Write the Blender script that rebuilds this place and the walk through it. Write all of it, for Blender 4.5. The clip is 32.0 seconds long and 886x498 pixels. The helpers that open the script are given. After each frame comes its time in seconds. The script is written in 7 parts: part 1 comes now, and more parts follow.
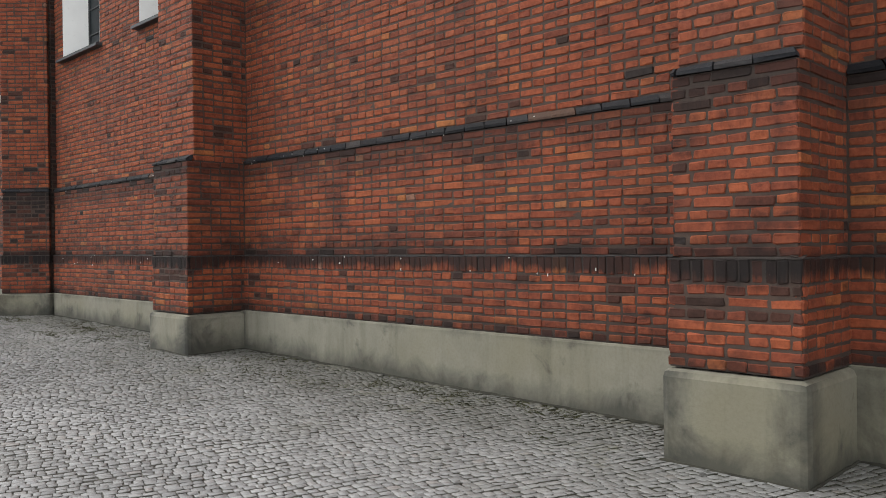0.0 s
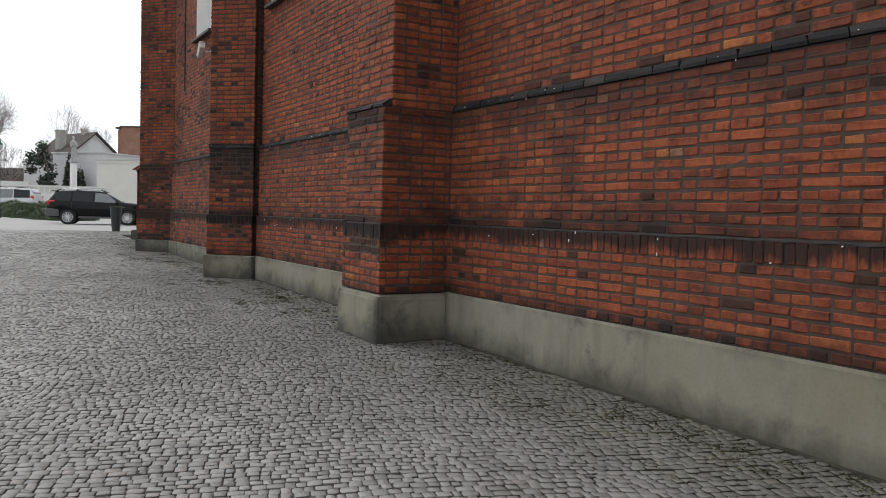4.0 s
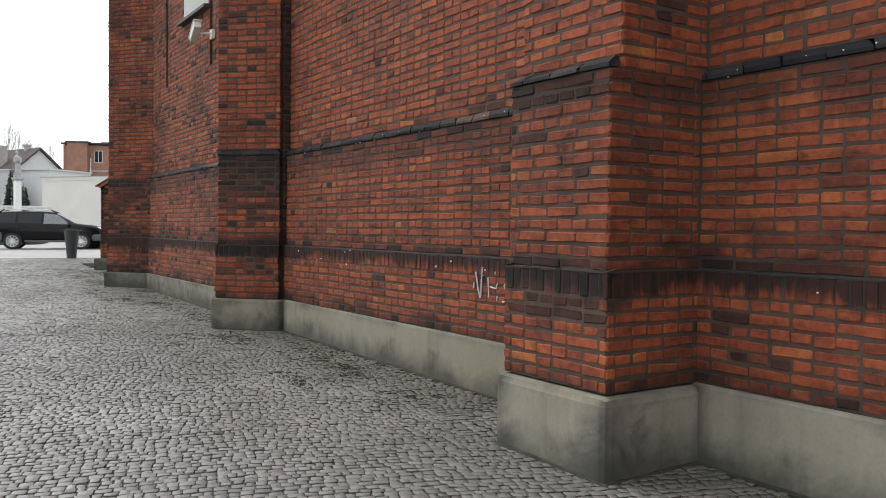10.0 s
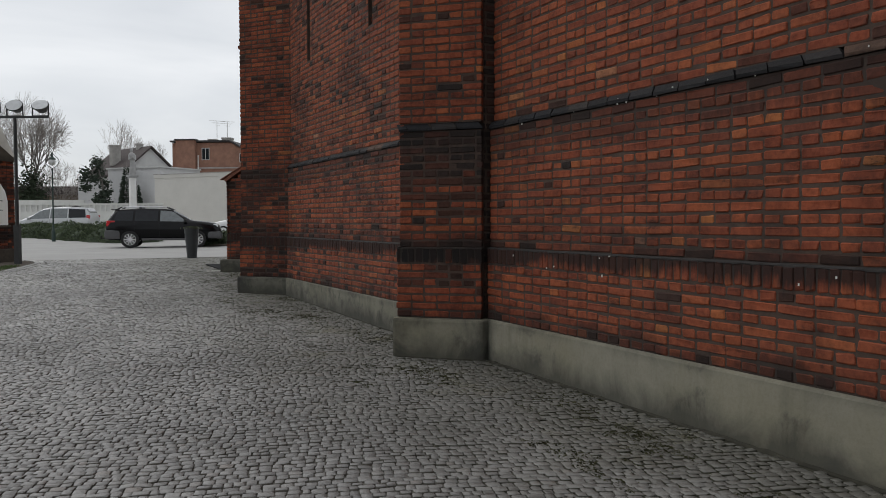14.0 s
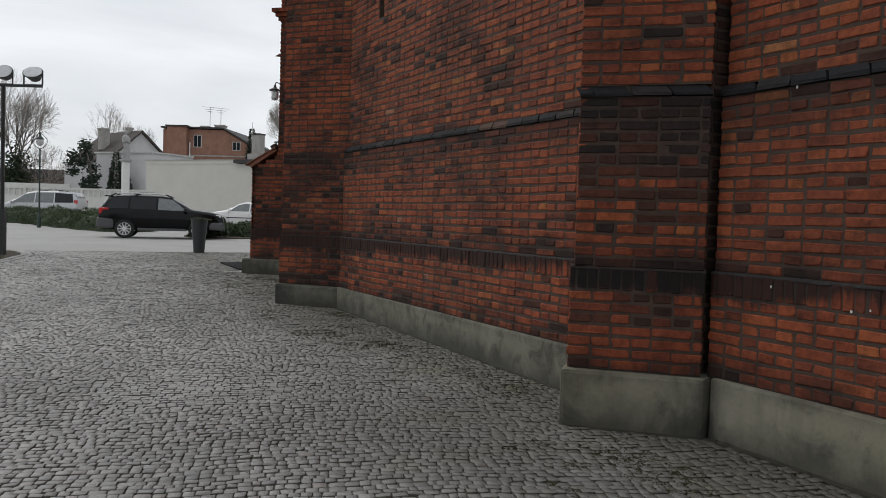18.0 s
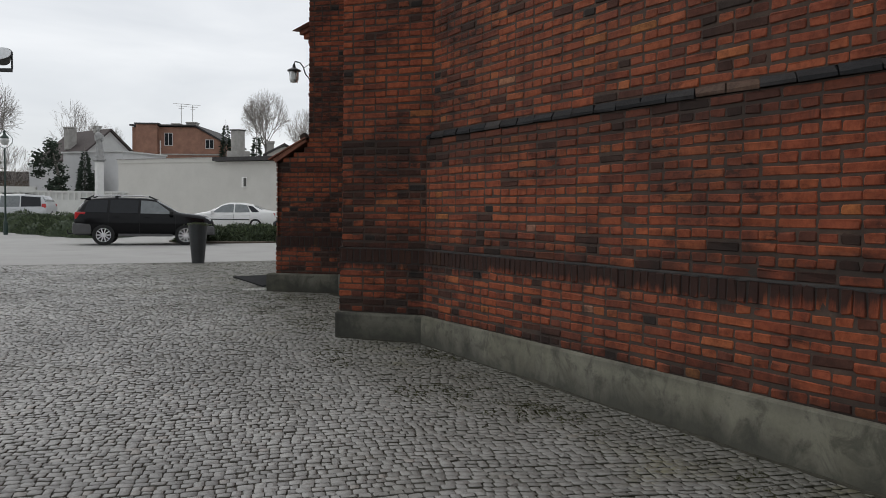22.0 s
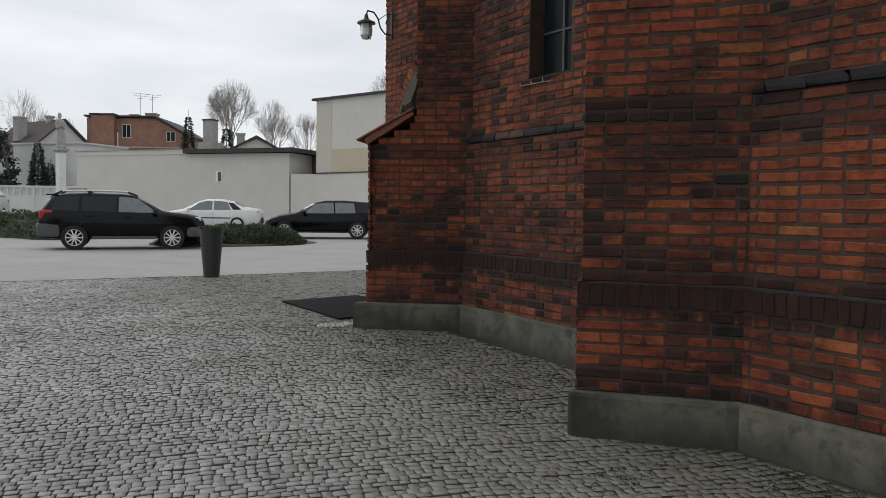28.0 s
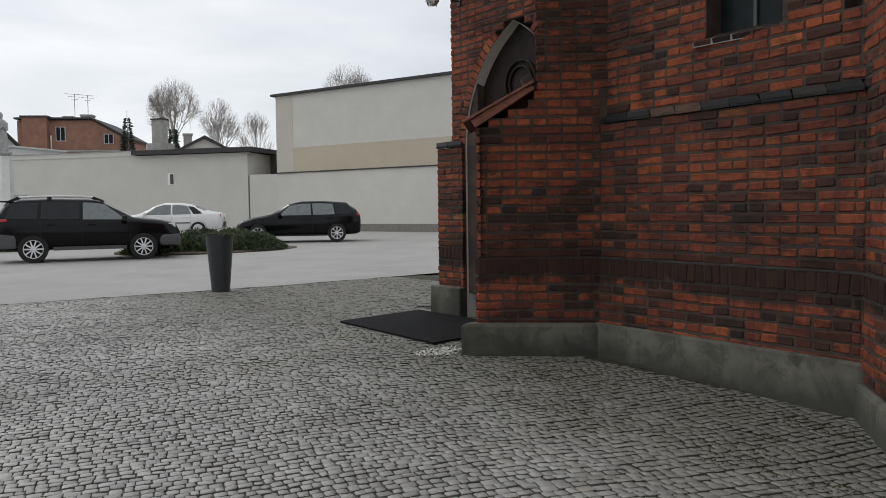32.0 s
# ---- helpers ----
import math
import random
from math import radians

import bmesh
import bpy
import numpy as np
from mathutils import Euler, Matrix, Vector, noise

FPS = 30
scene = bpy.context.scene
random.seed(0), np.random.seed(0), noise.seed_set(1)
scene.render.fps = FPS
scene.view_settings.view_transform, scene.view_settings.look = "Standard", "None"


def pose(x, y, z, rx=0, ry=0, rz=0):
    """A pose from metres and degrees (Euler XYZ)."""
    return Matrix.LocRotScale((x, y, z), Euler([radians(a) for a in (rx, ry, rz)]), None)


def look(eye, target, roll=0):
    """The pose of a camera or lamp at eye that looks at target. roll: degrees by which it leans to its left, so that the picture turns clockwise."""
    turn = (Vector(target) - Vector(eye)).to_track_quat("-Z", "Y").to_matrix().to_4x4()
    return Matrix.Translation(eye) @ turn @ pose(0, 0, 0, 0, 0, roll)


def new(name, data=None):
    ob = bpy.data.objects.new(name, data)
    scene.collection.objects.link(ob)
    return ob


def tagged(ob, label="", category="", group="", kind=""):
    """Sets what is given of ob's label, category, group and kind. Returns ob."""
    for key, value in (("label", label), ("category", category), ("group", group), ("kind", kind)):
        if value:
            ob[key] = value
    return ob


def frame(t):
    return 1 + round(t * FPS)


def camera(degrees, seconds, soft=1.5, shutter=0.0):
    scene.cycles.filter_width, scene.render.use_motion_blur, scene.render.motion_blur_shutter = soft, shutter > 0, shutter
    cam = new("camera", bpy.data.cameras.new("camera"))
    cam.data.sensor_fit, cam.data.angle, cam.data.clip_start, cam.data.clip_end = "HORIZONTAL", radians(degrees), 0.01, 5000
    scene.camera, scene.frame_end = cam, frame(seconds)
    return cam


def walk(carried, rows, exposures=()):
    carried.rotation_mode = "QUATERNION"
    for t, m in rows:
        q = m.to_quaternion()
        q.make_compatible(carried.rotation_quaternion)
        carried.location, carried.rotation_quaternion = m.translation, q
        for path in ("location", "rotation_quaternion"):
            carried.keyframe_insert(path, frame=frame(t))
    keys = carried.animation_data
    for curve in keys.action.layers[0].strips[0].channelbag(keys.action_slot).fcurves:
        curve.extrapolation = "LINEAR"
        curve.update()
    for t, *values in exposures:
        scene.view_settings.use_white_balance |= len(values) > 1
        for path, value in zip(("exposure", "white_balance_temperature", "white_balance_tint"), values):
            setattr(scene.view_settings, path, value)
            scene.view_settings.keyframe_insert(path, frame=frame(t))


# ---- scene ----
cam = camera(57.3, 32.0, soft=0.9)
PATH = [
    (0, (0.000, 0.000, 1.500), (1.414, 1.414, 1.490), -0.70),
    (0.5, (0.140, 0.267, 1.518), (1.552, 1.684, 1.508), -1.00),
    (1, (0.280, 0.484, 1.500), (1.669, 1.922, 1.490), -1.30),
    (1.5, (0.484, 0.662, 1.500), (1.756, 2.205, 1.497), -0.90),
    (2, (0.611, 0.840, 1.482), (1.819, 2.433, 1.433), -0.90),
    (2.5, (0.751, 1.082, 1.500), (1.946, 2.686, 1.465), -0.90),
    (3, (0.929, 1.260, 1.482), (2.047, 2.918, 1.433), -0.80),
    (3.5, (1.146, 1.476, 1.518), (2.191, 3.181, 1.462), 1.00),
    (4, (1.209, 1.769, 1.500), (2.210, 3.499, 1.416), 1.50),
    (4.5, (1.209, 2.024, 1.518), (2.185, 3.767, 1.424), 0.70),
    (5, (1.214, 2.291, 1.535), (2.180, 4.040, 1.445), 0.34),
    (5.5, (1.232, 2.582, 1.545), (2.191, 4.335, 1.462), 0.14),
    (6, (1.267, 2.883, 1.555), (2.222, 4.639, 1.480), 0.10),
    (6.5, (1.324, 3.182, 1.572), (2.275, 4.940, 1.502), 0.20),
    (7, (1.375, 3.487, 1.590), (2.305, 5.256, 1.520), 1.10),
    (7.5, (1.349, 3.844, 1.590), (2.313, 5.596, 1.538), 0.40),
    (8, (1.349, 4.175, 1.590), (2.334, 5.915, 1.534), 0.40),
    (8.5, (1.387, 4.518, 1.590), (2.360, 6.265, 1.552), 0.90),
    (9, (1.387, 4.875, 1.590), (2.403, 6.597, 1.545), 1.20),
    (9.5, (1.362, 5.180, 1.590), (2.428, 6.872, 1.538), 0.60),
    (10, (1.387, 5.562, 1.626), (2.488, 7.231, 1.577), 0.60),
    (10.5, (1.362, 5.893, 1.626), (2.492, 7.543, 1.598), 0.60),
    (11, (1.336, 6.300, 1.644), (2.503, 7.924, 1.634), -0.30),
    (11.5, (1.362, 6.657, 1.644), (2.460, 8.328, 1.620), -0.20),
    (12, (1.375, 7.000, 1.626), (2.473, 8.672, 1.598), 0.60),
    (12.5, (1.362, 7.369, 1.644), (2.442, 9.052, 1.602), -0.30),
    (13, (1.438, 7.700, 1.662), (2.398, 9.454, 1.606), 0.20),
    (13.5, (1.451, 8.019, 1.644), (2.340, 9.809, 1.581), 0.50),
    (14, (1.451, 8.426, 1.662), (2.355, 10.209, 1.592), -0.20),
    (14.5, (1.476, 8.782, 1.680), (2.302, 10.602, 1.596), 0.10),
    (15, (1.475, 9.133, 1.680), (2.309, 10.949, 1.600), 0.30),
    (15.5, (1.468, 9.495, 1.680), (2.323, 11.302, 1.610), 0.72),
    (16, (1.449, 9.861, 1.680), (2.332, 11.655, 1.619), 1.08),
    (16.5, (1.413, 10.221, 1.680), (2.324, 12.000, 1.624), 1.10),
    (17, (1.362, 10.577, 1.680), (2.301, 12.342, 1.614), 0.60),
    (17.5, (1.375, 10.946, 1.698), (2.316, 12.709, 1.628), 0.40),
    (18, (1.336, 11.290, 1.698), (2.274, 13.055, 1.621), 1.70),
    (18.5, (1.273, 11.659, 1.716), (2.258, 13.397, 1.632), 0.70),
    (19, (1.286, 12.028, 1.716), (2.267, 13.768, 1.618), 0.60),
    (19.5, (1.273, 12.372, 1.734), (2.298, 14.087, 1.657), 1.50),
    (20, (1.247, 12.753, 1.752), (2.316, 14.442, 1.686), 0.60),
    (20.5, (1.260, 13.148, 1.752), (2.326, 14.839, 1.686), 0.80),
    (21, (1.247, 13.492, 1.752), (2.308, 15.186, 1.693), 1.40),
    (21.5, (1.235, 13.886, 1.752), (2.297, 15.579, 1.672), 0.60),
    (22, (1.235, 14.243, 1.770), (2.237, 15.972, 1.683), 0.60),
    (22.5, (1.222, 14.586, 1.770), (2.204, 16.327, 1.690), 0.90),
    (23, (1.196, 14.943, 1.788), (2.156, 16.696, 1.708), 0.20),
    (23.5, (1.247, 15.299, 1.806), (2.195, 17.058, 1.722), 0.40),
    (24, (1.260, 15.643, 1.788), (2.239, 17.385, 1.708), 0.80),
    (24.5, (1.273, 16.037, 1.806), (2.297, 17.754, 1.736), 0.50),
    (25, (1.311, 16.432, 1.806), (2.335, 18.149, 1.747), 0.90),
    (25.5, (1.273, 16.826, 1.806), (2.327, 18.524, 1.740), 1.30),
    (26, (1.247, 17.208, 1.806), (2.331, 18.887, 1.722), 0.60),
    (26.5, (1.235, 17.526, 1.824), (2.277, 19.231, 1.740), 1.00),
    (28.5, (1.145, 18.856, 1.828), (2.270, 20.506, 1.725), 0.51),
    (29, (1.155, 19.226, 1.807), (2.299, 20.864, 1.697), 0.34),
    (29.5, (1.168, 19.545, 1.840), (2.272, 21.210, 1.737), 0.56),
    (30, (1.082, 19.858, 1.846), (2.190, 21.519, 1.731), -0.09),
    (30.5, (0.988, 20.158, 1.843), (2.002, 21.876, 1.710), -0.59),
    (31, (0.957, 20.426, 1.853), (1.966, 22.148, 1.731), -0.43),
    (31.5, (0.910, 20.643, 1.825), (2.001, 22.316, 1.723), 0.17),
    (32, (0.745, 20.806, 1.828), (1.963, 22.389, 1.729), -0.72),
]
EXPOSURES = [(0, 1.04), (1, 1.0), (2, 0.52), (3, 0.56), (4, 0.54), (6.5, 0.12), (7, 0.12), (8, 0.30), (9, 0.52), (10, 1.0), (11, 1.02), (12, 0.78), (13, 0.50), (14, -0.06), (17, 0.0), (19, 0.02), (22, 0.0), (23, -0.10), (24, -0.05), (26, 0.08), (29, 0.02), (32, 0.1)]
walk(cam, [(t, look(eye, target, roll)) for t, eye, target, roll in PATH], EXPOSURES)
SKY = 1.0

# ---------------------------------------------------------------- world and light
world = bpy.data.worlds.new("overcast_sky")
scene.world = world
world.use_nodes = True
wn, wl = world.node_tree.nodes, world.node_tree.links
wn.clear()
w_out = wn.new("ShaderNodeOutputWorld")
w_bg = wn.new("ShaderNodeBackground")
w_sky = wn.new("ShaderNodeTexSky")
w_sky.sky_type = "NISHITA"
w_sky.sun_disc = False
w_sky.sun_elevation = radians(47)
w_sky.sun_rotation = radians(331)
w_dim = wn.new("ShaderNodeVectorMath")
w_dim.operation = "SCALE"
w_dim.inputs["Scale"].default_value = 0.10
w_co = wn.new("ShaderNodeTexCoord")
w_map = wn.new("ShaderNodeMapping")
w_map.inputs["Scale"].default_value = (1.0, 1.0, 4.2)
w_noise = wn.new("ShaderNodeTexNoise")
w_noise.inputs["Scale"].default_value = 2.3
w_noise.inputs["Detail"].default_value = 5.0
w_noise.inputs["Roughness"].default_value = 0.5
w_noise.inputs["Distortion"].default_value = 0.4
w_ramp = wn.new("ShaderNodeValToRGB")
w_ramp.color_ramp.elements[0].position = 0.30
w_ramp.color_ramp.elements[0].color = (0.66, 0.69, 0.73, 1)
w_ramp.color_ramp.elements[1].position = 0.66
w_ramp.color_ramp.elements[1].color = (0.93, 0.945, 0.965, 1)
w_mix = wn.new("ShaderNodeMix")
w_mix.data_type = "RGBA"
w_mix.inputs["Factor"].default_value = 0.90
wl.new(w_sky.outputs["Color"], w_dim.inputs[0])
wl.new(w_co.outputs["Generated"], w_map.inputs["Vector"])
wl.new(w_map.outputs["Vector"], w_noise.inputs["Vector"])
wl.new(w_noise.outputs["Fac"], w_ramp.inputs["Fac"])
wl.new(w_dim.outputs["Vector"], w_mix.inputs["A"])
wl.new(w_ramp.outputs["Color"], w_mix.inputs["B"])
wl.new(w_mix.outputs["Result"], w_bg.inputs["Color"])
w_bg.inputs["Strength"].default_value = SKY
wl.new(w_bg.outputs["Background"], w_out.inputs["Surface"])

sun = new("sun", bpy.data.lights.new("sun", "SUN"))
sun.data.energy, sun.data.angle, sun.data.color = 1.0, radians(40), (1.0, 0.98, 0.95)
sun.matrix_world = look((-9, 26, 20), (0, 10, 0))


# ---------------------------------------------------------------- materials
COURSE, BASE = 0.0742, 0.735            # course height; top of the rendered plinth
SOLDIER, BAND = 7, 24                   # courses at which the upright course and the black sloping band begin


def course_z(k):
    return BASE + k * COURSE


def material(name):
    m = bpy.data.materials.new(name)
    m.use_nodes = True
    nt = m.node_tree
    bsdf = nt.nodes["Principled BSDF"]
    return m, nt, bsdf


def node(nt, kind, **values):
    n = nt.nodes.new(kind)
    for k, v in values.items():
        n.inputs[k].default_value = v
    return n


def ramp(nt, fac, stops, interpolation="LINEAR"):
    r = nt.nodes.new("ShaderNodeValToRGB")
    e = r.color_ramp.elements
    r.color_ramp.interpolation = interpolation
    while len(e) < len(stops):
        e.new(0.5)
    for el, (p, c) in zip(e, stops):
        el.position, el.color = p, (*c, 1)
    nt.links.new(fac, r.inputs["Fac"])
    return r.outputs["Color"]


def mix(nt, a, b, fac, how="MIX"):
    m = nt.nodes.new("ShaderNodeMix")
    m.data_type, m.blend_type = "RGBA", how
    for sock, v in (("A", a), ("B", b), ("Factor", fac)):
        if isinstance(v, (int, float)):
            m.inputs[sock].default_value = v
        elif isinstance(v, tuple):
            m.inputs[sock].default_value = (*v, 1)
        else:
            nt.links.new(v, m.inputs[sock])
    return m.outputs["Result"]


def noise_fac(nt, scale, detail=4.0, rough=0.6, stretch=None, shift=0.0, dist=0.0):
    g = nt.nodes.new("ShaderNodeNewGeometry")
    src = g.outputs["Position"]
    if stretch or shift:
        mp = node(nt, "ShaderNodeMapping", Scale=stretch or (1, 1, 1), Location=(shift, shift * 0.7, shift * 1.3))
        nt.links.new(src, mp.inputs["Vector"])
        src = mp.outputs["Vector"]
    n = node(nt, "ShaderNodeTexNoise", Scale=scale, Detail=detail, Roughness=rough, Distortion=dist)
    nt.links.new(src, n.inputs["Vector"])
    return n.outputs["Fac"]


def bump(nt, bsdf, fac, strength=0.3, distance=0.004):
    b = node(nt, "ShaderNodeBump", Strength=strength, Distance=distance)
    nt.links.new(fac, b.inputs["Height"])
    nt.links.new(b.outputs["Normal"], bsdf.inputs["Normal"])


def span(nt, fac, lo, hi):
    m = nt.nodes.new("ShaderNodeMapRange")
    m.inputs["From Min"].default_value, m.inputs["From Max"].default_value = lo, hi
    nt.links.new(fac, m.inputs["Value"])
    return m.outputs["Result"]


def times(nt, fac, k):
    m = nt.nodes.new("ShaderNodeMath")
    m.operation, m.use_clamp = "MULTIPLY", True
    m.inputs[1].default_value = k
    nt.links.new(fac, m.inputs[0])
    return m.outputs["Value"]


def rand(nt, island):
    if island:
        return nt.nodes.new("ShaderNodeNewGeometry").outputs["Random Per Island"]
    return nt.nodes.new("ShaderNodeObjectInfo").outputs["Random"]


def plain(name, colour, rough=0.6, metal=0.0, vary=0.12, scale=6.0, bumps=0.0, spec=0.5, coat=0.0):
    """A painted, plastered or metal surface: colour with blotches at two scales."""
    m, nt, b = material(name)
    dark = tuple(c * (1 - vary) for c in colour)
    lite = tuple(min(1, c * (1 + vary)) for c in colour)
    f1 = noise_fac(nt, scale, 5, 0.65)
    f2 = noise_fac(nt, scale * 9, 3, 0.6, shift=3.1)
    c = ramp(nt, f1, [(0.3, dark), (0.7, lite)])
    c = mix(nt, c, (dark[0] * 0.8, dark[1] * 0.8, dark[2] * 0.8), span(nt, f2, 0.62, 0.95))
    nt.links.new(c, b.inputs["Base Color"])
    b.inputs["Roughness"].default_value, b.inputs["Metallic"].default_value = rough, metal
    b.inputs["Specular IOR Level"].default_value = spec
    b.inputs["Coat Weight"].default_value = coat
    if bumps:
        bump(nt, b, f2, bumps, 0.003)
    return m


def math_node(nt, how, x, y, clamp=False):
    m = nt.nodes.new("ShaderNodeMath")
    m.operation, m.use_clamp = how, clamp
    for i, v in enumerate((x, y)):
        if isinstance(v, (int, float)):
            m.inputs[i].default_value = v
        else:
            nt.links.new(v, m.inputs[i])
    return m.outputs["Value"]


def grime(nt, soot):
    """Weathering shared by bricks and joints: broad sooty blotches, rain streaks, small crusts, and soot washed down from the
    ledge over the upright course and from the sloping band; the choir was never cleaned."""
    pos = nt.nodes.new("ShaderNodeSeparateXYZ")
    nt.links.new(nt.nodes.new("ShaderNodeNewGeometry").outputs["Position"], pos.inputs["Vector"])
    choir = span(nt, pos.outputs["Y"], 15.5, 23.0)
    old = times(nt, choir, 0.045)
    broad = noise_fac(nt, 0.9, 7, 0.62, stretch=(1, 1, 1.5), dist=0.5)
    blot = span(nt, math_node(nt, "ADD", broad, old), 0.51, 0.68)
    streak = span(nt, noise_fac(nt, 3.0, 5, 0.62, stretch=(1.8, 1.8, 0.28), shift=5.0), 0.52, 0.78)
    crust = span(nt, math_node(nt, "ADD", noise_fac(nt, 6.5, 8, 0.72, stretch=(0.75, 0.75, 2.0), shift=11.0, dist=0.3), old), 0.53, 0.68)
    wide = math_node(nt, "MAXIMUM", blot, streak)
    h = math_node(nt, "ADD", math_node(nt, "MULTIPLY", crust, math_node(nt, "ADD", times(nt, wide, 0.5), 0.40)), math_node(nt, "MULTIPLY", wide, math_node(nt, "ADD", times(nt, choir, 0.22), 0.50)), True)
    h = times(nt, h, soot)

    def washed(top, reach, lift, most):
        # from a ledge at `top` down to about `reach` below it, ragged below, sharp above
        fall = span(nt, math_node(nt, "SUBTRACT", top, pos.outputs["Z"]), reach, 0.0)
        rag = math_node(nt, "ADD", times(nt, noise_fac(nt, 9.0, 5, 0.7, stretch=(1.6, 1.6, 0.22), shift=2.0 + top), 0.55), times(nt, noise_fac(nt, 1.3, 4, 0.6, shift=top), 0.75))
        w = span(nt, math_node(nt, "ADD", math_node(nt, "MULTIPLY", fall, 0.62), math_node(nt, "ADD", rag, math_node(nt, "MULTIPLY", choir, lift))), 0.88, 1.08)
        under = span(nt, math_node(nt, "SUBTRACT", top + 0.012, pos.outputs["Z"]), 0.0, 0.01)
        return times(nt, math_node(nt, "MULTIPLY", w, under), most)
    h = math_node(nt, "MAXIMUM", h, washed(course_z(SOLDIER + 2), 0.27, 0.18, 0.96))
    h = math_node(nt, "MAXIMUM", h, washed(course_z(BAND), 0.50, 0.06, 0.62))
    # splash zone over the plinth, and a damp foot of the wall above the upright course
    h = math_node(nt, "MAXIMUM", h, times(nt, span(nt, math_node(nt, "ADD", math_node(nt, "MULTIPLY", span(nt, pos.outputs["Z"], 1.02, 0.76), 0.45), noise_fac(nt, 2.6, 6, 0.66, shift=21.0)), 0.72, 0.96), 0.75))
    seep = math_node(nt, "MULTIPLY", span(nt, pos.outputs["Z"], 1.95, 1.40), span(nt, pos.outputs["Z"], 1.39, 1.41))
    h = math_node(nt, "MAXIMUM", h, times(nt, span(nt, math_node(nt, "ADD", math_node(nt, "MULTIPLY", seep, 0.35), math_node(nt, "ADD", math_node(nt, "MULTIPLY", choir, 0.05), noise_fac(nt, 2.1, 7, 0.68, stretch=(1, 1, 1.8), shift=31.0))), 0.66, 0.90), 0.78))
    return h


def brick_material(name, island, stops, soot=0.5, rough=0.82):
    """Fired brick: each brick its own tone, with mottling, soot stains and a pitted face."""
    m, nt, b = material(name)
    tone = ramp(nt, rand(nt, island), stops)
    mott = noise_fac(nt, 26, 6, 0.72)
    c = mix(nt, tone, mix(nt, tone, (0.60, 0.52, 0.50), 1.0, "MULTIPLY"), span(nt, mott, 0.42, 0.74))
    bloom = span(nt, noise_fac(nt, 0.7, 6, 0.6, shift=14.0), 0.46, 0.70)
    c = mix(nt, c, mix(nt, c, (0.88, 0.98, 1.06), 1.0, "MULTIPLY"), bloom)
    patch = noise_fac(nt, 5.5, 6, 0.70, shift=19.0)
    c = mix(nt, c, mix(nt, c, (0.56, 0.55, 0.56), 1.0, "MULTIPLY"), span(nt, patch, 0.48, 0.72))
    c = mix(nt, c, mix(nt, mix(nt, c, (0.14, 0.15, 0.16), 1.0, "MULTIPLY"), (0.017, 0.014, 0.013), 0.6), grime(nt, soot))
    lime = noise_fac(nt, 75, 3, 0.7, shift=9.0)
    c = mix(nt, c, (0.36, 0.32, 0.30), times(nt, span(nt, lime, 0.72, 0.80), 0.4))
    nt.links.new(c, b.inputs["Base Color"])
    b.inputs["Roughness"].default_value = rough
    b.inputs["Specular IOR Level"].default_value = 0.22
    bump(nt, b, mix(nt, noise_fac(nt, 130, 4, 0.7), mott, 0.5), 0.6, 0.007)
    return m


RED = [(0.0, (0.165, 0.047, 0.025)), (0.10, (0.222, 0.056, 0.027)), (0.40, (0.258, 0.065, 0.029)), (0.75, (0.288, 0.074, 0.031)), (0.95, (0.318, 0.087, 0.034)), (0.985, (0.345, 0.106, 0.037)), (0.996, (0.39, 0.140, 0.044)), (1.0, (0.30, 0.15, 0.10))]
SOOT = [(0.0, (0.042, 0.024, 0.018)), (0.5, (0.075, 0.031, 0.021)), (1.0, (0.135, 0.042, 0.025))]
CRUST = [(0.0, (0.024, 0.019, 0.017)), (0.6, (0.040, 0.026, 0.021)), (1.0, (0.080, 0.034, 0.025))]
BLACK = [(0.0, (0.011, 0.011, 0.012)), (0.7, (0.020, 0.020, 0.022)), (0.93, (0.042, 0.036, 0.033)), (1.0, (0.26, 0.11, 0.045))]
BRICK = {}
for kind, stops, soot, rough in (("red", RED, 0.90, 0.78), ("soot", SOOT, 0.5, 0.85), ("black", BLACK, 0.3, 0.8), ("crust", CRUST, 0.4, 0.82)):
    BRICK[kind] = (brick_material(f"{kind}_brick", False, stops, soot, rough), brick_material(f"{kind}_brick_joined", True, stops, soot, rough))


def mortar_material():
    m, nt, b = material("old_lime_mortar")
    c = ramp(nt, noise_fac(nt, 9, 6, 0.7), [(0.3, (0.046, 0.029, 0.021)), (0.6, (0.070, 0.045, 0.033)), (0.8, (0.112, 0.080, 0.060))])
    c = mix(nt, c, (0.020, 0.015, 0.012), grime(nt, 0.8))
    nt.links.new(c, b.inputs["Base Color"])
    b.inputs["Roughness"].default_value = 0.95
    bump(nt, b, noise_fac(nt, 160, 4, 0.7), 0.5, 0.004)
    return m


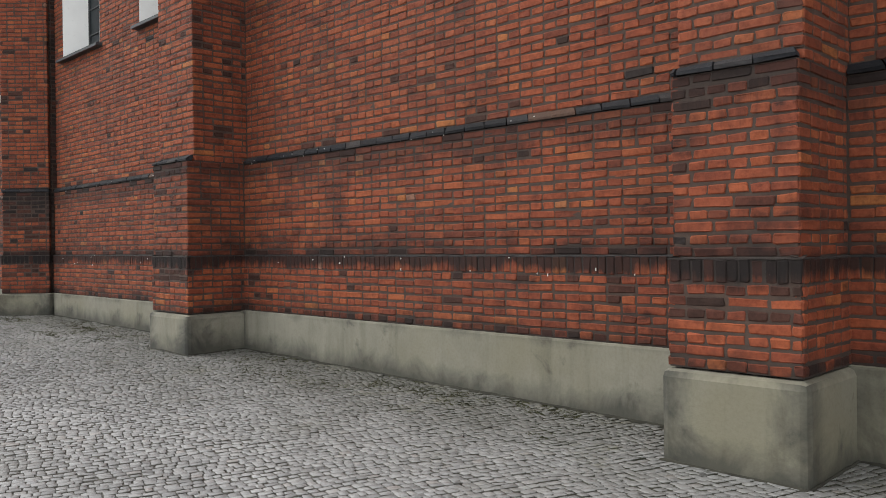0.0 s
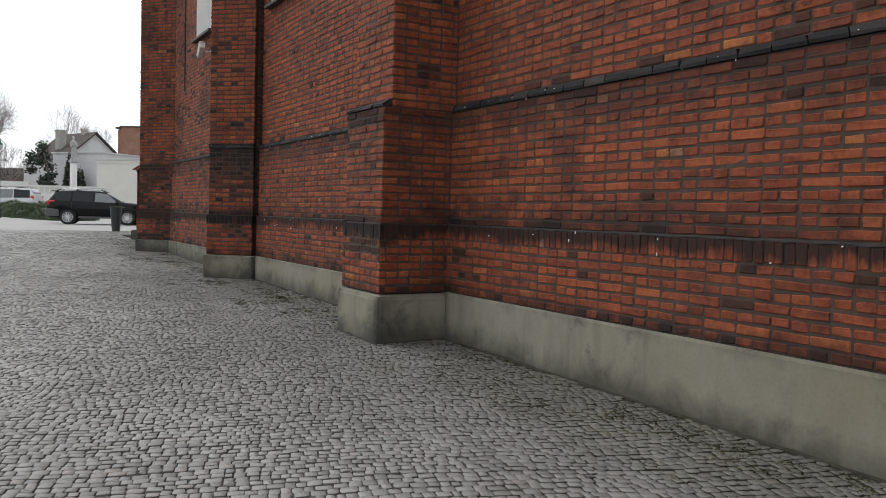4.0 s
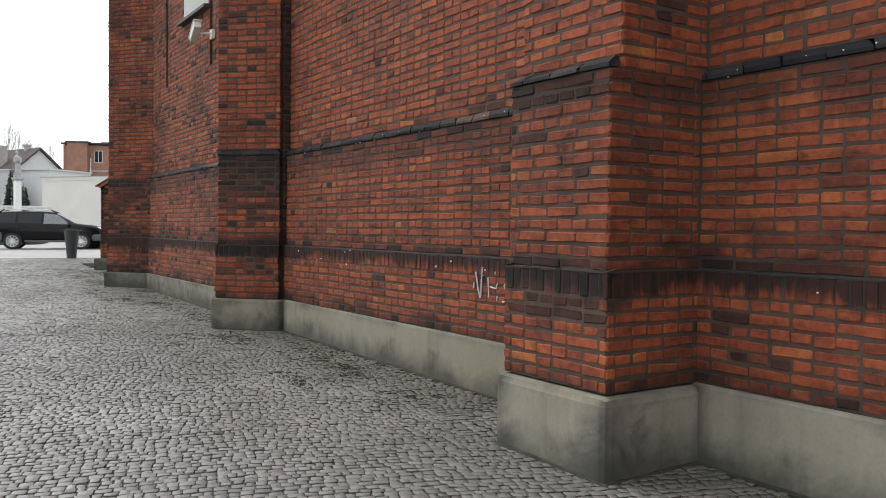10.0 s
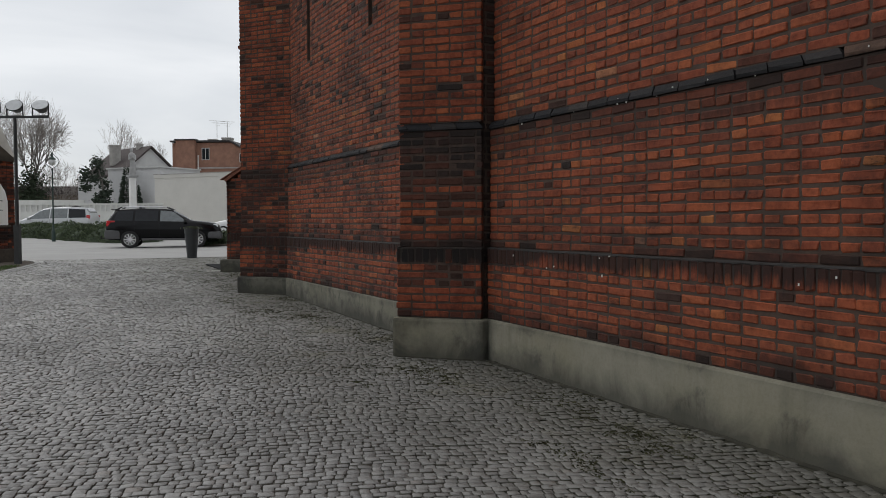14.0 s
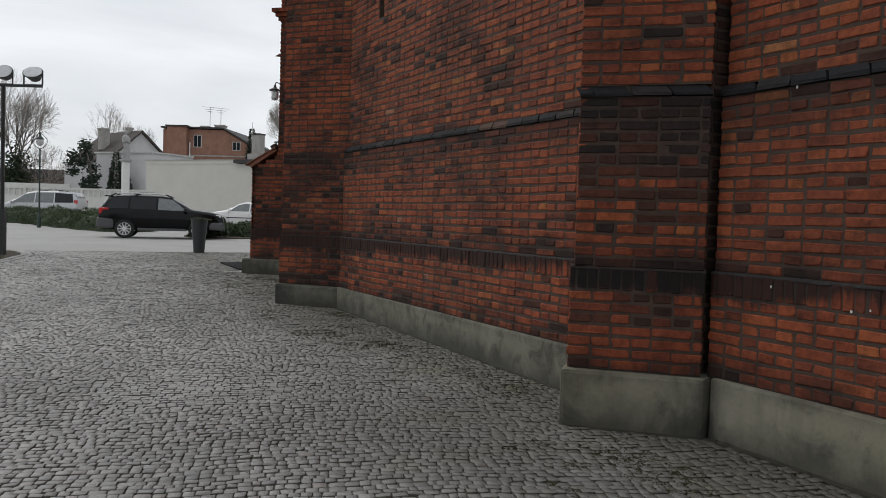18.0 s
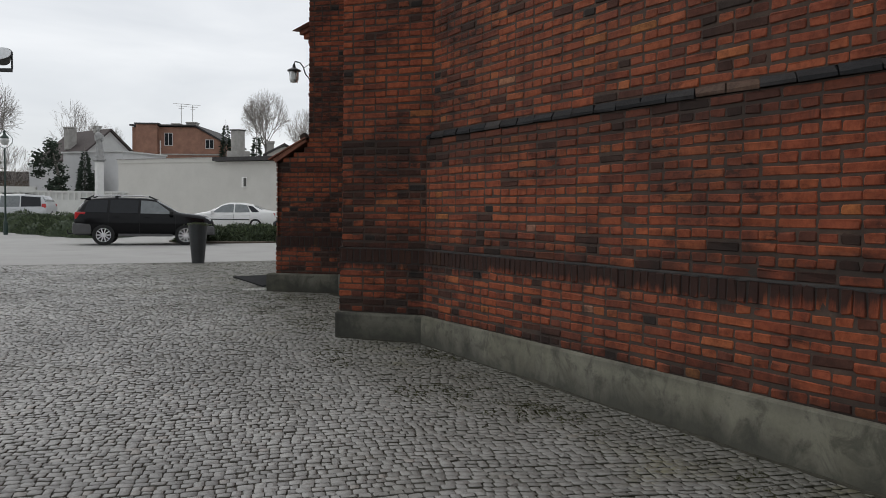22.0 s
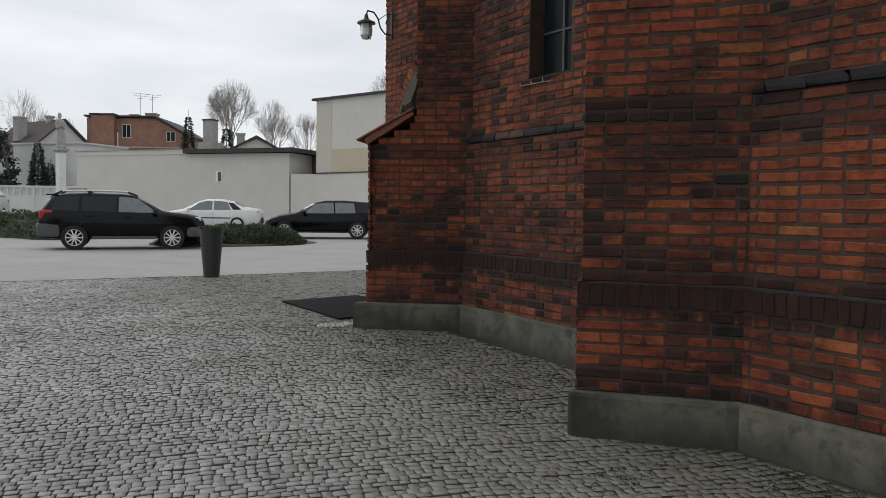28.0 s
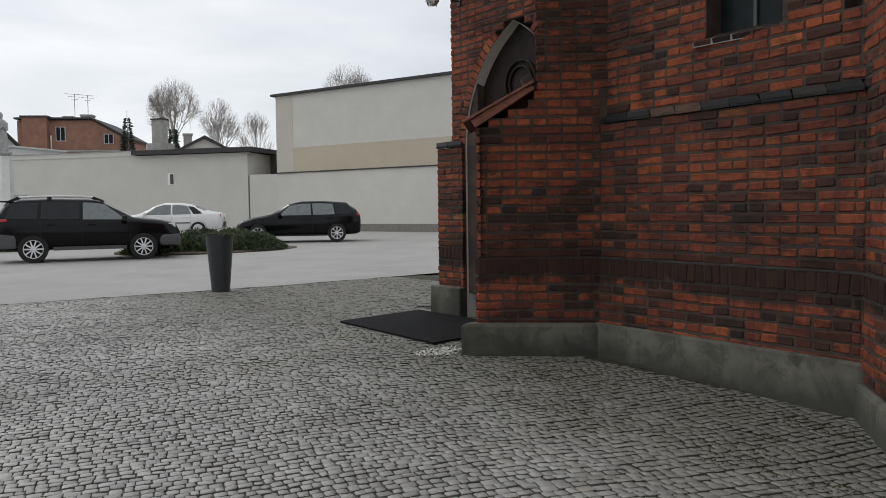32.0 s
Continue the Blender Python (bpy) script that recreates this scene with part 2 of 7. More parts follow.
def render_material(name, lo, hi, green, dirt=0.75, edge=1.0):
    """Cement-rendered plinth: pale, with black algae creeping from the foot, the top edge and the upright corners."""
    m, nt, b = material(name)
    c = ramp(nt, noise_fac(nt, 2.2, 7, 0.6), [(0.3, lo), (0.7, hi)])
    c = mix(nt, c, green, span(nt, noise_fac(nt, 0.8, 5, 0.6, shift=2.0), 0.45, 0.7))
    fine = noise_fac(nt, 40, 4, 0.7, shift=3.0)
    c = mix(nt, c, mix(nt, c, (0.86, 0.85, 0.83), 1.0, "MULTIPLY"), span(nt, fine, 0.45, 0.75))
    spots = noise_fac(nt, 2.4, 9, 0.66, stretch=(1, 1, 0.8), shift=7.0, dist=0.5)

    def uv(layer):
        u = nt.nodes.new("ShaderNodeUVMap")
        u.uv_map = layer
        s = nt.nodes.new("ShaderNodeSeparateXYZ")
        nt.links.new(u.outputs["UV"], s.inputs["Vector"])
        return s.outputs["X"], s.outputs["Y"]

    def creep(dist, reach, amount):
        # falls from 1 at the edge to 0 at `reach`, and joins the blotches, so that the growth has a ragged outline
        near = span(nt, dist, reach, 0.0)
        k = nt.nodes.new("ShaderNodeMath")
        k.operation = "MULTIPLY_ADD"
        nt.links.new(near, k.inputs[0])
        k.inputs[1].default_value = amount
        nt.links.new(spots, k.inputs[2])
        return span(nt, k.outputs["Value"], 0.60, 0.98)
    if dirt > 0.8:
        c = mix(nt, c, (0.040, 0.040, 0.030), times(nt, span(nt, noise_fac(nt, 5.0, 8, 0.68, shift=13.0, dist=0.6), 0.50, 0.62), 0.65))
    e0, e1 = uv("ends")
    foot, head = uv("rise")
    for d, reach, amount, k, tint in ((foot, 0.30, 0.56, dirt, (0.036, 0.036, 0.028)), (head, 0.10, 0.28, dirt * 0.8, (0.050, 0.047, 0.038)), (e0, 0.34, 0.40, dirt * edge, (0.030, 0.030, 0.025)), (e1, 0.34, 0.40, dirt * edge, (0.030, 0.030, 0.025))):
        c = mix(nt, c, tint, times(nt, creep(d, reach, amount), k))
    drip = noise_fac(nt, 6.0, 5, 0.6, stretch=(1, 1, 0.10), shift=1.0)
    c = mix(nt, c, mix(nt, c, (0.55, 0.55, 0.5), 1.0, "MULTIPLY"), times(nt, span(nt, drip, 0.52, 0.75), 0.55))
    nt.links.new(c, b.inputs["Base Color"])
    b.inputs["Roughness"].default_value = 0.92
    bump(nt, b, noise_fac(nt, 30, 7, 0.62), 0.3, 0.006)
    return m


def sett_material(name, island):
    """Split granite setts: greys, speckled, with worn pale tops; soiled in patches, mossy and shade-darkened towards
    the church wall, lifted towards the car park.
    """
    m, nt, b = material(name)
    c = ramp(nt, rand(nt, island), [(0.0, (0.255, 0.252, 0.244)), (0.25, (0.305, 0.302, 0.292)), (0.7, (0.345, 0.342, 0.329)), (0.95, (0.385, 0.381, 0.365)), (1.0, (0.34, 0.315, 0.290))])
    grain = noise_fac(nt, 95, 5, 0.75)
    c = mix(nt, c, (0.15, 0.15, 0.147), times(nt, span(nt, grain, 0.46, 0.70), 0.6))
    soil = noise_fac(nt, 0.6, 7, 0.65, shift=4.0)
    c = mix(nt, c, (0.110, 0.104, 0.075), times(nt, span(nt, soil, 0.56, 0.76), 0.5))
    wet = noise_fac(nt, 0.33, 5, 0.55, shift=8.0)
    c = mix(nt, c, mix(nt, c, (0.66, 0.66, 0.66), 1.0, "MULTIPLY"), span(nt, wet, 0.44, 0.66))
    # moss and soil near the church wall, with the wall's shade put into the colour
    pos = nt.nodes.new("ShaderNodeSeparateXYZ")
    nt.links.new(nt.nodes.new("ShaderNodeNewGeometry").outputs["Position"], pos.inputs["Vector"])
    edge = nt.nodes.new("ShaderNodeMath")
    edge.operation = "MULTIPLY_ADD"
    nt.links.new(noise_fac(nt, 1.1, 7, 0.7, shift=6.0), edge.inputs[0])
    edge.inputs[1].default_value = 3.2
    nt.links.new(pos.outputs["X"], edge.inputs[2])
    moss_shade = nt.nodes.new("ShaderNodeMath")
    moss_shade.operation, moss_shade.use_clamp = "MULTIPLY", True
    nt.links.new(span(nt, edge.outputs["Value"], 4.2, 6.6), moss_shade.inputs[0])
    nt.links.new(span(nt, pos.outputs["Y"], -4.0, 5.0), moss_shade.inputs[1])
    c = mix(nt, c, (0.075, 0.072, 0.056), times(nt, moss_shade.outputs["Value"], 0.80))
    tuft = math_node(nt, "MULTIPLY", span(nt, noise_fac(nt, 1.5, 8, 0.72, shift=23.0), 0.54, 0.68), span(nt, pos.outputs["X"], 2.6, 4.4))
    c = mix(nt, c, (0.120, 0.110, 0.040), times(nt, math_node(nt, "MULTIPLY", tuft, span(nt, noise_fac(nt, 38, 4, 0.7, shift=3.0), 0.40, 0.62)), 0.75))
    # grazing-angle brightness of the far setts put into the colour, growing with y
    graze_lift = span(nt, math_node(nt, "ADD", pos.outputs["Y"], math_node(nt, "MULTIPLY", noise_fac(nt, 0.5, 5, 0.6, shift=17.0), 8.0)), 18.0, 36.0)
    c = mix(nt, mix(nt, c, (0.88, 0.88, 0.88), 1.0, "MULTIPLY"), mix(nt, c, (1.34, 1.34, 1.325), 1.0, "MULTIPLY"), graze_lift)
    nt.links.new(c, b.inputs["Base Color"])
    b.inputs["Roughness"].default_value = 0.62
    b.inputs["Specular IOR Level"].default_value = 0.5
    bump(nt, b, noise_fac(nt, 60, 7, 0.74), 0.8, 0.007)
    return m


MORTAR = mortar_material()
STONE = render_material("cement_render", (0.178, 0.168, 0.128), (0.246, 0.232, 0.180), (0.188, 0.172, 0.118), 0.80)
STONE_MID = render_material("stained_cement_render", (0.135, 0.130, 0.102), (0.205, 0.197, 0.158), (0.150, 0.142, 0.102), 0.85)
STONE_DARK = render_material("weathered_cement_render", (0.090, 0.088, 0.071), (0.155, 0.150, 0.122), (0.108, 0.105, 0.076), 0.9)
LEDGE = plain("blackened_mortar", (0.019, 0.017, 0.016), 0.9, vary=0.7, scale=7, bumps=0.5)
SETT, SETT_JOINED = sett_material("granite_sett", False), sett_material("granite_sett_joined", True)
JOINT, nt, bs = material("dirt_joint")
f_ = noise_fac(nt, 14, 5, 0.65)
c_ = ramp(nt, f_, [(0.3, (0.060, 0.056, 0.047)), (0.7, (0.150, 0.142, 0.122))])
p_ = nt.nodes.new("ShaderNodeSeparateXYZ")
nt.links.new(nt.nodes.new("ShaderNodeNewGeometry").outputs["Position"], p_.inputs["Vector"])
# joints darken towards the wall with the setts, moss and shade in one colour
wall_dark_ = span(nt, math_node(nt, "ADD", p_.outputs["X"], math_node(nt, "MULTIPLY", noise_fac(nt, 1.1, 7, 0.7, shift=6.0), 3.2)), 4.4, 6.0)
nt.links.new(mix(nt, c_, (0.026, 0.026, 0.013), times(nt, wall_dark_, 0.9)), bs.inputs["Base Color"])
bs.inputs["Roughness"].default_value = 0.95
bump(nt, bs, noise_fac(nt, 120, 3, 0.6), 0.6, 0.003)
PAVER = plain("pale_concrete_paving", (0.305, 0.30, 0.288), 0.85, vary=0.10, scale=0.7, bumps=0.3)
GRASS = plain("short_grass", (0.055, 0.085, 0.025), 0.9, vary=0.5, scale=20, bumps=0.9)
PLASTER = plain("white_plaster", (0.80, 0.79, 0.76), 0.8, vary=0.05, scale=1.5)
GREY_PLASTER = plain("pale_grey_plaster", (0.56, 0.545, 0.505), 0.85, vary=0.05, scale=0.8)
BEIGE = plain("beige_plaster", (0.47, 0.42, 0.32), 0.85, vary=0.05, scale=0.8)
IRON = plain("black_painted_iron", (0.018, 0.018, 0.019), 0.5, vary=0.3)
RUBBER = plain("black_rubber", (0.009, 0.009, 0.010), 0.9, vary=0.3, bumps=0.4, spec=0.12)
TILE = plain("clay_roof_tile", (0.20, 0.075, 0.045), 0.8, vary=0.35, scale=12, bumps=0.5)
LEAD = plain("dark_slate_sill", (0.035, 0.036, 0.038), 0.6, vary=0.4, scale=8)


# ---------------------------------------------------------------- mesh helpers
def mesh_from(name, verts, faces, mat=None):
    me = bpy.data.meshes.new(name)
    me.from_pydata(verts, [], faces)
    me.update()
    if mat:
        me.materials.append(mat)
    return me


def part(name, bm, mat, parent=None, label=""):
    """Links a bmesh, or a ready mesh, as one object under a thing or a part."""
    if isinstance(bm, bpy.types.Mesh):
        me = bm
    else:
        me = bpy.data.meshes.new(name)
        bm.normal_update()
        bm.to_mesh(me)
        bm.free()
    if mat and not me.materials:
        me.materials.append(mat)
    ob = new(name, me)
    if parent:
        ob.parent = parent
    if label:
        tagged(ob, label)
    return ob


def thing(name, label, category, at=(0, 0, 0), turn=0.0, group="", kind=""):
    ob = new(name)
    ob.matrix_world = pose(*at, 0, 0, turn)
    return tagged(ob, label, category, group, kind)


def box(bm, lo, hi, bevel=0.0, m=None):
    lo, hi = Vector(lo), Vector(hi)
    made = bmesh.ops.create_cube(bm, size=1.0, matrix=Matrix.LocRotScale((lo + hi) / 2, None, hi - lo))
    vs = made["verts"]
    if bevel:
        es = list({e for v in vs for e in v.link_edges})
        r = bmesh.ops.bevel(bm, geom=es, offset=bevel, segments=2, affect="EDGES", profile=0.6)
        vs = list({v for f in r["faces"] for v in f.verts} | {v for v in vs if v.is_valid})
    if m is not None:
        bmesh.ops.transform(bm, matrix=m, verts=vs)
    return vs


def boxes(*rows, bevel=0.0):
    bm = bmesh.new()
    for lo, hi in rows:
        box(bm, lo, hi, bevel)
    return bm


def rod(bm, a, b, r0, r1=None, n=8, caps=True):
    """A straight tapered rod from a to b."""
    a, b = Vector(a), Vector(b)
    r1 = r0 if r1 is None else r1
    q = (b - a).to_track_quat("Z", "Y").to_matrix()
    rings = [[bm.verts.new(p + q @ Vector((r * math.cos(k * 2 * math.pi / n), r * math.sin(k * 2 * math.pi / n), 0))) for k in range(n)] for p, r in ((a, r0), (b, r1))]
    for k in range(n):
        bm.faces.new((rings[0][k], rings[0][(k + 1) % n], rings[1][(k + 1) % n], rings[1][k]))
    if caps:
        bm.faces.new(rings[0][::-1])
        bm.faces.new(rings[1])


def lathe(bm, rows, n=20, at=(0, 0, 0)):
    """A turned shape from rows of (radius, height)."""
    rings = []
    for r, z in rows:
        rings.append([bm.verts.new((at[0] + max(r, 1e-4) * math.cos(k * 2 * math.pi / n), at[1] + max(r, 1e-4) * math.sin(k * 2 * math.pi / n), at[2] + z)) for k in range(n)])
    for lo, hi in zip(rings, rings[1:]):
        for k in range(n):
            bm.faces.new((lo[k], lo[(k + 1) % n], hi[(k + 1) % n], hi[k]))
    bm.faces.new(rings[0][::-1])
    bm.faces.new(rings[-1])


def prism(bm, outline, lo, hi, up=(0, 0, 1)):
    """An upright prism over a plan outline (list of x, y)."""
    a = [bm.verts.new((x, y, lo)) for x, y in outline]
    b = [bm.verts.new((x, y, hi)) for x, y in outline]
    n = len(a)
    for k in range(n):
        bm.faces.new((a[k], a[(k + 1) % n], b[(k + 1) % n], b[k]))
    bm.faces.new(a[::-1])
    bm.faces.new(b)


# ---------------------------------------------------------------- ground
RISE_S = (-60, 0, 6, 8.8, 13.8, 20.3, 26.8, 31.1, 33.5, 50, 60, 70, 140)
RISE_Z = (-0.6, 0.0, 0.115, 0.166, 0.250, 0.330, 0.435, 0.550, 0.590, 0.590, 0.720, 0.760, 0.800)


def ground_z(x, y):
    return float(np.interp(x + y, RISE_S, RISE_Z))


def sheet(name, xs, ys, lift, mat, inside=None):
    xs, ys = list(xs), list(ys)
    verts = [(x, y, ground_z(x, y) + lift) for y in ys for x in xs]
    n = len(xs)
    faces = []
    for j in range(len(ys) - 1):
        for i in range(n - 1):
            if inside is None or inside((xs[i] + xs[i + 1]) / 2, (ys[j] + ys[j + 1]) / 2):
                faces.append((j * n + i, j * n + i + 1, (j + 1) * n + i + 1, (j + 1) * n + i))
    return mesh_from(name, verts, faces, mat)


def steps(*spans):
    out = []
    for a, b, d in spans:
        out += list(np.arange(a, b, d))
    return out + [spans[-1][1]]

ground = part("ground", sheet("ground", steps((-400, -40, 40), (-40, -4, 4), (-4, 10, 0.5), (10, 40, 3), (40, 600, 40)), steps((-300, -20, 40), (-20, -2, 3), (-2, 36, 0.5), (36, 60, 3), (60, 900, 40)), -0.012, JOINT), JOINT)
tagged(ground, "dark earth under the setts and paving", "ground", kind="structure")


def parking_edge(x):
    return 33.0 + 0.08 * math.sin(x * 0.7)


parking = part("road", sheet("road", steps((-20, 0, 4), (0, 12, 0.25), (12, 40, 2), (40, 120, 10)), steps((32.6, 34, 0.05), (34, 48, 1), (48, 80, 2), (80, 200, 16)), 0.022, PAVER, lambda x, y: y > parking_edge(x) and x > -20), PAVER)
tagged(parking, "pale grey concrete block paving of the car park", "paving", kind="structure")


bed_sheet = part("pavement_bed", sheet("pavement_bed", steps((-0.9, 9.6, 0.3)), steps((-0.5, 32.7, 0.25), (32.7, 33.0, 0.15)), 0.009, JOINT), JOINT)
tagged(bed_sheet, "sand and dirt bed in the joints of the setts", "paving", kind="structure")


FAR_SETT, nt, bs = material("granite_setts_far_off")
tex = node(nt, "ShaderNodeTexVoronoi", Scale=10.0)
tex.feature = "DISTANCE_TO_EDGE"
nt.links.new(nt.nodes.new("ShaderNodeNewGeometry").outputs["Position"], tex.inputs["Vector"])
nt.links.new(mix(nt, (0.03, 0.028, 0.024), ramp(nt, noise_fac(nt, 3, 6, 0.7), [(0.3, (0.20, 0.20, 0.198)), (0.7, (0.30, 0.298, 0.29))]), span(nt, tex.outputs["Distance"], 0.02, 0.10)), bs.inputs["Base Color"])
bs.inputs["Roughness"].default_value = 0.7
far_paving = part("pavement_far", sheet("pavement_far", steps((-30, -0.9, 2.91), (-0.9, 5.4, 0.7)), steps((-20, -0.5, 1.5), (-0.5, 16.5, 1.0)), 0.018, FAR_SETT, lambda x, y: x < -0.9 or y < -0.5), FAR_SETT)
tagged(far_paving, "grey granite sett paving of the open church square", "paving", kind="structure")


def left_edge(y):
    """Edge of the paving towards the lawn."""
    return float(np.interp(y, (-5, 10, 16.5, 19.2, 27.4, 28.8, 30.0, 31.4, 32.4, 33.3), (-9, -6, 0.60, 0.55, 0.35, 0.62, 1.12, 1.50, 1.45, 1.20)))


# ---------------------------------------------------------------- brickwork
CHAMFER = 0.0048
SHAPES = {}


def brick_shape(length, height, depth=0.05, rng=None):
    """A brick with an uneven, worn front; the front looks along -y, from y = 0. Rows: back corners, shoulder ring, front ring."""
    l, h, c = length / 2, height / 2, CHAMFER
    j = (lambda a: rng.uniform(-a, a)) if rng else (lambda a: 0.0)
    n = 0.13 * min(length, height)
    ring = [(-l + n, -h), (l - n, -h), (l, -h + n), (l, h - n), (l - n, h), (-l + n, h), (-l, h - n), (-l, -h + n)]
    ring = [(x + j(0.0055), z + j(0.0046)) for x, z in ring]
    v = [(-l, depth, -h), (l, depth, -h), (l, depth, h), (-l, depth, h)]
    v += [(x, c, z) for x, z in ring]
    fx, fz = 1 - (c + 0.001) / l, 1 - (c + 0.001) / h
    v += [(x * fx, j(0.0025), z * fz + j(0.001)) for x, z in ring]
    return v


BRICK_FACES = [(12, 13, 14, 15, 16, 17, 18, 19)] + [(4 + i, 4 + (i + 1) % 8, 12 + (i + 1) % 8, 12 + i) for i in range(8)]
BRICK_FACES += [(0, 1, 5, 4), (1, 2, 7, 6), (2, 3, 9, 8), (3, 0, 11, 10), (1, 6, 5), (2, 8, 7), (3, 10, 9), (0, 4, 11)]
WEAR = random.Random(77)


def brick_mesh(length, height, kind):
    key = (round(length, 2), round(height, 2), kind, WEAR.randrange(6))
    if key not in SHAPES:
        SHAPES[key] = mesh_from("brick", brick_shape(length, height, 0.05, WEAR), BRICK_FACES, BRICK[kind][0])
    return SHAPES[key]


def panel_bricks(rng, length, k0, k1, kind_at, openings=(), phase=0.0, soldier=None, slope_course=None):
    """Rows of (u, z, length, height, kind, tilt) for a flat panel in English bond: courses of stretchers and of headers by turns."""
    out = []
    k = k0
    while k < k1:
        z = course_z(k) + COURSE / 2
        if soldier and k == soldier[0]:
            u, w = 0.0, 0.074
            while u < length - 0.02:
                b = min(w, length - u)
                if b > 0.03:
                    out.append((u + b / 2, course_z(k) + COURSE, b - 0.006 - rng.random() * 0.005, 2 * COURSE - 0.012, soldier[1] if rng.random() < soldier[2] else "red", 0))
                u += w
            k += 2
            continue
        head = k % 2 == 0
        full = 0.128 if head else 0.256
        size = full
        split = False
        u = -size * ((0.5 if head else 0.25) + (0.5 if (k // 2) % 2 and not head else 0.0) + phase)
        while u < length:
            size = full if head or split or rng.random() > 0.05 else 0.128
            split = size < full and not head and not split
            a, b = (u if u > 0.05 else 0.0), (u + size if u + size < length - 0.05 else length)
            if u + size <= 0.05 or u >= length - 0.05:
                u += size
                continue
            joint = 0.009 + rng.random() * 0.008
            runs = [(a, b)]
            for o0, o1, oz0, oz1 in openings:
                if oz0 < z < oz1:
                    runs = [r for a0, b0 in runs for r in ((a0, min(b0, o0)), (max(a0, o1), b0)) if r[1] - r[0] > 0.03]
            for a0, b0 in runs:
                if b0 - a0 > 0.035:
                    out.append(((a0 + b0) / 2, z, b0 - a0 - joint, COURSE - 0.0155 - rng.random() * 0.006, kind_at(rng, k, (a0 + b0) / 2), 0))
            u += size
        k += 1
    return out


def brick_panel(parent, p0, p1, k0, k1, kind_at, seed, openings=(), soldier=None, phase=0.0, near=0, near_test=None):
    """Lays one flat panel of bricks from plan point p0 to p1; the outside is on the left of that way. Up to `near` bricks
    become parts of their own, the rest is joined."""
    rng = random.Random(seed)
    a, b = Vector((*p0, 0)), Vector((*p1, 0))
    along = (b - a).normalized()
    inward = Vector((along.y, -along.x, 0))
    length = (b - a).length
    turn = Matrix((along, inward, Vector((0, 0, 1)))).transposed()
    rows = panel_bricks(rng, length, k0, k1, kind_at, openings, phase, soldier)
    joined = {}
    made = 0
    for u, z, l, h, kind, _ in rows:
        c = a + along * u + Vector((0, 0, z)) + inward * rng.uniform(-0.0035, 0.0030)
        c += along * rng.gauss(0, 0.0026) + Vector((0, 0, rng.gauss(0, 0.0022) + 0.006 * noise.noise(Vector((u * 0.8, z * 0.9, seed)))))
        wob = Euler((rng.gauss(0, 0.014), rng.gauss(0, 0.009), rng.gauss(0, 0.008))).to_matrix()
        m = turn @ wob
        if made < near and (near_test is None or near_test(u, z)):
            ob = new("brick", brick_mesh(l, h, kind))
            ob.matrix_world = Matrix.Translation(c) @ m.to_4x4()
            ob.parent = parent
            made += 1
        else:
            vs, fs = joined.setdefault(kind, ([], []))
            o = len(vs)
            vs += [c + m @ Vector(v) for v in brick_shape(l, h, 0.05, rng)]
            fs += [tuple(i + o for i in f) for f in BRICK_FACES]
    return joined


LAID = {"red": "worn red bricks laid in English bond", "soot": "soot-darkened brown bricks", "black": "black glazed bricks", "crust": "bricks under a black soot crust"}


class Masonry:
    """One wall or buttress: a mortar core, its panels of bricks, and the joined rest of the bricks."""

    def __init__(self, name, label, category="wall"):
        self.core = bmesh.new()
        self.name, self.joined = name, {}
        self.ob = new(name, bpy.data.meshes.new(name))
        tagged(self.ob, label, category, kind="structure")

    def panel(self, p0, p1, k0, k1, kind_at, seed, **more):
        openings = more.get("openings", ())
        laying = {k: v for k, v in more.items() if k not in ("ends", "thick")}
        for kind, (vs, fs) in brick_panel(self.ob, p0, p1, k0, k1, kind_at, seed, **laying).items():
            v0, f0 = self.joined.setdefault(kind, ([], []))
            o = len(v0)
            v0 += vs
            f0 += [tuple(i + o for i in f) for f in fs]
        # mortar bed behind the faces, cut round the openings
        a, b = Vector((*p0, 0)), Vector((*p1, 0))
        along = (b - a).normalized()
        inward = Vector((along.y, -along.x, 0))
        L = (b - a).length
        us = sorted({0.0, L, *(min(max(x, 0), L) for o in openings for x in o[:2])})
        zs = sorted({course_z(k0), course_z(k1), *(min(max(x, course_z(k0)), course_z(k1)) for o in openings for x in o[2:])})
        turn = Matrix((along, inward, Vector((0, 0, 1)))).transposed().to_4x4()
        back = more.get("thick", 0.45)
        for u0, u1 in zip(us, us[1:]):
            for z0, z1 in zip(zs, zs[1:]):
                um, zm = (u0 + u1) / 2, (z0 + z1) / 2
                if any(o[0] < um < o[1] and o[2] < zm < o[3] for o in openings) or u1 - u0 < 1e-4:
                    continue
                e0, e1 = more.get("ends", (0.3, 0.3))
                box(self.core, (u0 - (e0 if u0 == 0 else 0), 0.0052, z0), (u1 + (e1 if u1 == L else 0), back, z1), 0.0, Matrix.Translation(a) @ turn)
        return self

    def done(self):
        self.core.normal_update()
        self.core.to_mesh(self.ob.data)
        self.core.free()
        self.ob.data.materials.append(MORTAR)
        for kind, (vs, fs) in self.joined.items():
            ob = part("brickwork", mesh_from("brickwork", vs, fs, BRICK[kind][1]), None, self.ob)
            tagged(ob, LAID[kind], kind="stuff")
        return self.ob


TOP = 86               # walls end far above the view


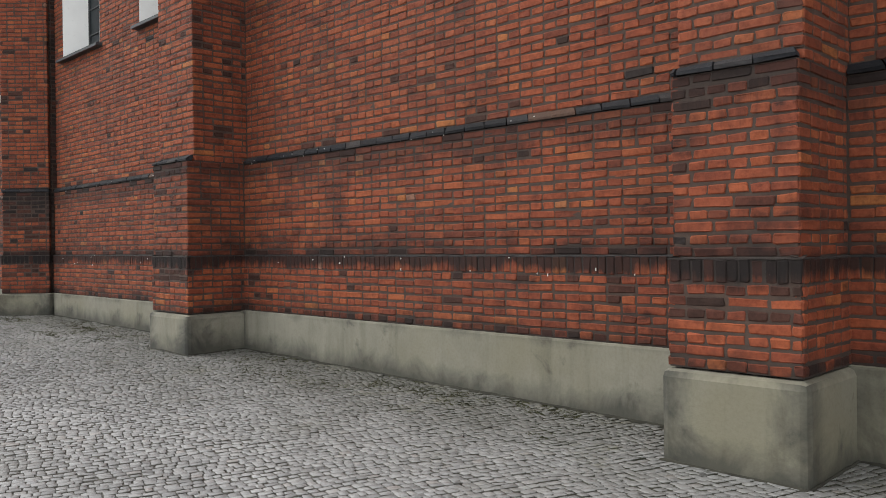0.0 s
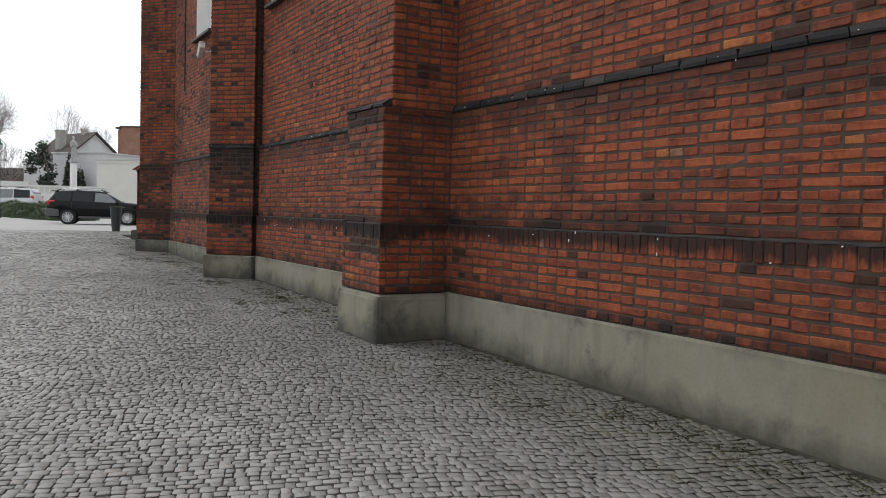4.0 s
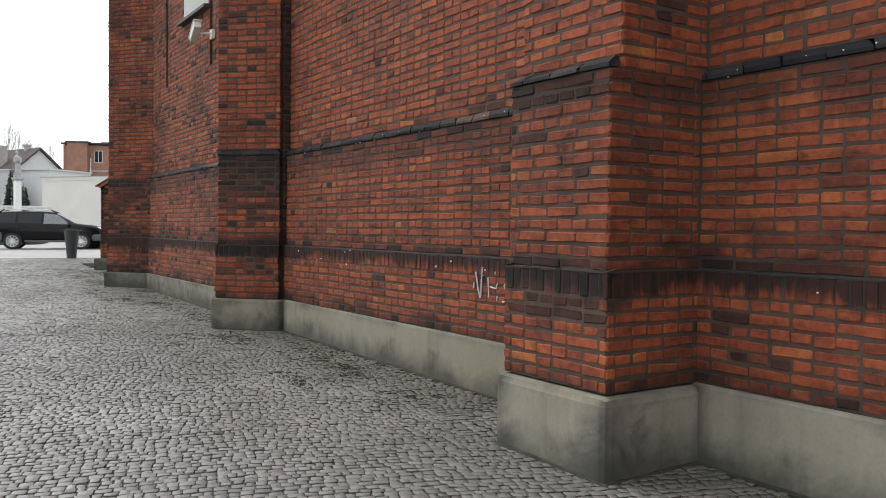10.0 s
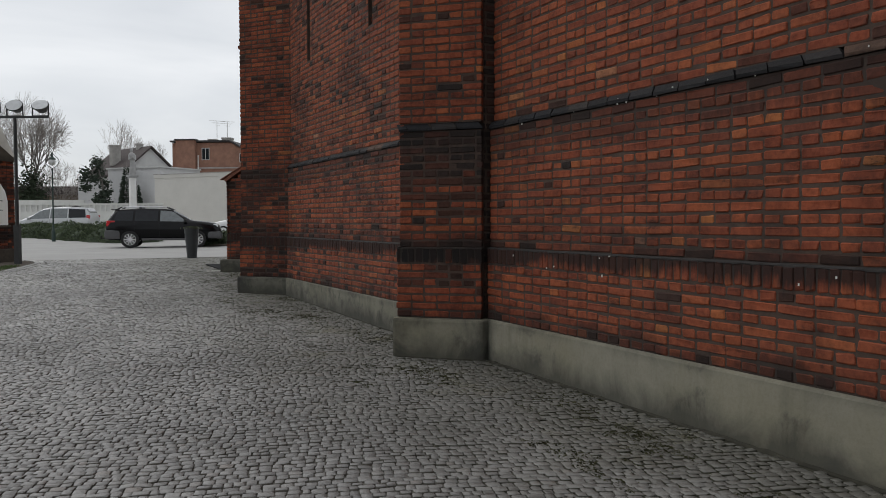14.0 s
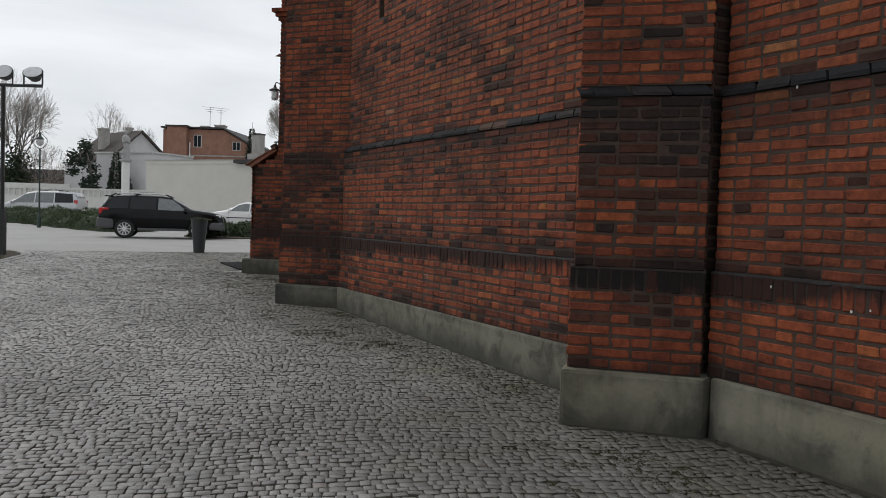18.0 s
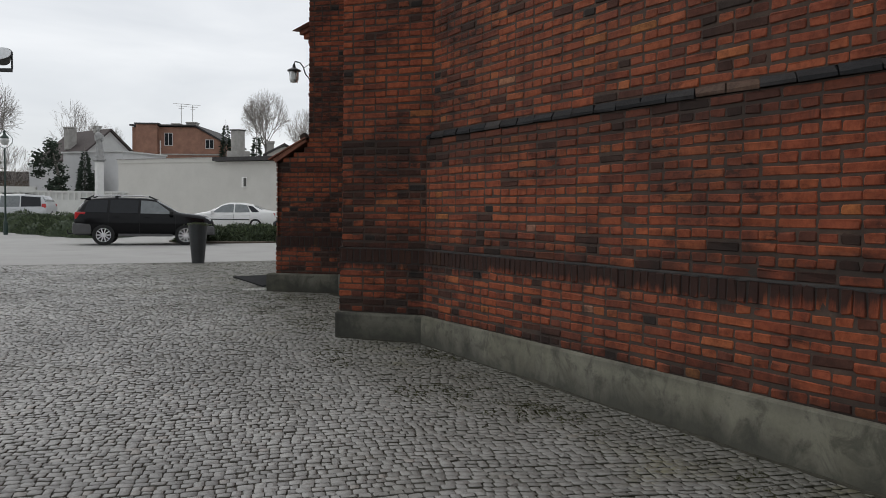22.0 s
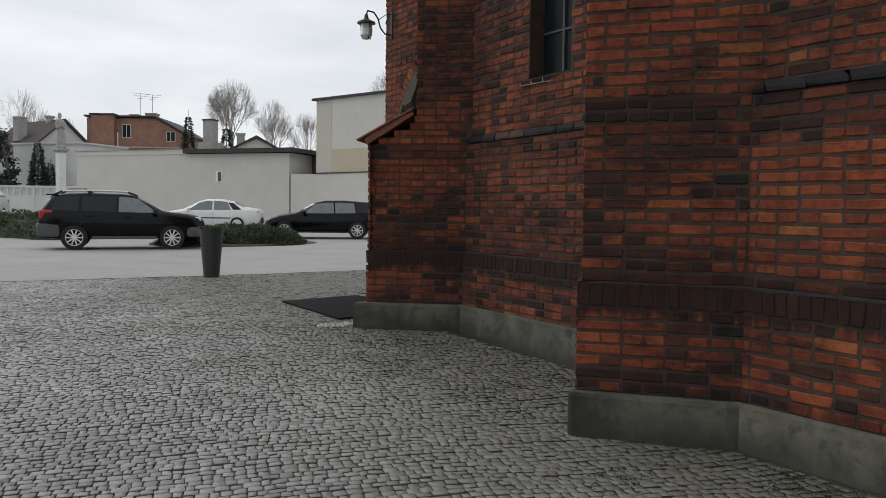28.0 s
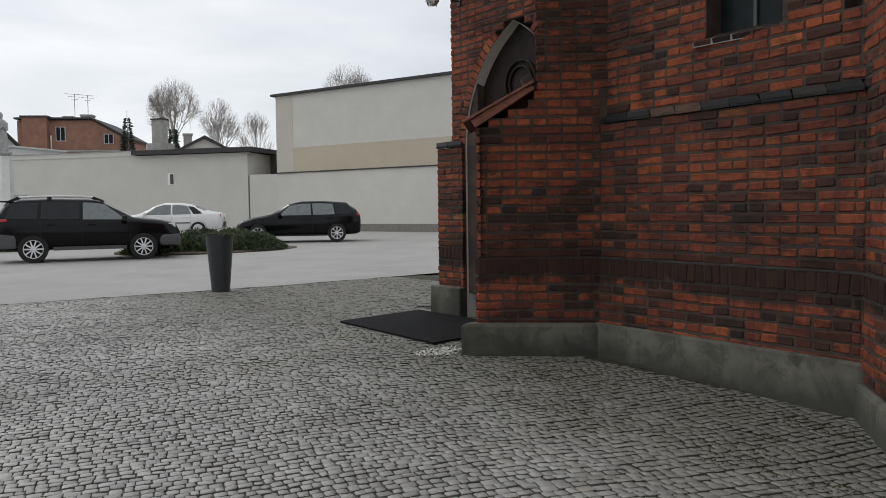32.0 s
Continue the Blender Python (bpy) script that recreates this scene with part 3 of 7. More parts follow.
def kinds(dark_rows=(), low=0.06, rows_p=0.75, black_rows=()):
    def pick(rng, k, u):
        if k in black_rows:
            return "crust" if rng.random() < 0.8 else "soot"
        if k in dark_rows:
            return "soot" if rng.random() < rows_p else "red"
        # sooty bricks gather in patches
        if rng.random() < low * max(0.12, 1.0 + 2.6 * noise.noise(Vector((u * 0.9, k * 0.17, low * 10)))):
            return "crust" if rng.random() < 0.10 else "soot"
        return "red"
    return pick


def off(p0, p1, d):
    """The plan line p0-p1 moved outward (to the left) by d."""
    a, b = Vector(p0), Vector(p1)
    t = (b - a).normalized()
    n = Vector((-t.y, t.x)) * d
    return tuple(a + n), tuple(b + n)


def sloped_band(parent, p0, p1, d_low, d_high, k, seed, mat_kind="black"):
    """The weathering course: black glazed bricks whose tops slope back to the upper wall."""
    rng = random.Random(seed)
    a, b = Vector((*p0, 0)), Vector((*p1, 0))
    t = (b - a).normalized()
    n = Vector((-t.y, t.x, 0))
    L = (b - a).length
    z0, z1 = course_z(k) + 0.004, course_z(k + 1)
    vs, fs = [], []
    u = 0.0
    while u < L - 0.02:
        w = min(0.245 + rng.uniform(-0.006, 0.006), L - u)
        g = 0.006
        dl = d_low + 0.012 + rng.uniform(-0.003, 0.003)
        dz = rng.uniform(-0.003, 0.003)
        prof = [(dl - 0.06, z0), (dl, z0), (dl, z0 + 0.022 + dz), (d_high + 0.004, z1 + dz), (d_high - 0.05, z1 + dz)]
        o = len(vs)
        lean = 0.05 + rng.uniform(-0.015, 0.015)
        for uu in (u + g * rng.uniform(0.3, 1.6), u + w - g * rng.uniform(0.3, 1.6)):
            vs += [a + t * (uu + (lean if z > z0 + 0.04 else 0.0)) + n * (d + rng.uniform(-0.004, 0.004)) + Vector((0, 0, z + rng.uniform(-0.004, 0.004))) for d, z in prof]
        for i in range(4):
            fs.append((o + i, o + 5 + i, o + 6 + i, o + 1 + i))
        fs += [(o, o + 1, o + 2, o + 3, o + 4), (o + 9, o + 8, o + 7, o + 6, o + 5)]
        u += w
    ob = part("weathering_course", mesh_from("weathering_course", vs, fs, BRICK[mat_kind][1]), None, parent, "sloping course of black glazed bricks")
    ob["kind"] = "stuff"
    return ob


def ledge(parent, p0, p1, seed, out=0.001, mat=None):
    """The thin blackened mortar weathering on top of the upright course."""
    rng = random.Random(seed)
    a, b = Vector((*p0, 0)), Vector((*p1, 0))
    t = (b - a).normalized()
    n = Vector((-t.y, t.x, 0))
    L = (b - a).length
    z = course_z(SOLDIER + 2)
    vs, fs = [], []
    k = int(L / 0.05) + 1
    for i in range(k + 1):
        p = a + t * (L * i / k)
        o = out + rng.uniform(-0.004, 0.004)
        for d, zz in ((-0.02, z - 0.014), (o, z - 0.009 + rng.uniform(-0.005, 0.005)), (o - 0.002, z - 0.002), (-0.075, z + 0.018)):
            q = p + n * d
            vs.append((q.x, q.y, zz))
    for i in range(k):
        for j in range(3):
            fs.append((4 * i + j, 4 * i + 4 + j, 4 * i + 5 + j, 4 * i + 1 + j))
    return part("ledge", mesh_from("ledge", vs, fs, mat or LEDGE), None, parent, "mortar weathering on the upright course")


def plinth(name, outline, top, mat, label, round_=0.018):
    """A rendered plinth over a plan outline with a worn top edge; it reaches below the ground. Two coordinate layers keep
    the distance to the upright edges, and the heights over the ground and below the top."""
    bm = bmesh.new()
    prism(bm, outline, -0.3, top)
    ends_uv, rise_uv = bm.loops.layers.uv.new("ends"), bm.loops.layers.uv.new("rise")
    for f in bm.faces:
        f.normal_update()
        low_, high = min(v.co.z for v in f.verts), max(v.co.z for v in f.verts)
        side = high - low_ > 0.1
        a = f.loops[0].vert.co.xy
        far = max((v.co.xy for v in f.verts), key=lambda q: (q - a).length)
        for lo in f.loops:
            p = lo.vert.co
            lo[ends_uv].uv = ((p.xy - a).length, (far - p.xy).length) if side else (1.0, 1.0)
            lo[rise_uv].uv = (p.z - ground_z(p.x, p.y), top - p.z)
    es = [e for e in bm.edges if all(v.co.z > top - 1e-4 for v in e.verts)] + [e for e in bm.edges if abs(e.verts[0].co.z - e.verts[1].co.z) > 0.2]
    bmesh.ops.bevel(bm, geom=es, offset=round_, segments=2, affect="EDGES", profile=0.5)
    ob = part(name, bm, mat)
    return tagged(ob, label, "plinth", kind="structure")


D_STONE, D_PLINTH, D_UP = 0.06, 0.030, -0.045
X_MAIN, X_CD, X_DE = 5.31, 5.21, 5.87


def straight_wall(name, label, p0, p1, seed, ends=(0.3, 0.3), openings=(), base_k=0, soldier_dark=0.93, near=0, near_test=None, top=TOP, dark_top=(23,), up_dark=(25,), low=0.015):
    w = Masonry(name, label)
    q0, q1 = off(p0, p1, D_PLINTH)
    w.panel(q0, q1, base_k, SOLDIER + 2, kinds((0, base_k), low + 0.02, 0.25), seed, soldier=(SOLDIER, "red", soldier_dark), near=near // 3, near_test=near_test, ends=ends)
    w.panel(p0, p1, SOLDIER + 2, BAND, kinds((SOLDIER + 2, *dark_top), low, 0.4), seed + 1, near=near - near // 3, near_test=near_test, ends=ends)
    u0, u1 = off(p0, p1, D_UP)
    w.panel(u0, u1, BAND + 1, top, kinds(up_dark, low, 0.3), seed + 2, openings=openings, ends=ends)
    ob = w.done()
    sloped_band(ob, p0, p1, 0.0, D_UP, BAND, seed + 3)
    ledge(ob, q0, q1, seed + 4)
    return ob

# ---------------------------------------------------------------- the church: bays and buttresses along the walk
NAVE = "weathered red brick church wall in English bond with dark courses"
Y_A0, Y_A1 = 1.77, 2.55            # buttress beside the start
Y_B0, Y_B1 = 8.745, 9.61

WIN_BC = [(14.55, 15.0), (11.35, 11.9)]
straight_wall("wall_nave_0", NAVE, (X_MAIN, -6.0), (X_MAIN, Y_A0), 10)
straight_wall("wall_nave_1", NAVE, (X_MAIN, Y_A1), (X_MAIN, Y_B0), 20, near=300, near_test=lambda u, z: 1.0 < u < 3.6 and 0.7 < z < 2.2)
BC = [(w0 - Y_B1, w1 - Y_B1, 4.80, 7.0) for w0, w1 in ((10.10, 11.65), (13.10, 14.65))]
straight_wall("wall_nave_2", NAVE, (X_MAIN, Y_B1), (X_MAIN, 15.06), 30, ends=(0.3, -0.012), near=300, near_test=lambda u, z: 0.3 < u < 3.0 and 0.7 < z < 2.2, openings=BC)
CD0, CD1 = (X_CD, 16.21), (X_CD, 21.45)
CD = [(a - CD0[1], b - CD0[1], z, 7.0) for a, b, z in ((17.85, 17.98, 4.10), (18.05, 19.35, 5.03), (20.36, 20.50, 4.10))]
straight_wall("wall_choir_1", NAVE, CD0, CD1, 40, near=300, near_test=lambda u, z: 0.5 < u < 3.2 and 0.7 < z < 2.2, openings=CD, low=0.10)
DE0, DE1 = (5.80, 23.15), (5.97, 25.41)
DE = [(a - DE0[1], b - DE0[1], 3.04, 6.0) for a, b in ((23.16, 23.33), (23.76, 24.38))]
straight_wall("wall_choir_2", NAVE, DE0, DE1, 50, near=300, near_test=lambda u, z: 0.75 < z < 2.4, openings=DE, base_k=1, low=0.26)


def buttress(name, faces, seed, base_k=0, cap=BAND, upper=None, label="", end_cap=0, dark=None, soldier_p=None, near=120, dark_rows=(22, 23), band_faces=(), set_back=0.09, run_on=(True, True), crust=()):
    """faces: plan polyline, outside on its left. upper: the polyline above the cap."""
    w = Masonry(name, label, "buttress")
    n = len(faces) - 1
    up = [Vector(p) for p in (upper or faces)]
    if not upper:                       # the upper wall stands back, so the bricks run on into the corner
        up[0] += (up[0] - up[1]).normalized() * (0.12 if run_on[0] else 0.0)
        up[-1] += (up[-1] - up[-2]).normalized() * 0.12
    up = [tuple(p) for p in up]
    for i in range(n):
        p0, p1 = faces[i], faces[i + 1]
        q0, q1 = off(p0, p1, 0.022)
        grow = 0.022
        t = (Vector(p1) - Vector(p0)).normalized() * grow
        if i > 0:
            q0 = tuple(Vector(q0) - t)
        if i < n - 1:
            q1 = tuple(Vector(q1) + t)
        ends = ((0.25 if run_on[0] else -0.012) if i == 0 else -0.014, 0.25 if i == n - 1 else -0.014)
        sp = (soldier_p or [0.3] * n)[i]
        dk = (dark or [0.08] * n)[i]
        rows = (9, *dark_rows) if i in band_faces or not band_faces else ()
        w.panel(q0, q1, base_k, SOLDIER + 2, kinds((4, 5, 6) if i in band_faces else (base_k,), dk + 0.03, 0.55), seed + 10 * i, soldier=(SOLDIER, ("crust" if crust else "soot") if i in band_faces else "red", sp), near=near // (2 * n), ends=ends)
        w.panel(p0, p1, SOLDIER + 2, cap, kinds(rows, dk, 0.85, black_rows=crust if i in band_faces else ()), seed + 10 * i + 1, near=near // (2 * n), phase=0.25 * (i % 2), ends=ends)
        w.panel(up[i], up[i + 1], cap + (1 if i in band_faces else 0), TOP, kinds((), 0.07), seed + 10 * i + 2, phase=0.25 * (i % 2), ends=ends)
    ob = w.done()
    for i in range(n):
        q0, q1 = (Vector(p) for p in off(faces[i], faces[i + 1], 0.022))
        t = (q1 - q0).normalized() * 0.022
        ledge(ob, tuple(q0 - t if i else q0), tuple(q1 + t if i < n - 1 else q1), seed + 50 + i, mat=MORTAR)
    for i in band_faces:
        d = -set_back
        sloped_band(ob, faces[i], faces[i + 1], 0.0, d if upper else -0.02, cap, seed + 77 + i)
    return ob


def square_buttress(name, y0, y1, seed, x=4.56, xu=4.65):
    return buttress(name, [(X_MAIN, y0), (x, y0), (x, y1), (X_MAIN, y1)], seed, upper=[(X_MAIN + 0.05, y0), (xu, y0), (xu, y1), (X_MAIN + 0.05, y1)],
                    label="red brick buttress with a black sloping cap course", band_faces=(1,), soldier_p=[0.1, 0.95, 0.2], dark=[0.03, 0.05, 0.05], near=296)


square_buttress("buttress_1", Y_A0, Y_A1, 100)
square_buttress("buttress_2", Y_B0, Y_B1, 140)
C0, C1, C2 = (5.22, 15.04), (4.63, 15.63), (5.21, 16.21)
buttress("buttress_3", [C0, C1, C2], 180, label="diagonal red brick buttress, blackened below its cap", soldier_p=[0.9, 0.2], dark=[0.06, 0.06], dark_rows=(15, 16), crust=(17, 18, 19, 20, 21, 22, 23), band_faces=(0,), near=296, run_on=(False, True))
# all bricks of this recess take the darkest brick colours
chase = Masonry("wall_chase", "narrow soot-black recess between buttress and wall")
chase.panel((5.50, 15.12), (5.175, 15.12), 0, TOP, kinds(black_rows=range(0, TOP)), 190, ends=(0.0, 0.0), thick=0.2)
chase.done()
D0, D1, D2 = (5.21, 21.45), (4.61, 22.20), (5.80, 23.15)
buttress("buttress_4", [D0, D1, D2], 220, label="diagonal red brick buttress without a cap", soldier_p=[0.05, 0.2], dark=[0.26, 0.33], near=296)
E0, E1, E2 = (5.97, 25.41), (5.20, 26.13), (6.50, 26.19)
X_P = 6.50

# plinths: long rendered kerbs, one behind each bay and each buttress
S = D_STONE
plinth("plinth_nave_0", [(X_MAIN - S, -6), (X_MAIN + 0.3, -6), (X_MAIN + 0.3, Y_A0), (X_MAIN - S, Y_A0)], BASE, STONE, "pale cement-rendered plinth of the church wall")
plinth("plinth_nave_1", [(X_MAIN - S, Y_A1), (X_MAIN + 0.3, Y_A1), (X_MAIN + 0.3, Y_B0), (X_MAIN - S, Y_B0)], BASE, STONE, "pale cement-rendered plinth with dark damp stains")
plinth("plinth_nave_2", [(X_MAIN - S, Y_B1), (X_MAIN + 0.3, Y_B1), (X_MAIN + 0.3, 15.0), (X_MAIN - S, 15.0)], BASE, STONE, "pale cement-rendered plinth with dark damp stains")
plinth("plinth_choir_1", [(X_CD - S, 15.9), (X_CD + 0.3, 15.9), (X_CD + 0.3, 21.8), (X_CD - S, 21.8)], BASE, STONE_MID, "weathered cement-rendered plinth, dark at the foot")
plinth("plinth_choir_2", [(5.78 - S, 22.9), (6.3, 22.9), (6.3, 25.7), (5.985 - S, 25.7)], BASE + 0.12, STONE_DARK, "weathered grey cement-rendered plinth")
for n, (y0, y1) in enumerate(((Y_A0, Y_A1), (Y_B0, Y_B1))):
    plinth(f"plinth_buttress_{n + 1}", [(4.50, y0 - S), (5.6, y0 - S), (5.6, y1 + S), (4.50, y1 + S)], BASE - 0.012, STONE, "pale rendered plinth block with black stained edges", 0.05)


def corner_plinth(name, p0, p1, p2, top, mat):
    a, b = off(p0, p1, S), off(p1, p2, S)
    d0, d1 = Vector(a[1]) - Vector(a[0]), Vector(b[1]) - Vector(b[0])
    # outer corner of the two moved lines
    den = d0.x * d1.y - d0.y * d1.x
    w = Vector(b[0]) - Vector(a[0])
    s = (w.x * d1.y - w.y * d1.x) / den
    c = Vector(a[0]) + d0 * s
    plinth(name, [tuple(a[0]), tuple(Vector(a[0]) + Vector((0.5, 0.2))), tuple(Vector(b[1]) + Vector((0.5, 0))), tuple(b[1]), tuple(c)][::-1], top, mat, "rendered plinth block of the diagonal buttress", 0.03)


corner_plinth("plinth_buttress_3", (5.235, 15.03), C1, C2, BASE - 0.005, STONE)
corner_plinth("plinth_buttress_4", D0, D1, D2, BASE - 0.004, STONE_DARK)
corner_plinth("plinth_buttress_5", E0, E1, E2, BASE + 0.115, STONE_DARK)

# ---------------------------------------------------------------- the low buttress beside the doorway, its tiled slope and the pier above
w = Masonry("buttress_5", "low red brick buttress with a sloping tiled cap beside the doorway", "buttress")
EU = (5.58, 25.78)
for i, (p0, p1) in enumerate(((E0, E1), (E1, E2))):
    ends = (0.25, -0.02) if i == 0 else (-0.06, 0.1)
    w.panel(*off(p0, p1, 0.022), 1, SOLDIER + 2, kinds((1,), 0.26), 300 + i, soldier=(SOLDIER, "red", 0.8), near=60, ends=ends, thick=0.4 if i == 0 else 0.05)
    w.panel(p0, p1, SOLDIER + 2, 24, kinds((), 0.26), 310 + i, near=90, ends=ends, thick=0.4 if i == 0 else 0.05)
for k, cut in ((24, 0.10), (25, 0.26), (26, 0.42), (27, 0.47)):
    t = 1 - cut
    q = tuple(Vector(E0).lerp(Vector(E1), t))
    w.panel(E0, q, k, k + 1, kinds((), 0.2), 330 + k, ends=(0.2, -0.01))
w.panel((E0[0] + 0.09, E0[1] - 0.084), EU, 28, TOP, kinds((), 0.22), 340, ends=(0.25, -0.014))
w.panel(EU, (X_P, 26.62), 28, TOP, kinds((), 0.22), 341, ends=(-0.06, 0.2), thick=0.05)
w.done()

e_dir = (Vector(E1) - Vector(E0)).normalized()
e_out = Vector((-e_dir.y, e_dir.x))
cap = thing("tiled_cap", "sloping clay tile cap of the low buttress, weathered red-brown", "roof cap", kind="structure")
lo, hi = Vector((*E1, 2.575)), Vector((*EU, 2.90))
slope_v = (hi - lo).normalized()
across = Vector((-e_out.x, -e_out.y, 0))
nrm = slope_v.cross(across).normalized()
nrm = nrm if nrm.z > 0 else -nrm
rot = Matrix((slope_v, across, nrm)).transposed().to_4x4()
for r in range(3):
    for j in range(6):
        bm = bmesh.new()
        u = -0.10 + r * 0.21
        box(bm, (u, -0.07 + j * 0.165, 0.006 + 0.016), (u + 0.26, 0.088 + j * 0.165, 0.026 + 0.016), 0.004, Matrix.Translation(lo) @ rot @ pose(0, 0, 0, 0, 3.5, 0))
        part("roof_tile", bm, TILE, cap)
bm = bmesh.new()
box(bm, (-0.03, -0.045, -0.06), (0.56, 0.9, 0.012), 0.006, Matrix.Translation(lo) @ rot)
part("bedding", bm, TILE, cap)
bm = bmesh.new()
box(bm, (0.50, -0.06, -0.02), (0.60, 0.06, 0.07), 0.01, Matrix.Translation(lo) @ rot)
part("mortar_fillet", bm, MORTAR, cap)

bm = bmesh.new()
ec = Vector(EU)
for i, (d, z) in enumerate(((0.03, 5.16), (0.07, 5.23), (0.12, 5.30))):
    a, b = Vector(E0) + e_out * d, ec + e_out * d + e_dir * d
    c = ec + e_dir * d + Vector((0.6, 0.5))
    prism(bm, [tuple(a), tuple(b), tuple(c), (6.4, 25.6)][::-1], z, z + 0.068)
tagged(part("cornice_pier", bm, BRICK["red"][1]), "stepped brick cornice on the pier", "cornice", kind="structure")

# ---------------------------------------------------------------- doorway: wall, pointed arch, reveal, door
Y_DOOR, HALF, Z_SPRING = 27.05, 0.79, 2.50
DOOR_WALL_END = 28.10
w = Masonry("wall_porch", "red brick porch wall with a pointed doorway", "wall")
def arch_half(z):
    if z <= Z_SPRING:
        return HALF
    r = 1.40
    h = z - Z_SPRING
    s = r * r - h * h
    return max(0.0, math.sqrt(s) - (r - HALF)) if s > 0 else 0.0
holes = []
for k in range(-3, 60):
    z0 = course_z(k)
    hw = arch_half(z0 + COURSE / 2) + (0.115 if z0 > Z_SPRING - 0.2 else 0.02)
    if arch_half(z0) > 0.01:
        holes.append((Y_DOOR - hw - 26.19, Y_DOOR + hw - 26.19, z0 - 0.001, z0 + COURSE))
w.panel((X_P, 26.19), (X_P, DOOR_WALL_END), 2, 56, kinds((), 0.05), 360, openings=holes, near=150, ends=(0.0, -0.014))
w.panel((X_P, DOOR_WALL_END), (X_P + 6.0, DOOR_WALL_END), 2, 56, kinds((), 0.05), 361, ends=(-0.014, 0.0))
# pier beside the doorway, with its own sloping cap
F0, F1 = 27.86, 28.33
w.panel((X_P - 0.04, F0), (X_P - 0.04, F1), 2, 24, kinds((), 0.06), 362, soldier=(SOLDIER, "red", 0.0), near=60, ends=(-0.014, -0.014), thick=0.3)
w.panel((X_P - 0.04, F1), (X_P + 0.9, F1), 2, 24, kinds((), 0.06), 363, ends=(-0.014, 0.0), thick=0.3)
porch = w.done()
sloped_band(porch, (X_P - 0.04, F0), (X_P - 0.04, F1), 0.0, -0.04, 24, 364)
plinth("plinth_porch", [(X_P - 0.10, 27.86), (X_P + 1.0, 27.86), (X_P + 1.0, F1 + 0.07), (X_P - 0.11, F1 + 0.07)], 0.94, STONE_DARK, "weathered grey rendered plinth beside the doorway")
# ring of bricks round the arch
rng = random.Random(8)
vs, fs = [], []
for side in (-1, 1):
    z, last = Z_SPRING - 0.2, None
    a = 0.0
    pts = []
    for i in range(17):
        h = i * 0.0785
        r = 1.40
        ang = h / r
        y = (r * math.cos(ang) - (r - HALF))
        zz = Z_SPRING + r * math.sin(ang)
        if y < 0.02:
            break
        c = Vector((X_P - 0.004, Y_DOOR + side * (y + 0.062 * math.cos(ang)), zz + 0.062 * math.sin(ang)))
        rad = Vector((0, side * math.cos(ang), math.sin(ang)))
        tan = Vector((0, -side * math.sin(ang), math.cos(ang)))
        m3 = Matrix((rad, Vector((1, 0, 0)), tan)).transposed()
        o = len(vs)
        vs += [c + m3 @ Vector(v) for v in brick_shape(0.112, 0.068)]
        fs += [tuple(q + o for q in f) for f in BRICK_FACES]
ring = part("arch_ring", mesh_from("arch_ring", vs, fs, BRICK["red"][1]), None, porch, "bricks set on end round the pointed arch")
ring["kind"] = "stuff"
# pale plastered reveal of the arch
outline = [(HALF, -1.9)] + [(arch_half(Z_SPRING + h), h) for h in np.linspace(0, 1.262, 16)]
outline = [(y, Z_SPRING + h) for y, h in outline]
full = [(Y_DOOR + y, z) for y, z in outline] + [(Y_DOOR - y, z) for y, z in outline[::-1]]
def reveal_strip(d0, d1, grow, name, mat, parent):
    vs, fs = [], []
    for y, z in full:
        s = 1 if y > Y_DOOR else -1
        vs += [(X_P - d0, y, z), (X_P + d1, y - s * grow, z - (grow if z > Z_SPRING else 0) * 0.7)]
    for i in range(len(full) - 1):
        fs.append((2 * i, 2 * i + 1, 2 * i + 3, 2 * i + 2))
    return part(name, mesh_from(name, vs, fs, mat), None, parent)
reveal_strip(0.008, 0.13, 0.02, "reveal", GREY_PLASTER, porch)
DOOR_WOOD = plain("dark_stained_oak", (0.016, 0.011, 0.009), 0.6, vary=0.4, scale=9, bumps=0.3, spec=0.15)
door = thing("door_1", "closed dark stained wooden door with a carved pointed top panel", "door", kind="structure")
bm = bmesh.new()
fv = [bm.verts.new((X_P + 0.11, y, z)) for y, z in full]
bm.faces.new(fv)
r = bmesh.ops.extrude_face_region(bm, geom=list(bm.faces))
bmesh.ops.translate(bm, vec=(0.06, 0, 0), verts=[v for v in r["geom"] if isinstance(v, bmesh.types.BMVert)])
part("leaf", bm, DOOR_WOOD, door)
for s in (-1, 1):
    bm = bmesh.new()
    for k in range(14):
        a0, a1 = k * 2 * math.pi / 14, (k + 1) * 2 * math.pi / 14
        c = (X_P + 0.095, Y_DOOR + s * 0.0, 3.13)
        for rr in (0.17, 0.235):
            rod(bm, (c[0], c[1] + rr * math.cos(a0), c[2] + rr * math.sin(a0)), (c[0], c[1] + rr * math.cos(a1), c[2] + rr * math.sin(a1)), 0.014, n=6)
    if s == 1:
        part("carved_ring", bm, DOOR_WOOD, door)
    else:
        bm.free()
for y in (-0.33, 0.33):
    for z0, z1 in ((0.75, 1.3), (1.4, 2.3)):
        part("panel", boxes(((X_P + 0.092, Y_DOOR + y - 0.22, z0), (X_P + 0.12, Y_DOOR + y + 0.22, z1)), bevel=0.008), DOOR_WOOD, door)
part("rail", boxes(((X_P + 0.085, Y_DOOR - HALF, 2.62), (X_P + 0.12, Y_DOOR + HALF, 2.74)), bevel=0.008), DOOR_WOOD, door)
bm = bmesh.new()
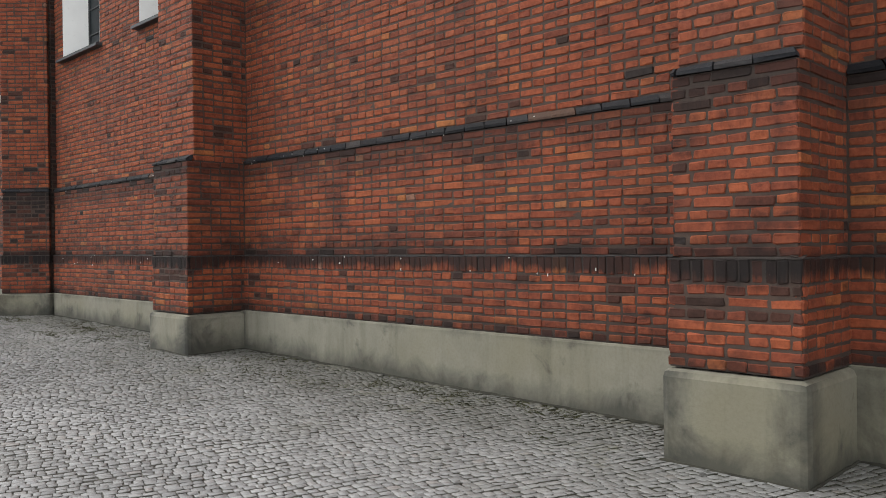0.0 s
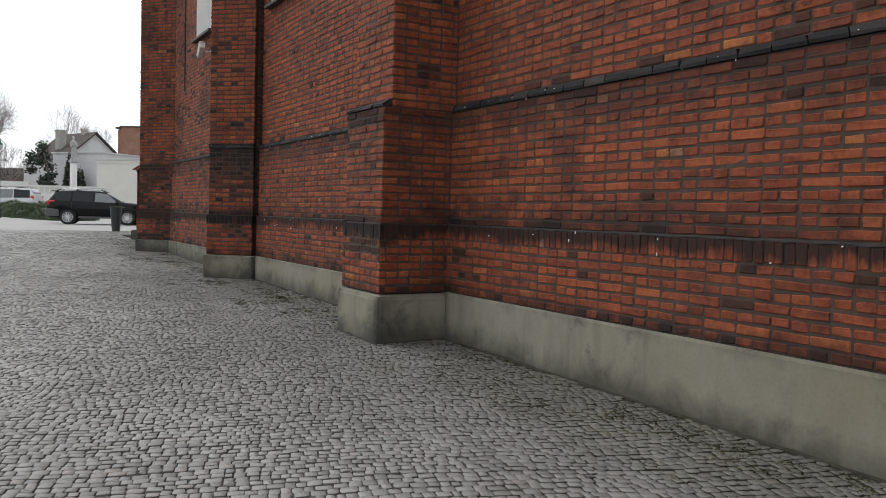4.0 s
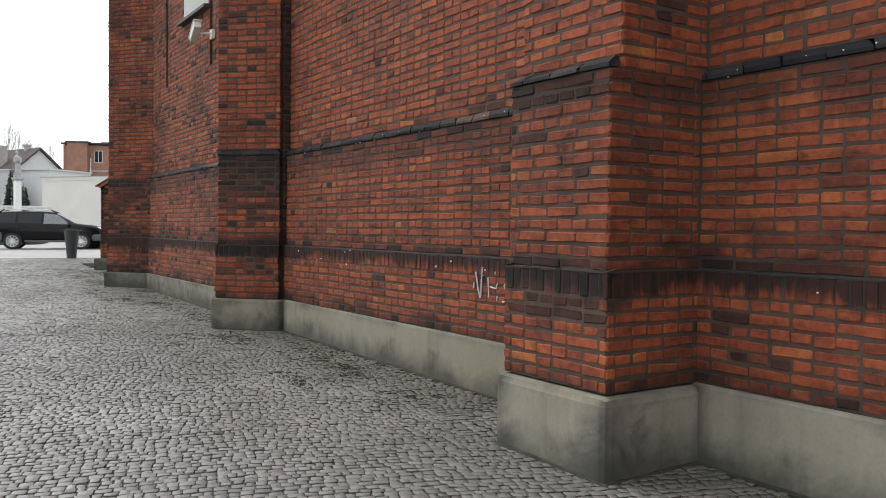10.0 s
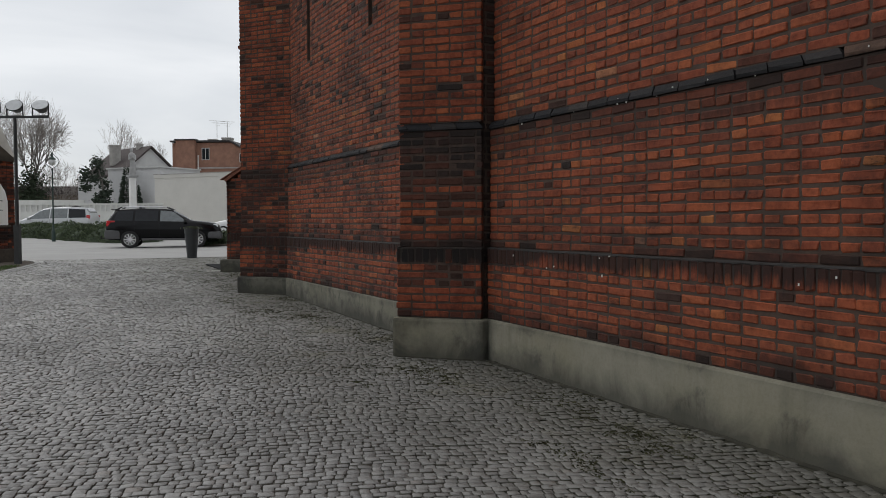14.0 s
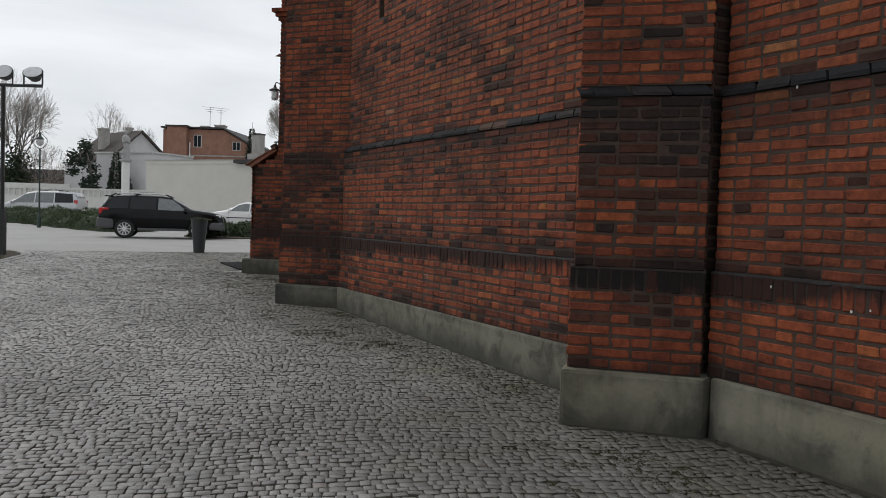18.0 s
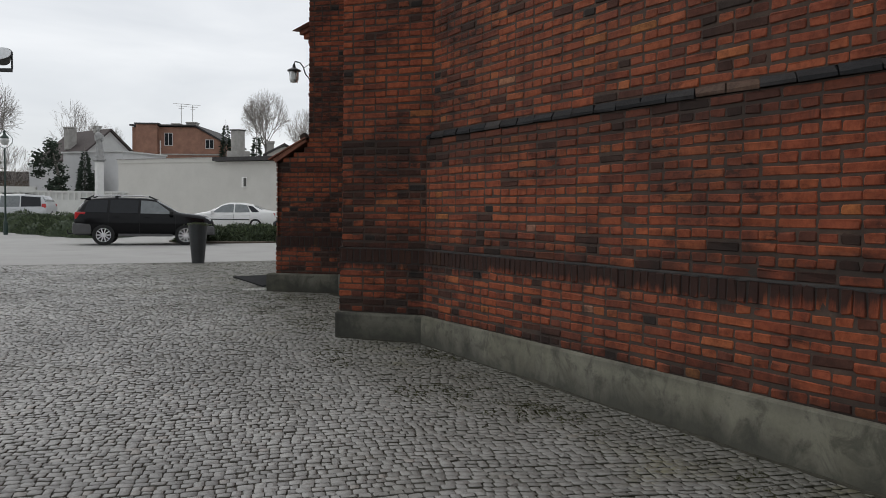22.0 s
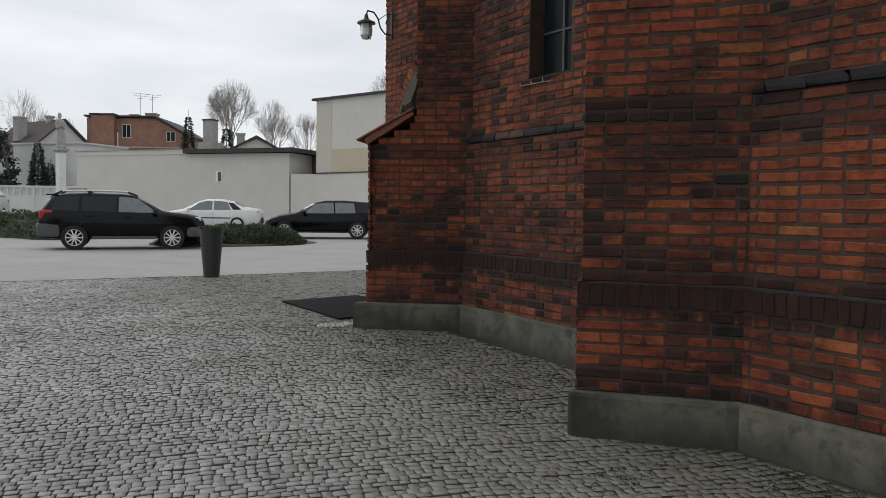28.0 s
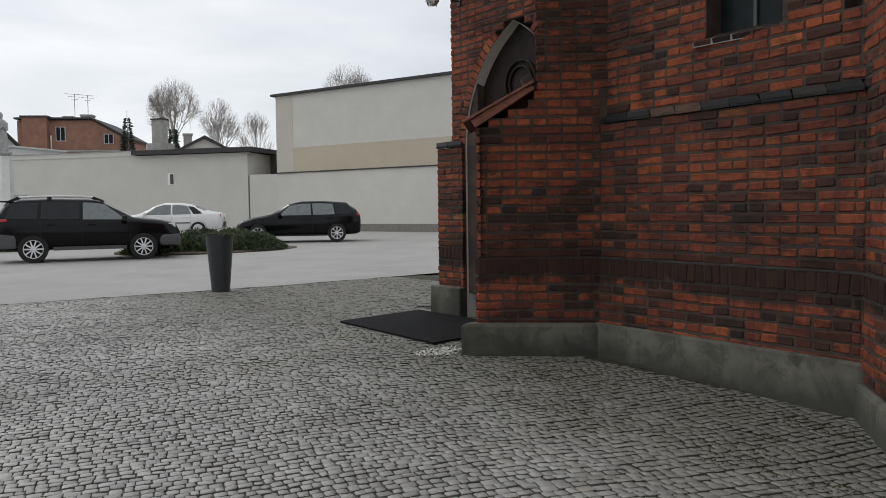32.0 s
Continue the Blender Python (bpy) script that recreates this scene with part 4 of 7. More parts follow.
for i, (d, z) in enumerate(((0.04, 4.78), (0.10, 4.86), (0.16, 4.94))):
    box(bm, (X_P - d, 26.2, z), (X_P + 6, DOOR_WALL_END + d, z + 0.075), 0.004)
box(bm, (X_P - 0.02, 26.2, 4.66), (X_P + 0.4, DOOR_WALL_END + 0.02, 4.78))
tagged(part("cornice_porch", bm, BRICK["red"][1]), "stepped brick cornice of the porch", "cornice", kind="structure")
bm = bmesh.new()
vsr = [(X_P - 0.27, 26.2, 5.02), (X_P - 0.27, DOOR_WALL_END + 0.27, 5.02), (X_P + 6, DOOR_WALL_END + 0.27, 5.02), (X_P + 6, 26.2, 5.02), (X_P + 1.2, 26.2, 5.9), (X_P + 1.2, 27.0, 5.9), (X_P + 6, 27.0, 5.9), (X_P + 6, 26.2, 5.9)]
vv = [bm.verts.new(p) for p in vsr]
for f in ((0, 1, 5, 4), (1, 2, 6, 5), (0, 4, 7, 3), (4, 5, 6, 7), (2, 3, 7, 6), (3, 2, 1, 0)):
    bm.faces.new([vv[i] for i in f])
tagged(part("roof_porch", bm, TILE), "clay tiled porch roof edge", "roof", kind="structure")

# closing walls of the church behind what is seen
bm = bmesh.new()
box(bm, (7.2, -6.0, 0.0), (7.6, 25.9, 7.1))
box(bm, (5.6, -6.3, 0.0), (7.6, -5.95, 7.1))
tagged(part("wall_inner", bm, GREY_PLASTER), "plain plastered inner wall of the church", "wall", kind="structure")
# unseen mass over the church, added to block sky from walls and ground
UPPER = plain("sky_block_brick", (0.20, 0.055, 0.035), 0.9, vary=0.3, scale=3, bumps=0.4)
bm = bmesh.new()
box(bm, (5.37, -6.3, 7.09), (12.6, 15.2, 15.5))
box(bm, (5.27, 15.2, 7.09), (12.6, 25.6, 13.5))
tagged(part("wall_upper", bm, UPPER), "upper storey of the brick church", "wall", kind="structure")
# slab that closes the added mass, also out of view
bm = bmesh.new()
box(bm, (5.0, -6.5, 15.5), (12.8, 15.4, 15.8))
box(bm, (5.0, 15.4, 13.5), (12.8, 25.9, 13.8))
tagged(part("roof_church", bm, TILE), "plain eaves of the church roof", "roof", kind="structure")

# ---------------------------------------------------------------- windows
GLASS_DARK = plain("dark_leaded_glass", (0.012, 0.016, 0.018), 0.3, vary=0.5, scale=7, spec=0.12)
LEADING = plain("grey_window_bars", (0.06, 0.062, 0.062), 0.6, vary=0.2)


def church_window(name, x, y0, y1, z0, z1, depth, plaster, label, panes=(2, 5), sill_out=0.10, sill=LEAD):
    win = thing(name, label, "window", kind="structure")
    if plaster:
        s = 0.16
        for ya, yb in ((y0, y0 + s), (y1, y1 - s)):
            me = mesh_from("reveal", [(x - 0.004, ya, z0), (x + depth, yb, z0), (x + depth, yb, z1), (x - 0.004, ya, z1)], [(0, 1, 2, 3)], PLASTER)
            part("reveal", me, None, win, "white plastered splayed reveal")
        a, b = y0 + s, y1 - s
    else:
        a, b = y0, y1
    part("pane", boxes(((x + depth, a, z0), (x + depth + 0.012, b, z1))), GLASS_DARK, win, "dark leaded glass")
    nx, nz = panes
    for i in range(nx + 1):
        y = a + (b - a) * i / nx
        part("bar", boxes(((x + depth - 0.022, y - 0.012, z0), (x + depth, y + 0.012, z1))), LEADING, win)
    for i in range(nz + 1):
        z = z0 + (z1 - z0) * i / nz
        part("bar", boxes(((x + depth - 0.018, a, z - 0.010), (x + depth - 0.002, b, z + 0.010))), LEADING, win)
    bm = bmesh.new()
    v = [(x - sill_out, y0 - 0.09, z0 - 0.05), (x - sill_out, y1 + 0.09, z0 - 0.05), (x - sill_out, y1 + 0.09, z0 - 0.005), (x - sill_out, y0 - 0.09, z0 - 0.005),
         (x + depth, y0 - 0.09, z0 - 0.05), (x + depth, y1 + 0.09, z0 - 0.05), (x + depth, y1 + 0.09, z0 + 0.06), (x + depth, y0 - 0.09, z0 + 0.06)]
    vv = [bm.verts.new(p) for p in v]
    for f in ((0, 3, 2, 1), (3, 7, 6, 2), (0, 1, 5, 4), (1, 2, 6, 5), (0, 4, 7, 3), (4, 5, 6, 7)):
        bm.faces.new([vv[i] for i in f])
    part("window_sill", bm, sill, win, "dark slate sill")
    return win


XU = X_MAIN - D_UP
church_window("window_1", XU, 10.10, 11.65, 4.80, 7.05, 0.40, True, "tall church window with white splayed plaster reveals")
church_window("window_2", XU, 13.10, 14.65, 4.80, 7.05, 0.40, True, "tall church window with white splayed plaster reveals")
church_window("window_3", X_CD - D_UP, 18.05, 19.35, 5.03, 7.05, 0.40, True, "tall choir window with white splayed plaster reveals")
LIME = plain("pale_lime_mortar", (0.22, 0.205, 0.185), 0.95, vary=0.3, scale=20, bumps=0.6)
win_4 = church_window("window_4", 5.935, 23.76, 24.38, 3.04, 6.05, 0.17, False, "narrow leaded window in a brick reveal with a brick sill", (2, 7), 0.02, LIME)
win_5 = church_window("window_5", 5.915, 22.9, 23.33, 3.04, 6.05, 0.17, False, "narrow leaded window in a brick reveal with a brick sill", (2, 7), 0.02, LIME)
for win, x, y0, y1 in ((win_4, 5.935, 23.67, 24.47), (win_5, 5.915, 22.81, 23.42)):
    n = 5 if win is win_4 else 4
    for i in range(n):
        a, b = y0 + (y1 - y0) * i / n, y0 + (y1 - y0) * (i + 1) / n
        bm = bmesh.new()
        box(bm, (-0.11, a + 0.009, -0.036), (0.088, b - 0.009, 0.012), 0.006, pose(x + 0.075, 0, 3.058, 0, -20, 0))
        part("sill_brick", bm, BRICK["crust"][0], win, "dark brick of the sloping sill")
# backs of the two slots take the darker brown brick colour
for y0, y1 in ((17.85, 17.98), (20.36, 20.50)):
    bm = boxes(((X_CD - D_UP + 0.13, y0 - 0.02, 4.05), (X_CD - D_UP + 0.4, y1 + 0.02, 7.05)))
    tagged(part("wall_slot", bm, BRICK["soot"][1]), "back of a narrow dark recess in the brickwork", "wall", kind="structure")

# ---------------------------------------------------------------- small things on the church
WHITE_METAL = plain("off_white_painted_metal", (0.62, 0.61, 0.57), 0.45, vary=0.08)
cctv = thing("security_camera", "off-white security camera on a wall bracket", "camera", (X_CD + 0.03, 17.78, 4.50))
bm = bmesh.new()
rod(bm, (0.0, 0.0, 0.05), (-0.20, 0.02, 0.02), 0.018)
part("bracket", bm, WHITE_METAL, cctv)
part("wall_plate", boxes(((-0.03, -0.06, -0.04), (0.02, 0.06, 0.10)), bevel=0.006), WHITE_METAL, cctv)
bm = bmesh.new()
tilt = pose(-0.24, 0.06, 0.06, -18, 0, -8)
box(bm, (-0.055, -0.20, -0.055), (0.055, 0.26, 0.055), 0.02, tilt)
part("housing", bm, WHITE_METAL, cctv)
bm = bmesh.new()
box(bm, (-0.065, -0.22, 0.05), (0.065, 0.34, 0.066), 0.006, tilt)
part("sun_shield", bm, WHITE_METAL, cctv)
bm = bmesh.new()
box(bm, (-0.04, 0.255, -0.04), (0.04, 0.266, 0.04), 0.0, tilt)
part("lens_window", bm, GLASS_DARK, cctv, "dark glass front")

LAMP_GLASS, nt, b = material("milky_lamp_glass")
b.inputs["Base Color"].default_value = (0.62, 0.63, 0.62, 1)
b.inputs["Roughness"].default_value = 0.25
b.inputs["Transmission Weight"].default_value = 0.5

wl_ = thing("wall_lantern", "black iron wall lantern with a glass jar on a scrolled bracket", "lamp", (X_P, 27.93, 4.30))
bm = bmesh.new()
pts = [Vector((0.0, 0, -0.17)), Vector((-0.10, 0, -0.17)), Vector((-0.17, 0, -0.10)), Vector((-0.21, 0, 0.02)), Vector((-0.27, 0, 0.09)), Vector((-0.36, 0, 0.10)), Vector((-0.38, 0, 0.05))]
for p, q in zip(pts, pts[1:]):
    rod(bm, p, q, 0.010, n=6)
pts = [Vector((0.0, 0, 0.10)), Vector((-0.08, 0, 0.09)), Vector((-0.14, 0, 0.05)), Vector((-0.20, 0, 0.0))]
for p, q in zip(pts, pts[1:]):
    rod(bm, p, q, 0.006, n=6)
for k in range(6):
    a0, a1 = k * 1.1, (k + 1) * 1.1
    rod(bm, (-0.06 + 0.035 * math.cos(a0), 0, -0.02 + 0.035 * math.sin(a0)), (-0.06 + 0.035 * math.cos(a1), 0, -0.02 + 0.035 * math.sin(a1)), 0.005, n=5)
part("bracket", bm, IRON, wl_)
bm = bmesh.new()
lathe(bm, [(0.02, 0.05), (0.03, 0.0), (0.05, -0.02), (0.115, -0.05), (0.12, -0.07), (0.075, -0.075)], 14, (-0.38, 0, 0))
part("hood", bm, IRON, wl_)
bm = bmesh.new()
lathe(bm, [(0.075, -0.075), (0.082, -0.14), (0.078, -0.22), (0.05, -0.265), (0.01, -0.275)], 14, (-0.38, 0, 0))
part("glass_jar", bm, LAMP_GLASS, wl_, "clear ribbed glass jar")
bm = bmesh.new()
for k in range(4):
    a = k * math.pi / 2
    rod(bm, (-0.38 + 0.088 * math.cos(a), 0.088 * math.sin(a), -0.07), (-0.38 + 0.06 * math.cos(a), 0.06 * math.sin(a), -0.27), 0.004, n=5)
part("cage", bm, IRON, wl_)
part("wall_plate", boxes(((-0.012, -0.03, -0.22), (0.0, 0.03, 0.14)), bevel=0.004), IRON, wl_)

mat_ = thing("doormat", "large black rubber doormat lying before the porch", "doormat", (0, 0, 0))
bm = bmesh.new()
vv = []
for z in (0.024, 0.042):
    vv += [bm.verts.new((x, y, ground_z(x, y) + z)) for x, y in ((5.17, 26.72), (6.36, 26.78), (6.38, 28.62), (5.17, 28.40))]
for f in ((3, 2, 1, 0), (4, 5, 6, 7), (0, 1, 5, 4), (1, 2, 6, 5), (2, 3, 7, 6), (3, 0, 4, 7)):
    bm.faces.new([vv[i] for i in f])
part("rubber_sheet", bm, RUBBER, mat_)
# paint marks on the plinth courses, and bird droppings on the dark bands
CHALK = plain("white_paint_marks", (0.50, 0.48, 0.46), 0.9, vary=0.15, scale=30)
marks = thing("graffiti", "hand-drawn white paint marks on the brick wall", "graffiti")
STROKES = (((10.96, 1.28), (10.93, 1.15), (10.90, 1.07)), ((10.87, 1.32), (10.88, 1.22), (10.89, 1.07)), ((10.79, 1.24), (10.78, 1.08)),
           ((10.76, 1.17), (10.72, 1.16), (10.68, 1.16), (10.67, 1.20)), ((10.67, 1.10), (10.67, 1.06)),
           ((10.50, 1.21), (10.54, 1.22), (10.58, 1.19), (10.57, 1.16)), ((10.60, 1.06), (10.53, 1.06)), ((10.99, 1.19), (10.99, 1.14)))
for s in STROKES:
    bm = bmesh.new()
    for (ya, za), (yb, zb) in zip(s, s[1:]):
        rod(bm, (5.274, ya, za), (5.274, yb, zb), 0.0075, 0.005, n=6)
    part("stroke", bm, CHALK, marks)
# ---------------------------------------------------------------- car park: cars
def paint(name, colour, rough=0.35, metal=0.0):
    return plain(name, colour, rough, metal, vary=0.06, scale=2.0, spec=0.22)


BLACK_PAINT = paint("black_car_paint", (0.0035, 0.0038, 0.0045), 0.16)
WHITE_PAINT = paint("white_car_paint", (0.70, 0.70, 0.69), 0.3, 0.0)
SILVER_PAINT = paint("silver_car_paint", (0.46, 0.47, 0.48), 0.32, 0.3)
CLADDING = plain("grey_bumper_plastic", (0.070, 0.070, 0.072), 0.55, vary=0.1)
TYRE = plain("tyre_rubber", (0.013, 0.013, 0.013), 0.85, vary=0.2)
ALLOY = plain("silver_alloy", (0.72, 0.72, 0.73), 0.35, 0.4, vary=0.1)
CAR_GLASS = plain("tinted_car_glass", (0.010, 0.012, 0.015), 0.06, vary=0.2, spec=0.3)
PALE_GLASS = plain("car_glass_reflecting_sky", (0.10, 0.115, 0.12), 0.05, vary=0.2, coat=1.0)
RED_LENS = plain("red_tail_lens", (0.42, 0.015, 0.018), 0.2, vary=0.1, coat=0.6)
HEAD_LENS = plain("headlamp_glass", (0.55, 0.57, 0.58), 0.12, vary=0.15, coat=0.8)
PLATE = plain("white_number_plate", (0.7, 0.7, 0.68), 0.5, vary=0.03)


def car(name, label, at, turn, dims, stations, colour, glass_spans, extras):
    """A car along +x. stations: rows of (x, sill z, belt z, roof z, half width at sill, belt, roof), from tail to nose."""
    L, W, H, base, r = dims
    root = thing(name, label, "car", at, turn, group="cars in the car park")

    def section(s):
        x, zs, zb, zr, ws, wb, wr = s
        return [(x, ws * 0.93, zs), (x, ws, zs + 0.10), (x, wb, zs + (zb - zs) * 0.55), (x, wb * 0.985, zb - 0.05), (x, wb * 0.955, zb), (x, wr, zr - min(0.06, (zr - zb) * 0.3)), (x, wr * 0.86, zr - min(0.012, (zr - zb) * 0.1)), (x, 0.0, zr)]
    rows = [section(s) for s in stations]
    bm = bmesh.new()
    for sgn in (1, -1):
        grid = [[bm.verts.new((x, y * sgn, z)) for x, y, z in row] for row in rows]
        for a, b in zip(grid, grid[1:]):
            for i in range(7):
                f = (a[i], b[i], b[i + 1], a[i + 1])
                bm.faces.new(f if sgn < 0 else f[::-1])
        for g in (grid[0], grid[-1]):
            try:
                bm.faces.new(g)
            except ValueError:
                pass
    bmesh.ops.remove_doubles(bm, verts=bm.verts, dist=0.001)
    bmesh.ops.recalc_face_normals(bm, faces=bm.faces)
    body = part("body", bm, colour, root)
    for p in body.data.polygons:
        p.use_smooth = True
    xs = [s[0] for s in stations]

    def at_x(x, i):
        k = max(1, min(len(xs) - 1, next((j for j, v in enumerate(xs) if v >= x), len(xs) - 1)))
        t = (x - xs[k - 1]) / (xs[k] - xs[k - 1])
        return Vector(rows[k - 1][i]).lerp(Vector(rows[k][i]), t)
    # side windows lie just proud of the body between belt and roof edge
    for x0b, x1b, x0t, x1t, mat in glass_spans:
        for sgn in (1, -1):
            n = 5
            vs, fs = [], []
            for k in range(n + 1):
                t = k / n
                lo, hi = at_x(x0b + (x1b - x0b) * t, 4), at_x(x0t + (x1t - x0t) * t, 5)
                lo2, hi2 = lo.lerp(hi, 0.06), lo.lerp(hi, 0.93)
                for v in (lo2, hi2):
                    vs.append((v.x, (v.y + 0.008) * sgn, v.z + 0.002))
            for k in range(n):
                fs.append((2 * k, 2 * k + 2, 2 * k + 3, 2 * k + 1))
            part("side_window", mesh_from("side_window", vs, fs, mat), None, root)
    for key in ("windscreen", "rear_window"):
        xa, xb = extras[key]
        vs, fs = [], []
        for k in range(5):
            x = xa + (xb - xa) * (0.06 + 0.88 * k / 4)
            e, m, c = at_x(x, 5), at_x(x, 6), at_x(x, 7)
            for v, s in ((e, -1), (m, -1), (c, 1), (m, 1), (e, 1)):
                vs.append((v.x + (0.006 if key == "windscreen" else -0.006), v.y * s * 0.97, v.z + 0.008))
        for k in range(4):
            for j in range(4):
                fs.append((5 * k + j, 5 * k + j + 1, 5 * k + j + 6, 5 * k + j + 5))
        part(key, mesh_from(key, vs, fs, PALE_GLASS), None, root)
    # wheels
    wheel_x = extras["axles"]
    for x in wheel_x:
        for sgn in (1, -1):
            y = sgn * (W / 2 - 0.10)
            bm = bmesh.new()
            rod(bm, (x, sgn * (W / 2 - 0.20), r + 0.01), (x, sgn * (W / 2 + 0.006), r + 0.01), r + 0.05, n=28)
            bmesh.ops.delete(bm, geom=[v for v in bm.verts if v.co.z < 0.24], context="VERTS")
            part("wheel_arch", bm, RUBBER, root)
            bm = bmesh.new()
            prof = [(r * 0.68, -0.10), (r * 0.97, -0.10), (r, -0.06), (r, 0.07), (r * 0.96, 0.10), (r * 0.70, 0.105), (r * 0.66, 0.085)]
            ring = []
            for k in range(28):
                a = k * 2 * math.pi / 28
                ring.append([bm.verts.new((x + q * math.cos(a), y + sgn * h + sgn * 0.015, r + q * math.sin(a))) for q, h in prof])
            for k in range(28):
                for i in range(len(prof) - 1):
                    bm.faces.new((ring[k][i], ring[(k + 1) % 28][i], ring[(k + 1) % 28][i + 1], ring[k][i + 1]))
            bmesh.ops.recalc_face_normals(bm, faces=bm.faces)
            tyre = part("wheel", bm, TYRE, root, "black tyre")
            bm = bmesh.new()
            for k in range(extras.get("spokes", 10)):
                a = k * 2 * math.pi / extras.get("spokes", 10)
                box(bm, (0.03, -0.018, -0.012), (r * 0.67, 0.018, 0.012), 0.004, pose(x, y + sgn * 0.095, r, 90, 0, 0) @ pose(0, 0, 0, 0, 0, math.degrees(a)))
            rod(bm, (x, y + sgn * 0.06, r), (x, y + sgn * 0.115, r), 0.055, n=12)
            for k in range(20):
                a0, a1 = k * 2 * math.pi / 20, (k + 1) * 2 * math.pi / 20
                q = r * 0.66
                rod(bm, (x + q * math.cos(a0), y + sgn * 0.095, r + q * math.sin(a0)), (x + q * math.cos(a1), y + sgn * 0.095, r + q * math.sin(a1)), 0.014, n=5)
            part("rim", bm, ALLOY, tyre, "spoked alloy rim")
            bm = bmesh.new()
            rod(bm, (x, y + sgn * 0.0, r), (x, y + sgn * 0.05, r), r * 0.62, n=20)
            part("brake_disc", bm, TYRE, tyre)
    for sgn in (1, -1):
        mx = extras["mirror"]
        v = at_x(mx, 4)
        part("mirror", boxes(((mx - 0.06, min(sgn * (v.y + 0.02), sgn * (v.y + 0.20)), v.z - 0.01), (mx + 0.06, max(sgn * (v.y + 0.02), sgn * (v.y + 0.20)), v.z + 0.13)), bevel=0.03), extras.get("mirror_mat", colour), root)
        for hx in extras["handles"]:
            v = at_x(hx, 3)
            part("door_handle", boxes(((hx - 0.09, min(sgn * v.y, sgn * (v.y + 0.03)), v.z - 0.06), (hx + 0.09, max(sgn * v.y, sgn * (v.y + 0.03)), v.z - 0.03)), bevel=0.008), colour, root)
        for gx in extras["gaps"]:
            pts = [at_x(gx, i) for i in (1, 2, 3, 4)]
            bm = bmesh.new()
            for p, q in zip(pts, pts[1:]):
                rod(bm, (p.x, sgn * (p.y + 0.0005), p.z), (q.x, sgn * (q.y + 0.0005), q.z), 0.004, n=4)
            part("door_gap", bm, TYRE, root)
        x0, x1 = extras["trim"]
        bm = bmesh.new()
        n = 8
        for k in range(n):
            p, q = at_x(x0 + (x1 - x0) * k / n, 2), at_x(x0 + (x1 - x0) * (k + 1) / n, 2)
            dz = extras["trim_z"]
            box(bm, (p.x, min(sgn * (p.y - 0.05), sgn * (p.y + 0.012)), dz), (q.x, max(sgn * (p.y - 0.05), sgn * (p.y + 0.012)), dz + extras["trim_h"]))
        part("side_trim", bm, extras.get("trim_mat", TYRE), root)
        hx, hy, hz = extras["headlamp"]
        part("headlight", boxes(((hx - 0.20, min(sgn * hy, sgn * (hy - 0.30)), hz - 0.08), (hx + 0.03, max(sgn * hy, sgn * (hy - 0.30)), hz + 0.08)), bevel=0.05), HEAD_LENS, root)
        tx, ty, tz, th = extras["tail"]
        part("tail_light", boxes(((tx - 0.03, min(sgn * ty, sgn * (ty - 0.16)), tz - th / 2), (tx + extras.get("tail_l", 0.16), max(sgn * ty, sgn * (ty - 0.16)), tz + th / 2)), bevel=0.03), RED_LENS, root)
    part("number_plate", boxes(((-L / 2 - 0.02, -0.26, 0.62), (-L / 2 + 0.03, 0.26, 0.73))), PLATE, root)
    return root, at_x


SUV = [(-2.21, 0.50, 0.80, 0.82, 0.62, 0.68, 0.60), (-2.19, 0.36, 1.02, 1.04, 0.78, 0.82, 0.72), (-2.12, 0.34, 1.07, 1.14, 0.82, 0.855, 0.71), (-2.00, 0.33, 1.07, 1.34, 0.83, 0.865, 0.66), (-1.84, 0.33, 1.065, 1.535, 0.845, 0.875, 0.61), (-1.60, 0.32, 1.06, 1.575, 0.85, 0.88, 0.60),
       (-0.95, 0.32, 1.045, 1.60, 0.855, 0.885, 0.60), (0.0, 0.32, 1.03, 1.585, 0.855, 0.885, 0.60), (0.30, 0.32, 1.025, 1.545, 0.855, 0.885, 0.60), (0.70, 0.32, 1.02, 1.33, 0.855, 0.88, 0.65), (1.06, 0.33, 1.02, 1.105, 0.855, 0.875, 0.72), (1.35, 0.33, 1.00, 1.075, 0.85, 0.87, 0.72),
       (1.70, 0.34, 0.955, 1.045, 0.845, 0.86, 0.70), (1.98, 0.35, 0.90, 0.985, 0.82, 0.835, 0.66), (2.12, 0.36, 0.84, 0.915, 0.76, 0.78, 0.60), (2.19, 0.38, 0.72, 0.80, 0.69, 0.71, 0.54), (2.215, 0.42, 0.56, 0.60, 0.60, 0.62, 0.46)]
suv, suv_at = car("car", "black estate-type off-roader with grey lower bumpers and roof rails", (6.38, 43.38, ground_z(6.4, 43.4) + 0.02), -12.5, (4.55, 1.75, 1.65, 2.625, 0.345), SUV, BLACK_PAINT,
                  [(-1.92, -1.20, -1.74, -1.16, CAR_GLASS), (-1.12, -0.24, -1.08, -0.22, CAR_GLASS), (-0.16, 0.90, -0.14, 0.34, PALE_GLASS)],
                  dict(windscreen=(0.32, 1.06), rear_window=(-1.84, -2.06), axles=(-1.30, 1.27), mirror=0.82, handles=(-0.90, 0.05), gaps=(-1.13, -0.19, 0.95), trim=(-0.85, 0.85), trim_z=0.30, trim_h=0.09, trim_mat=CLADDING, headlamp=(2.06, 0.79, 0.86), tail=(-2.14, 0.85, 0.98, 0.24), mirror_mat=TYRE, tail_l=0.30))
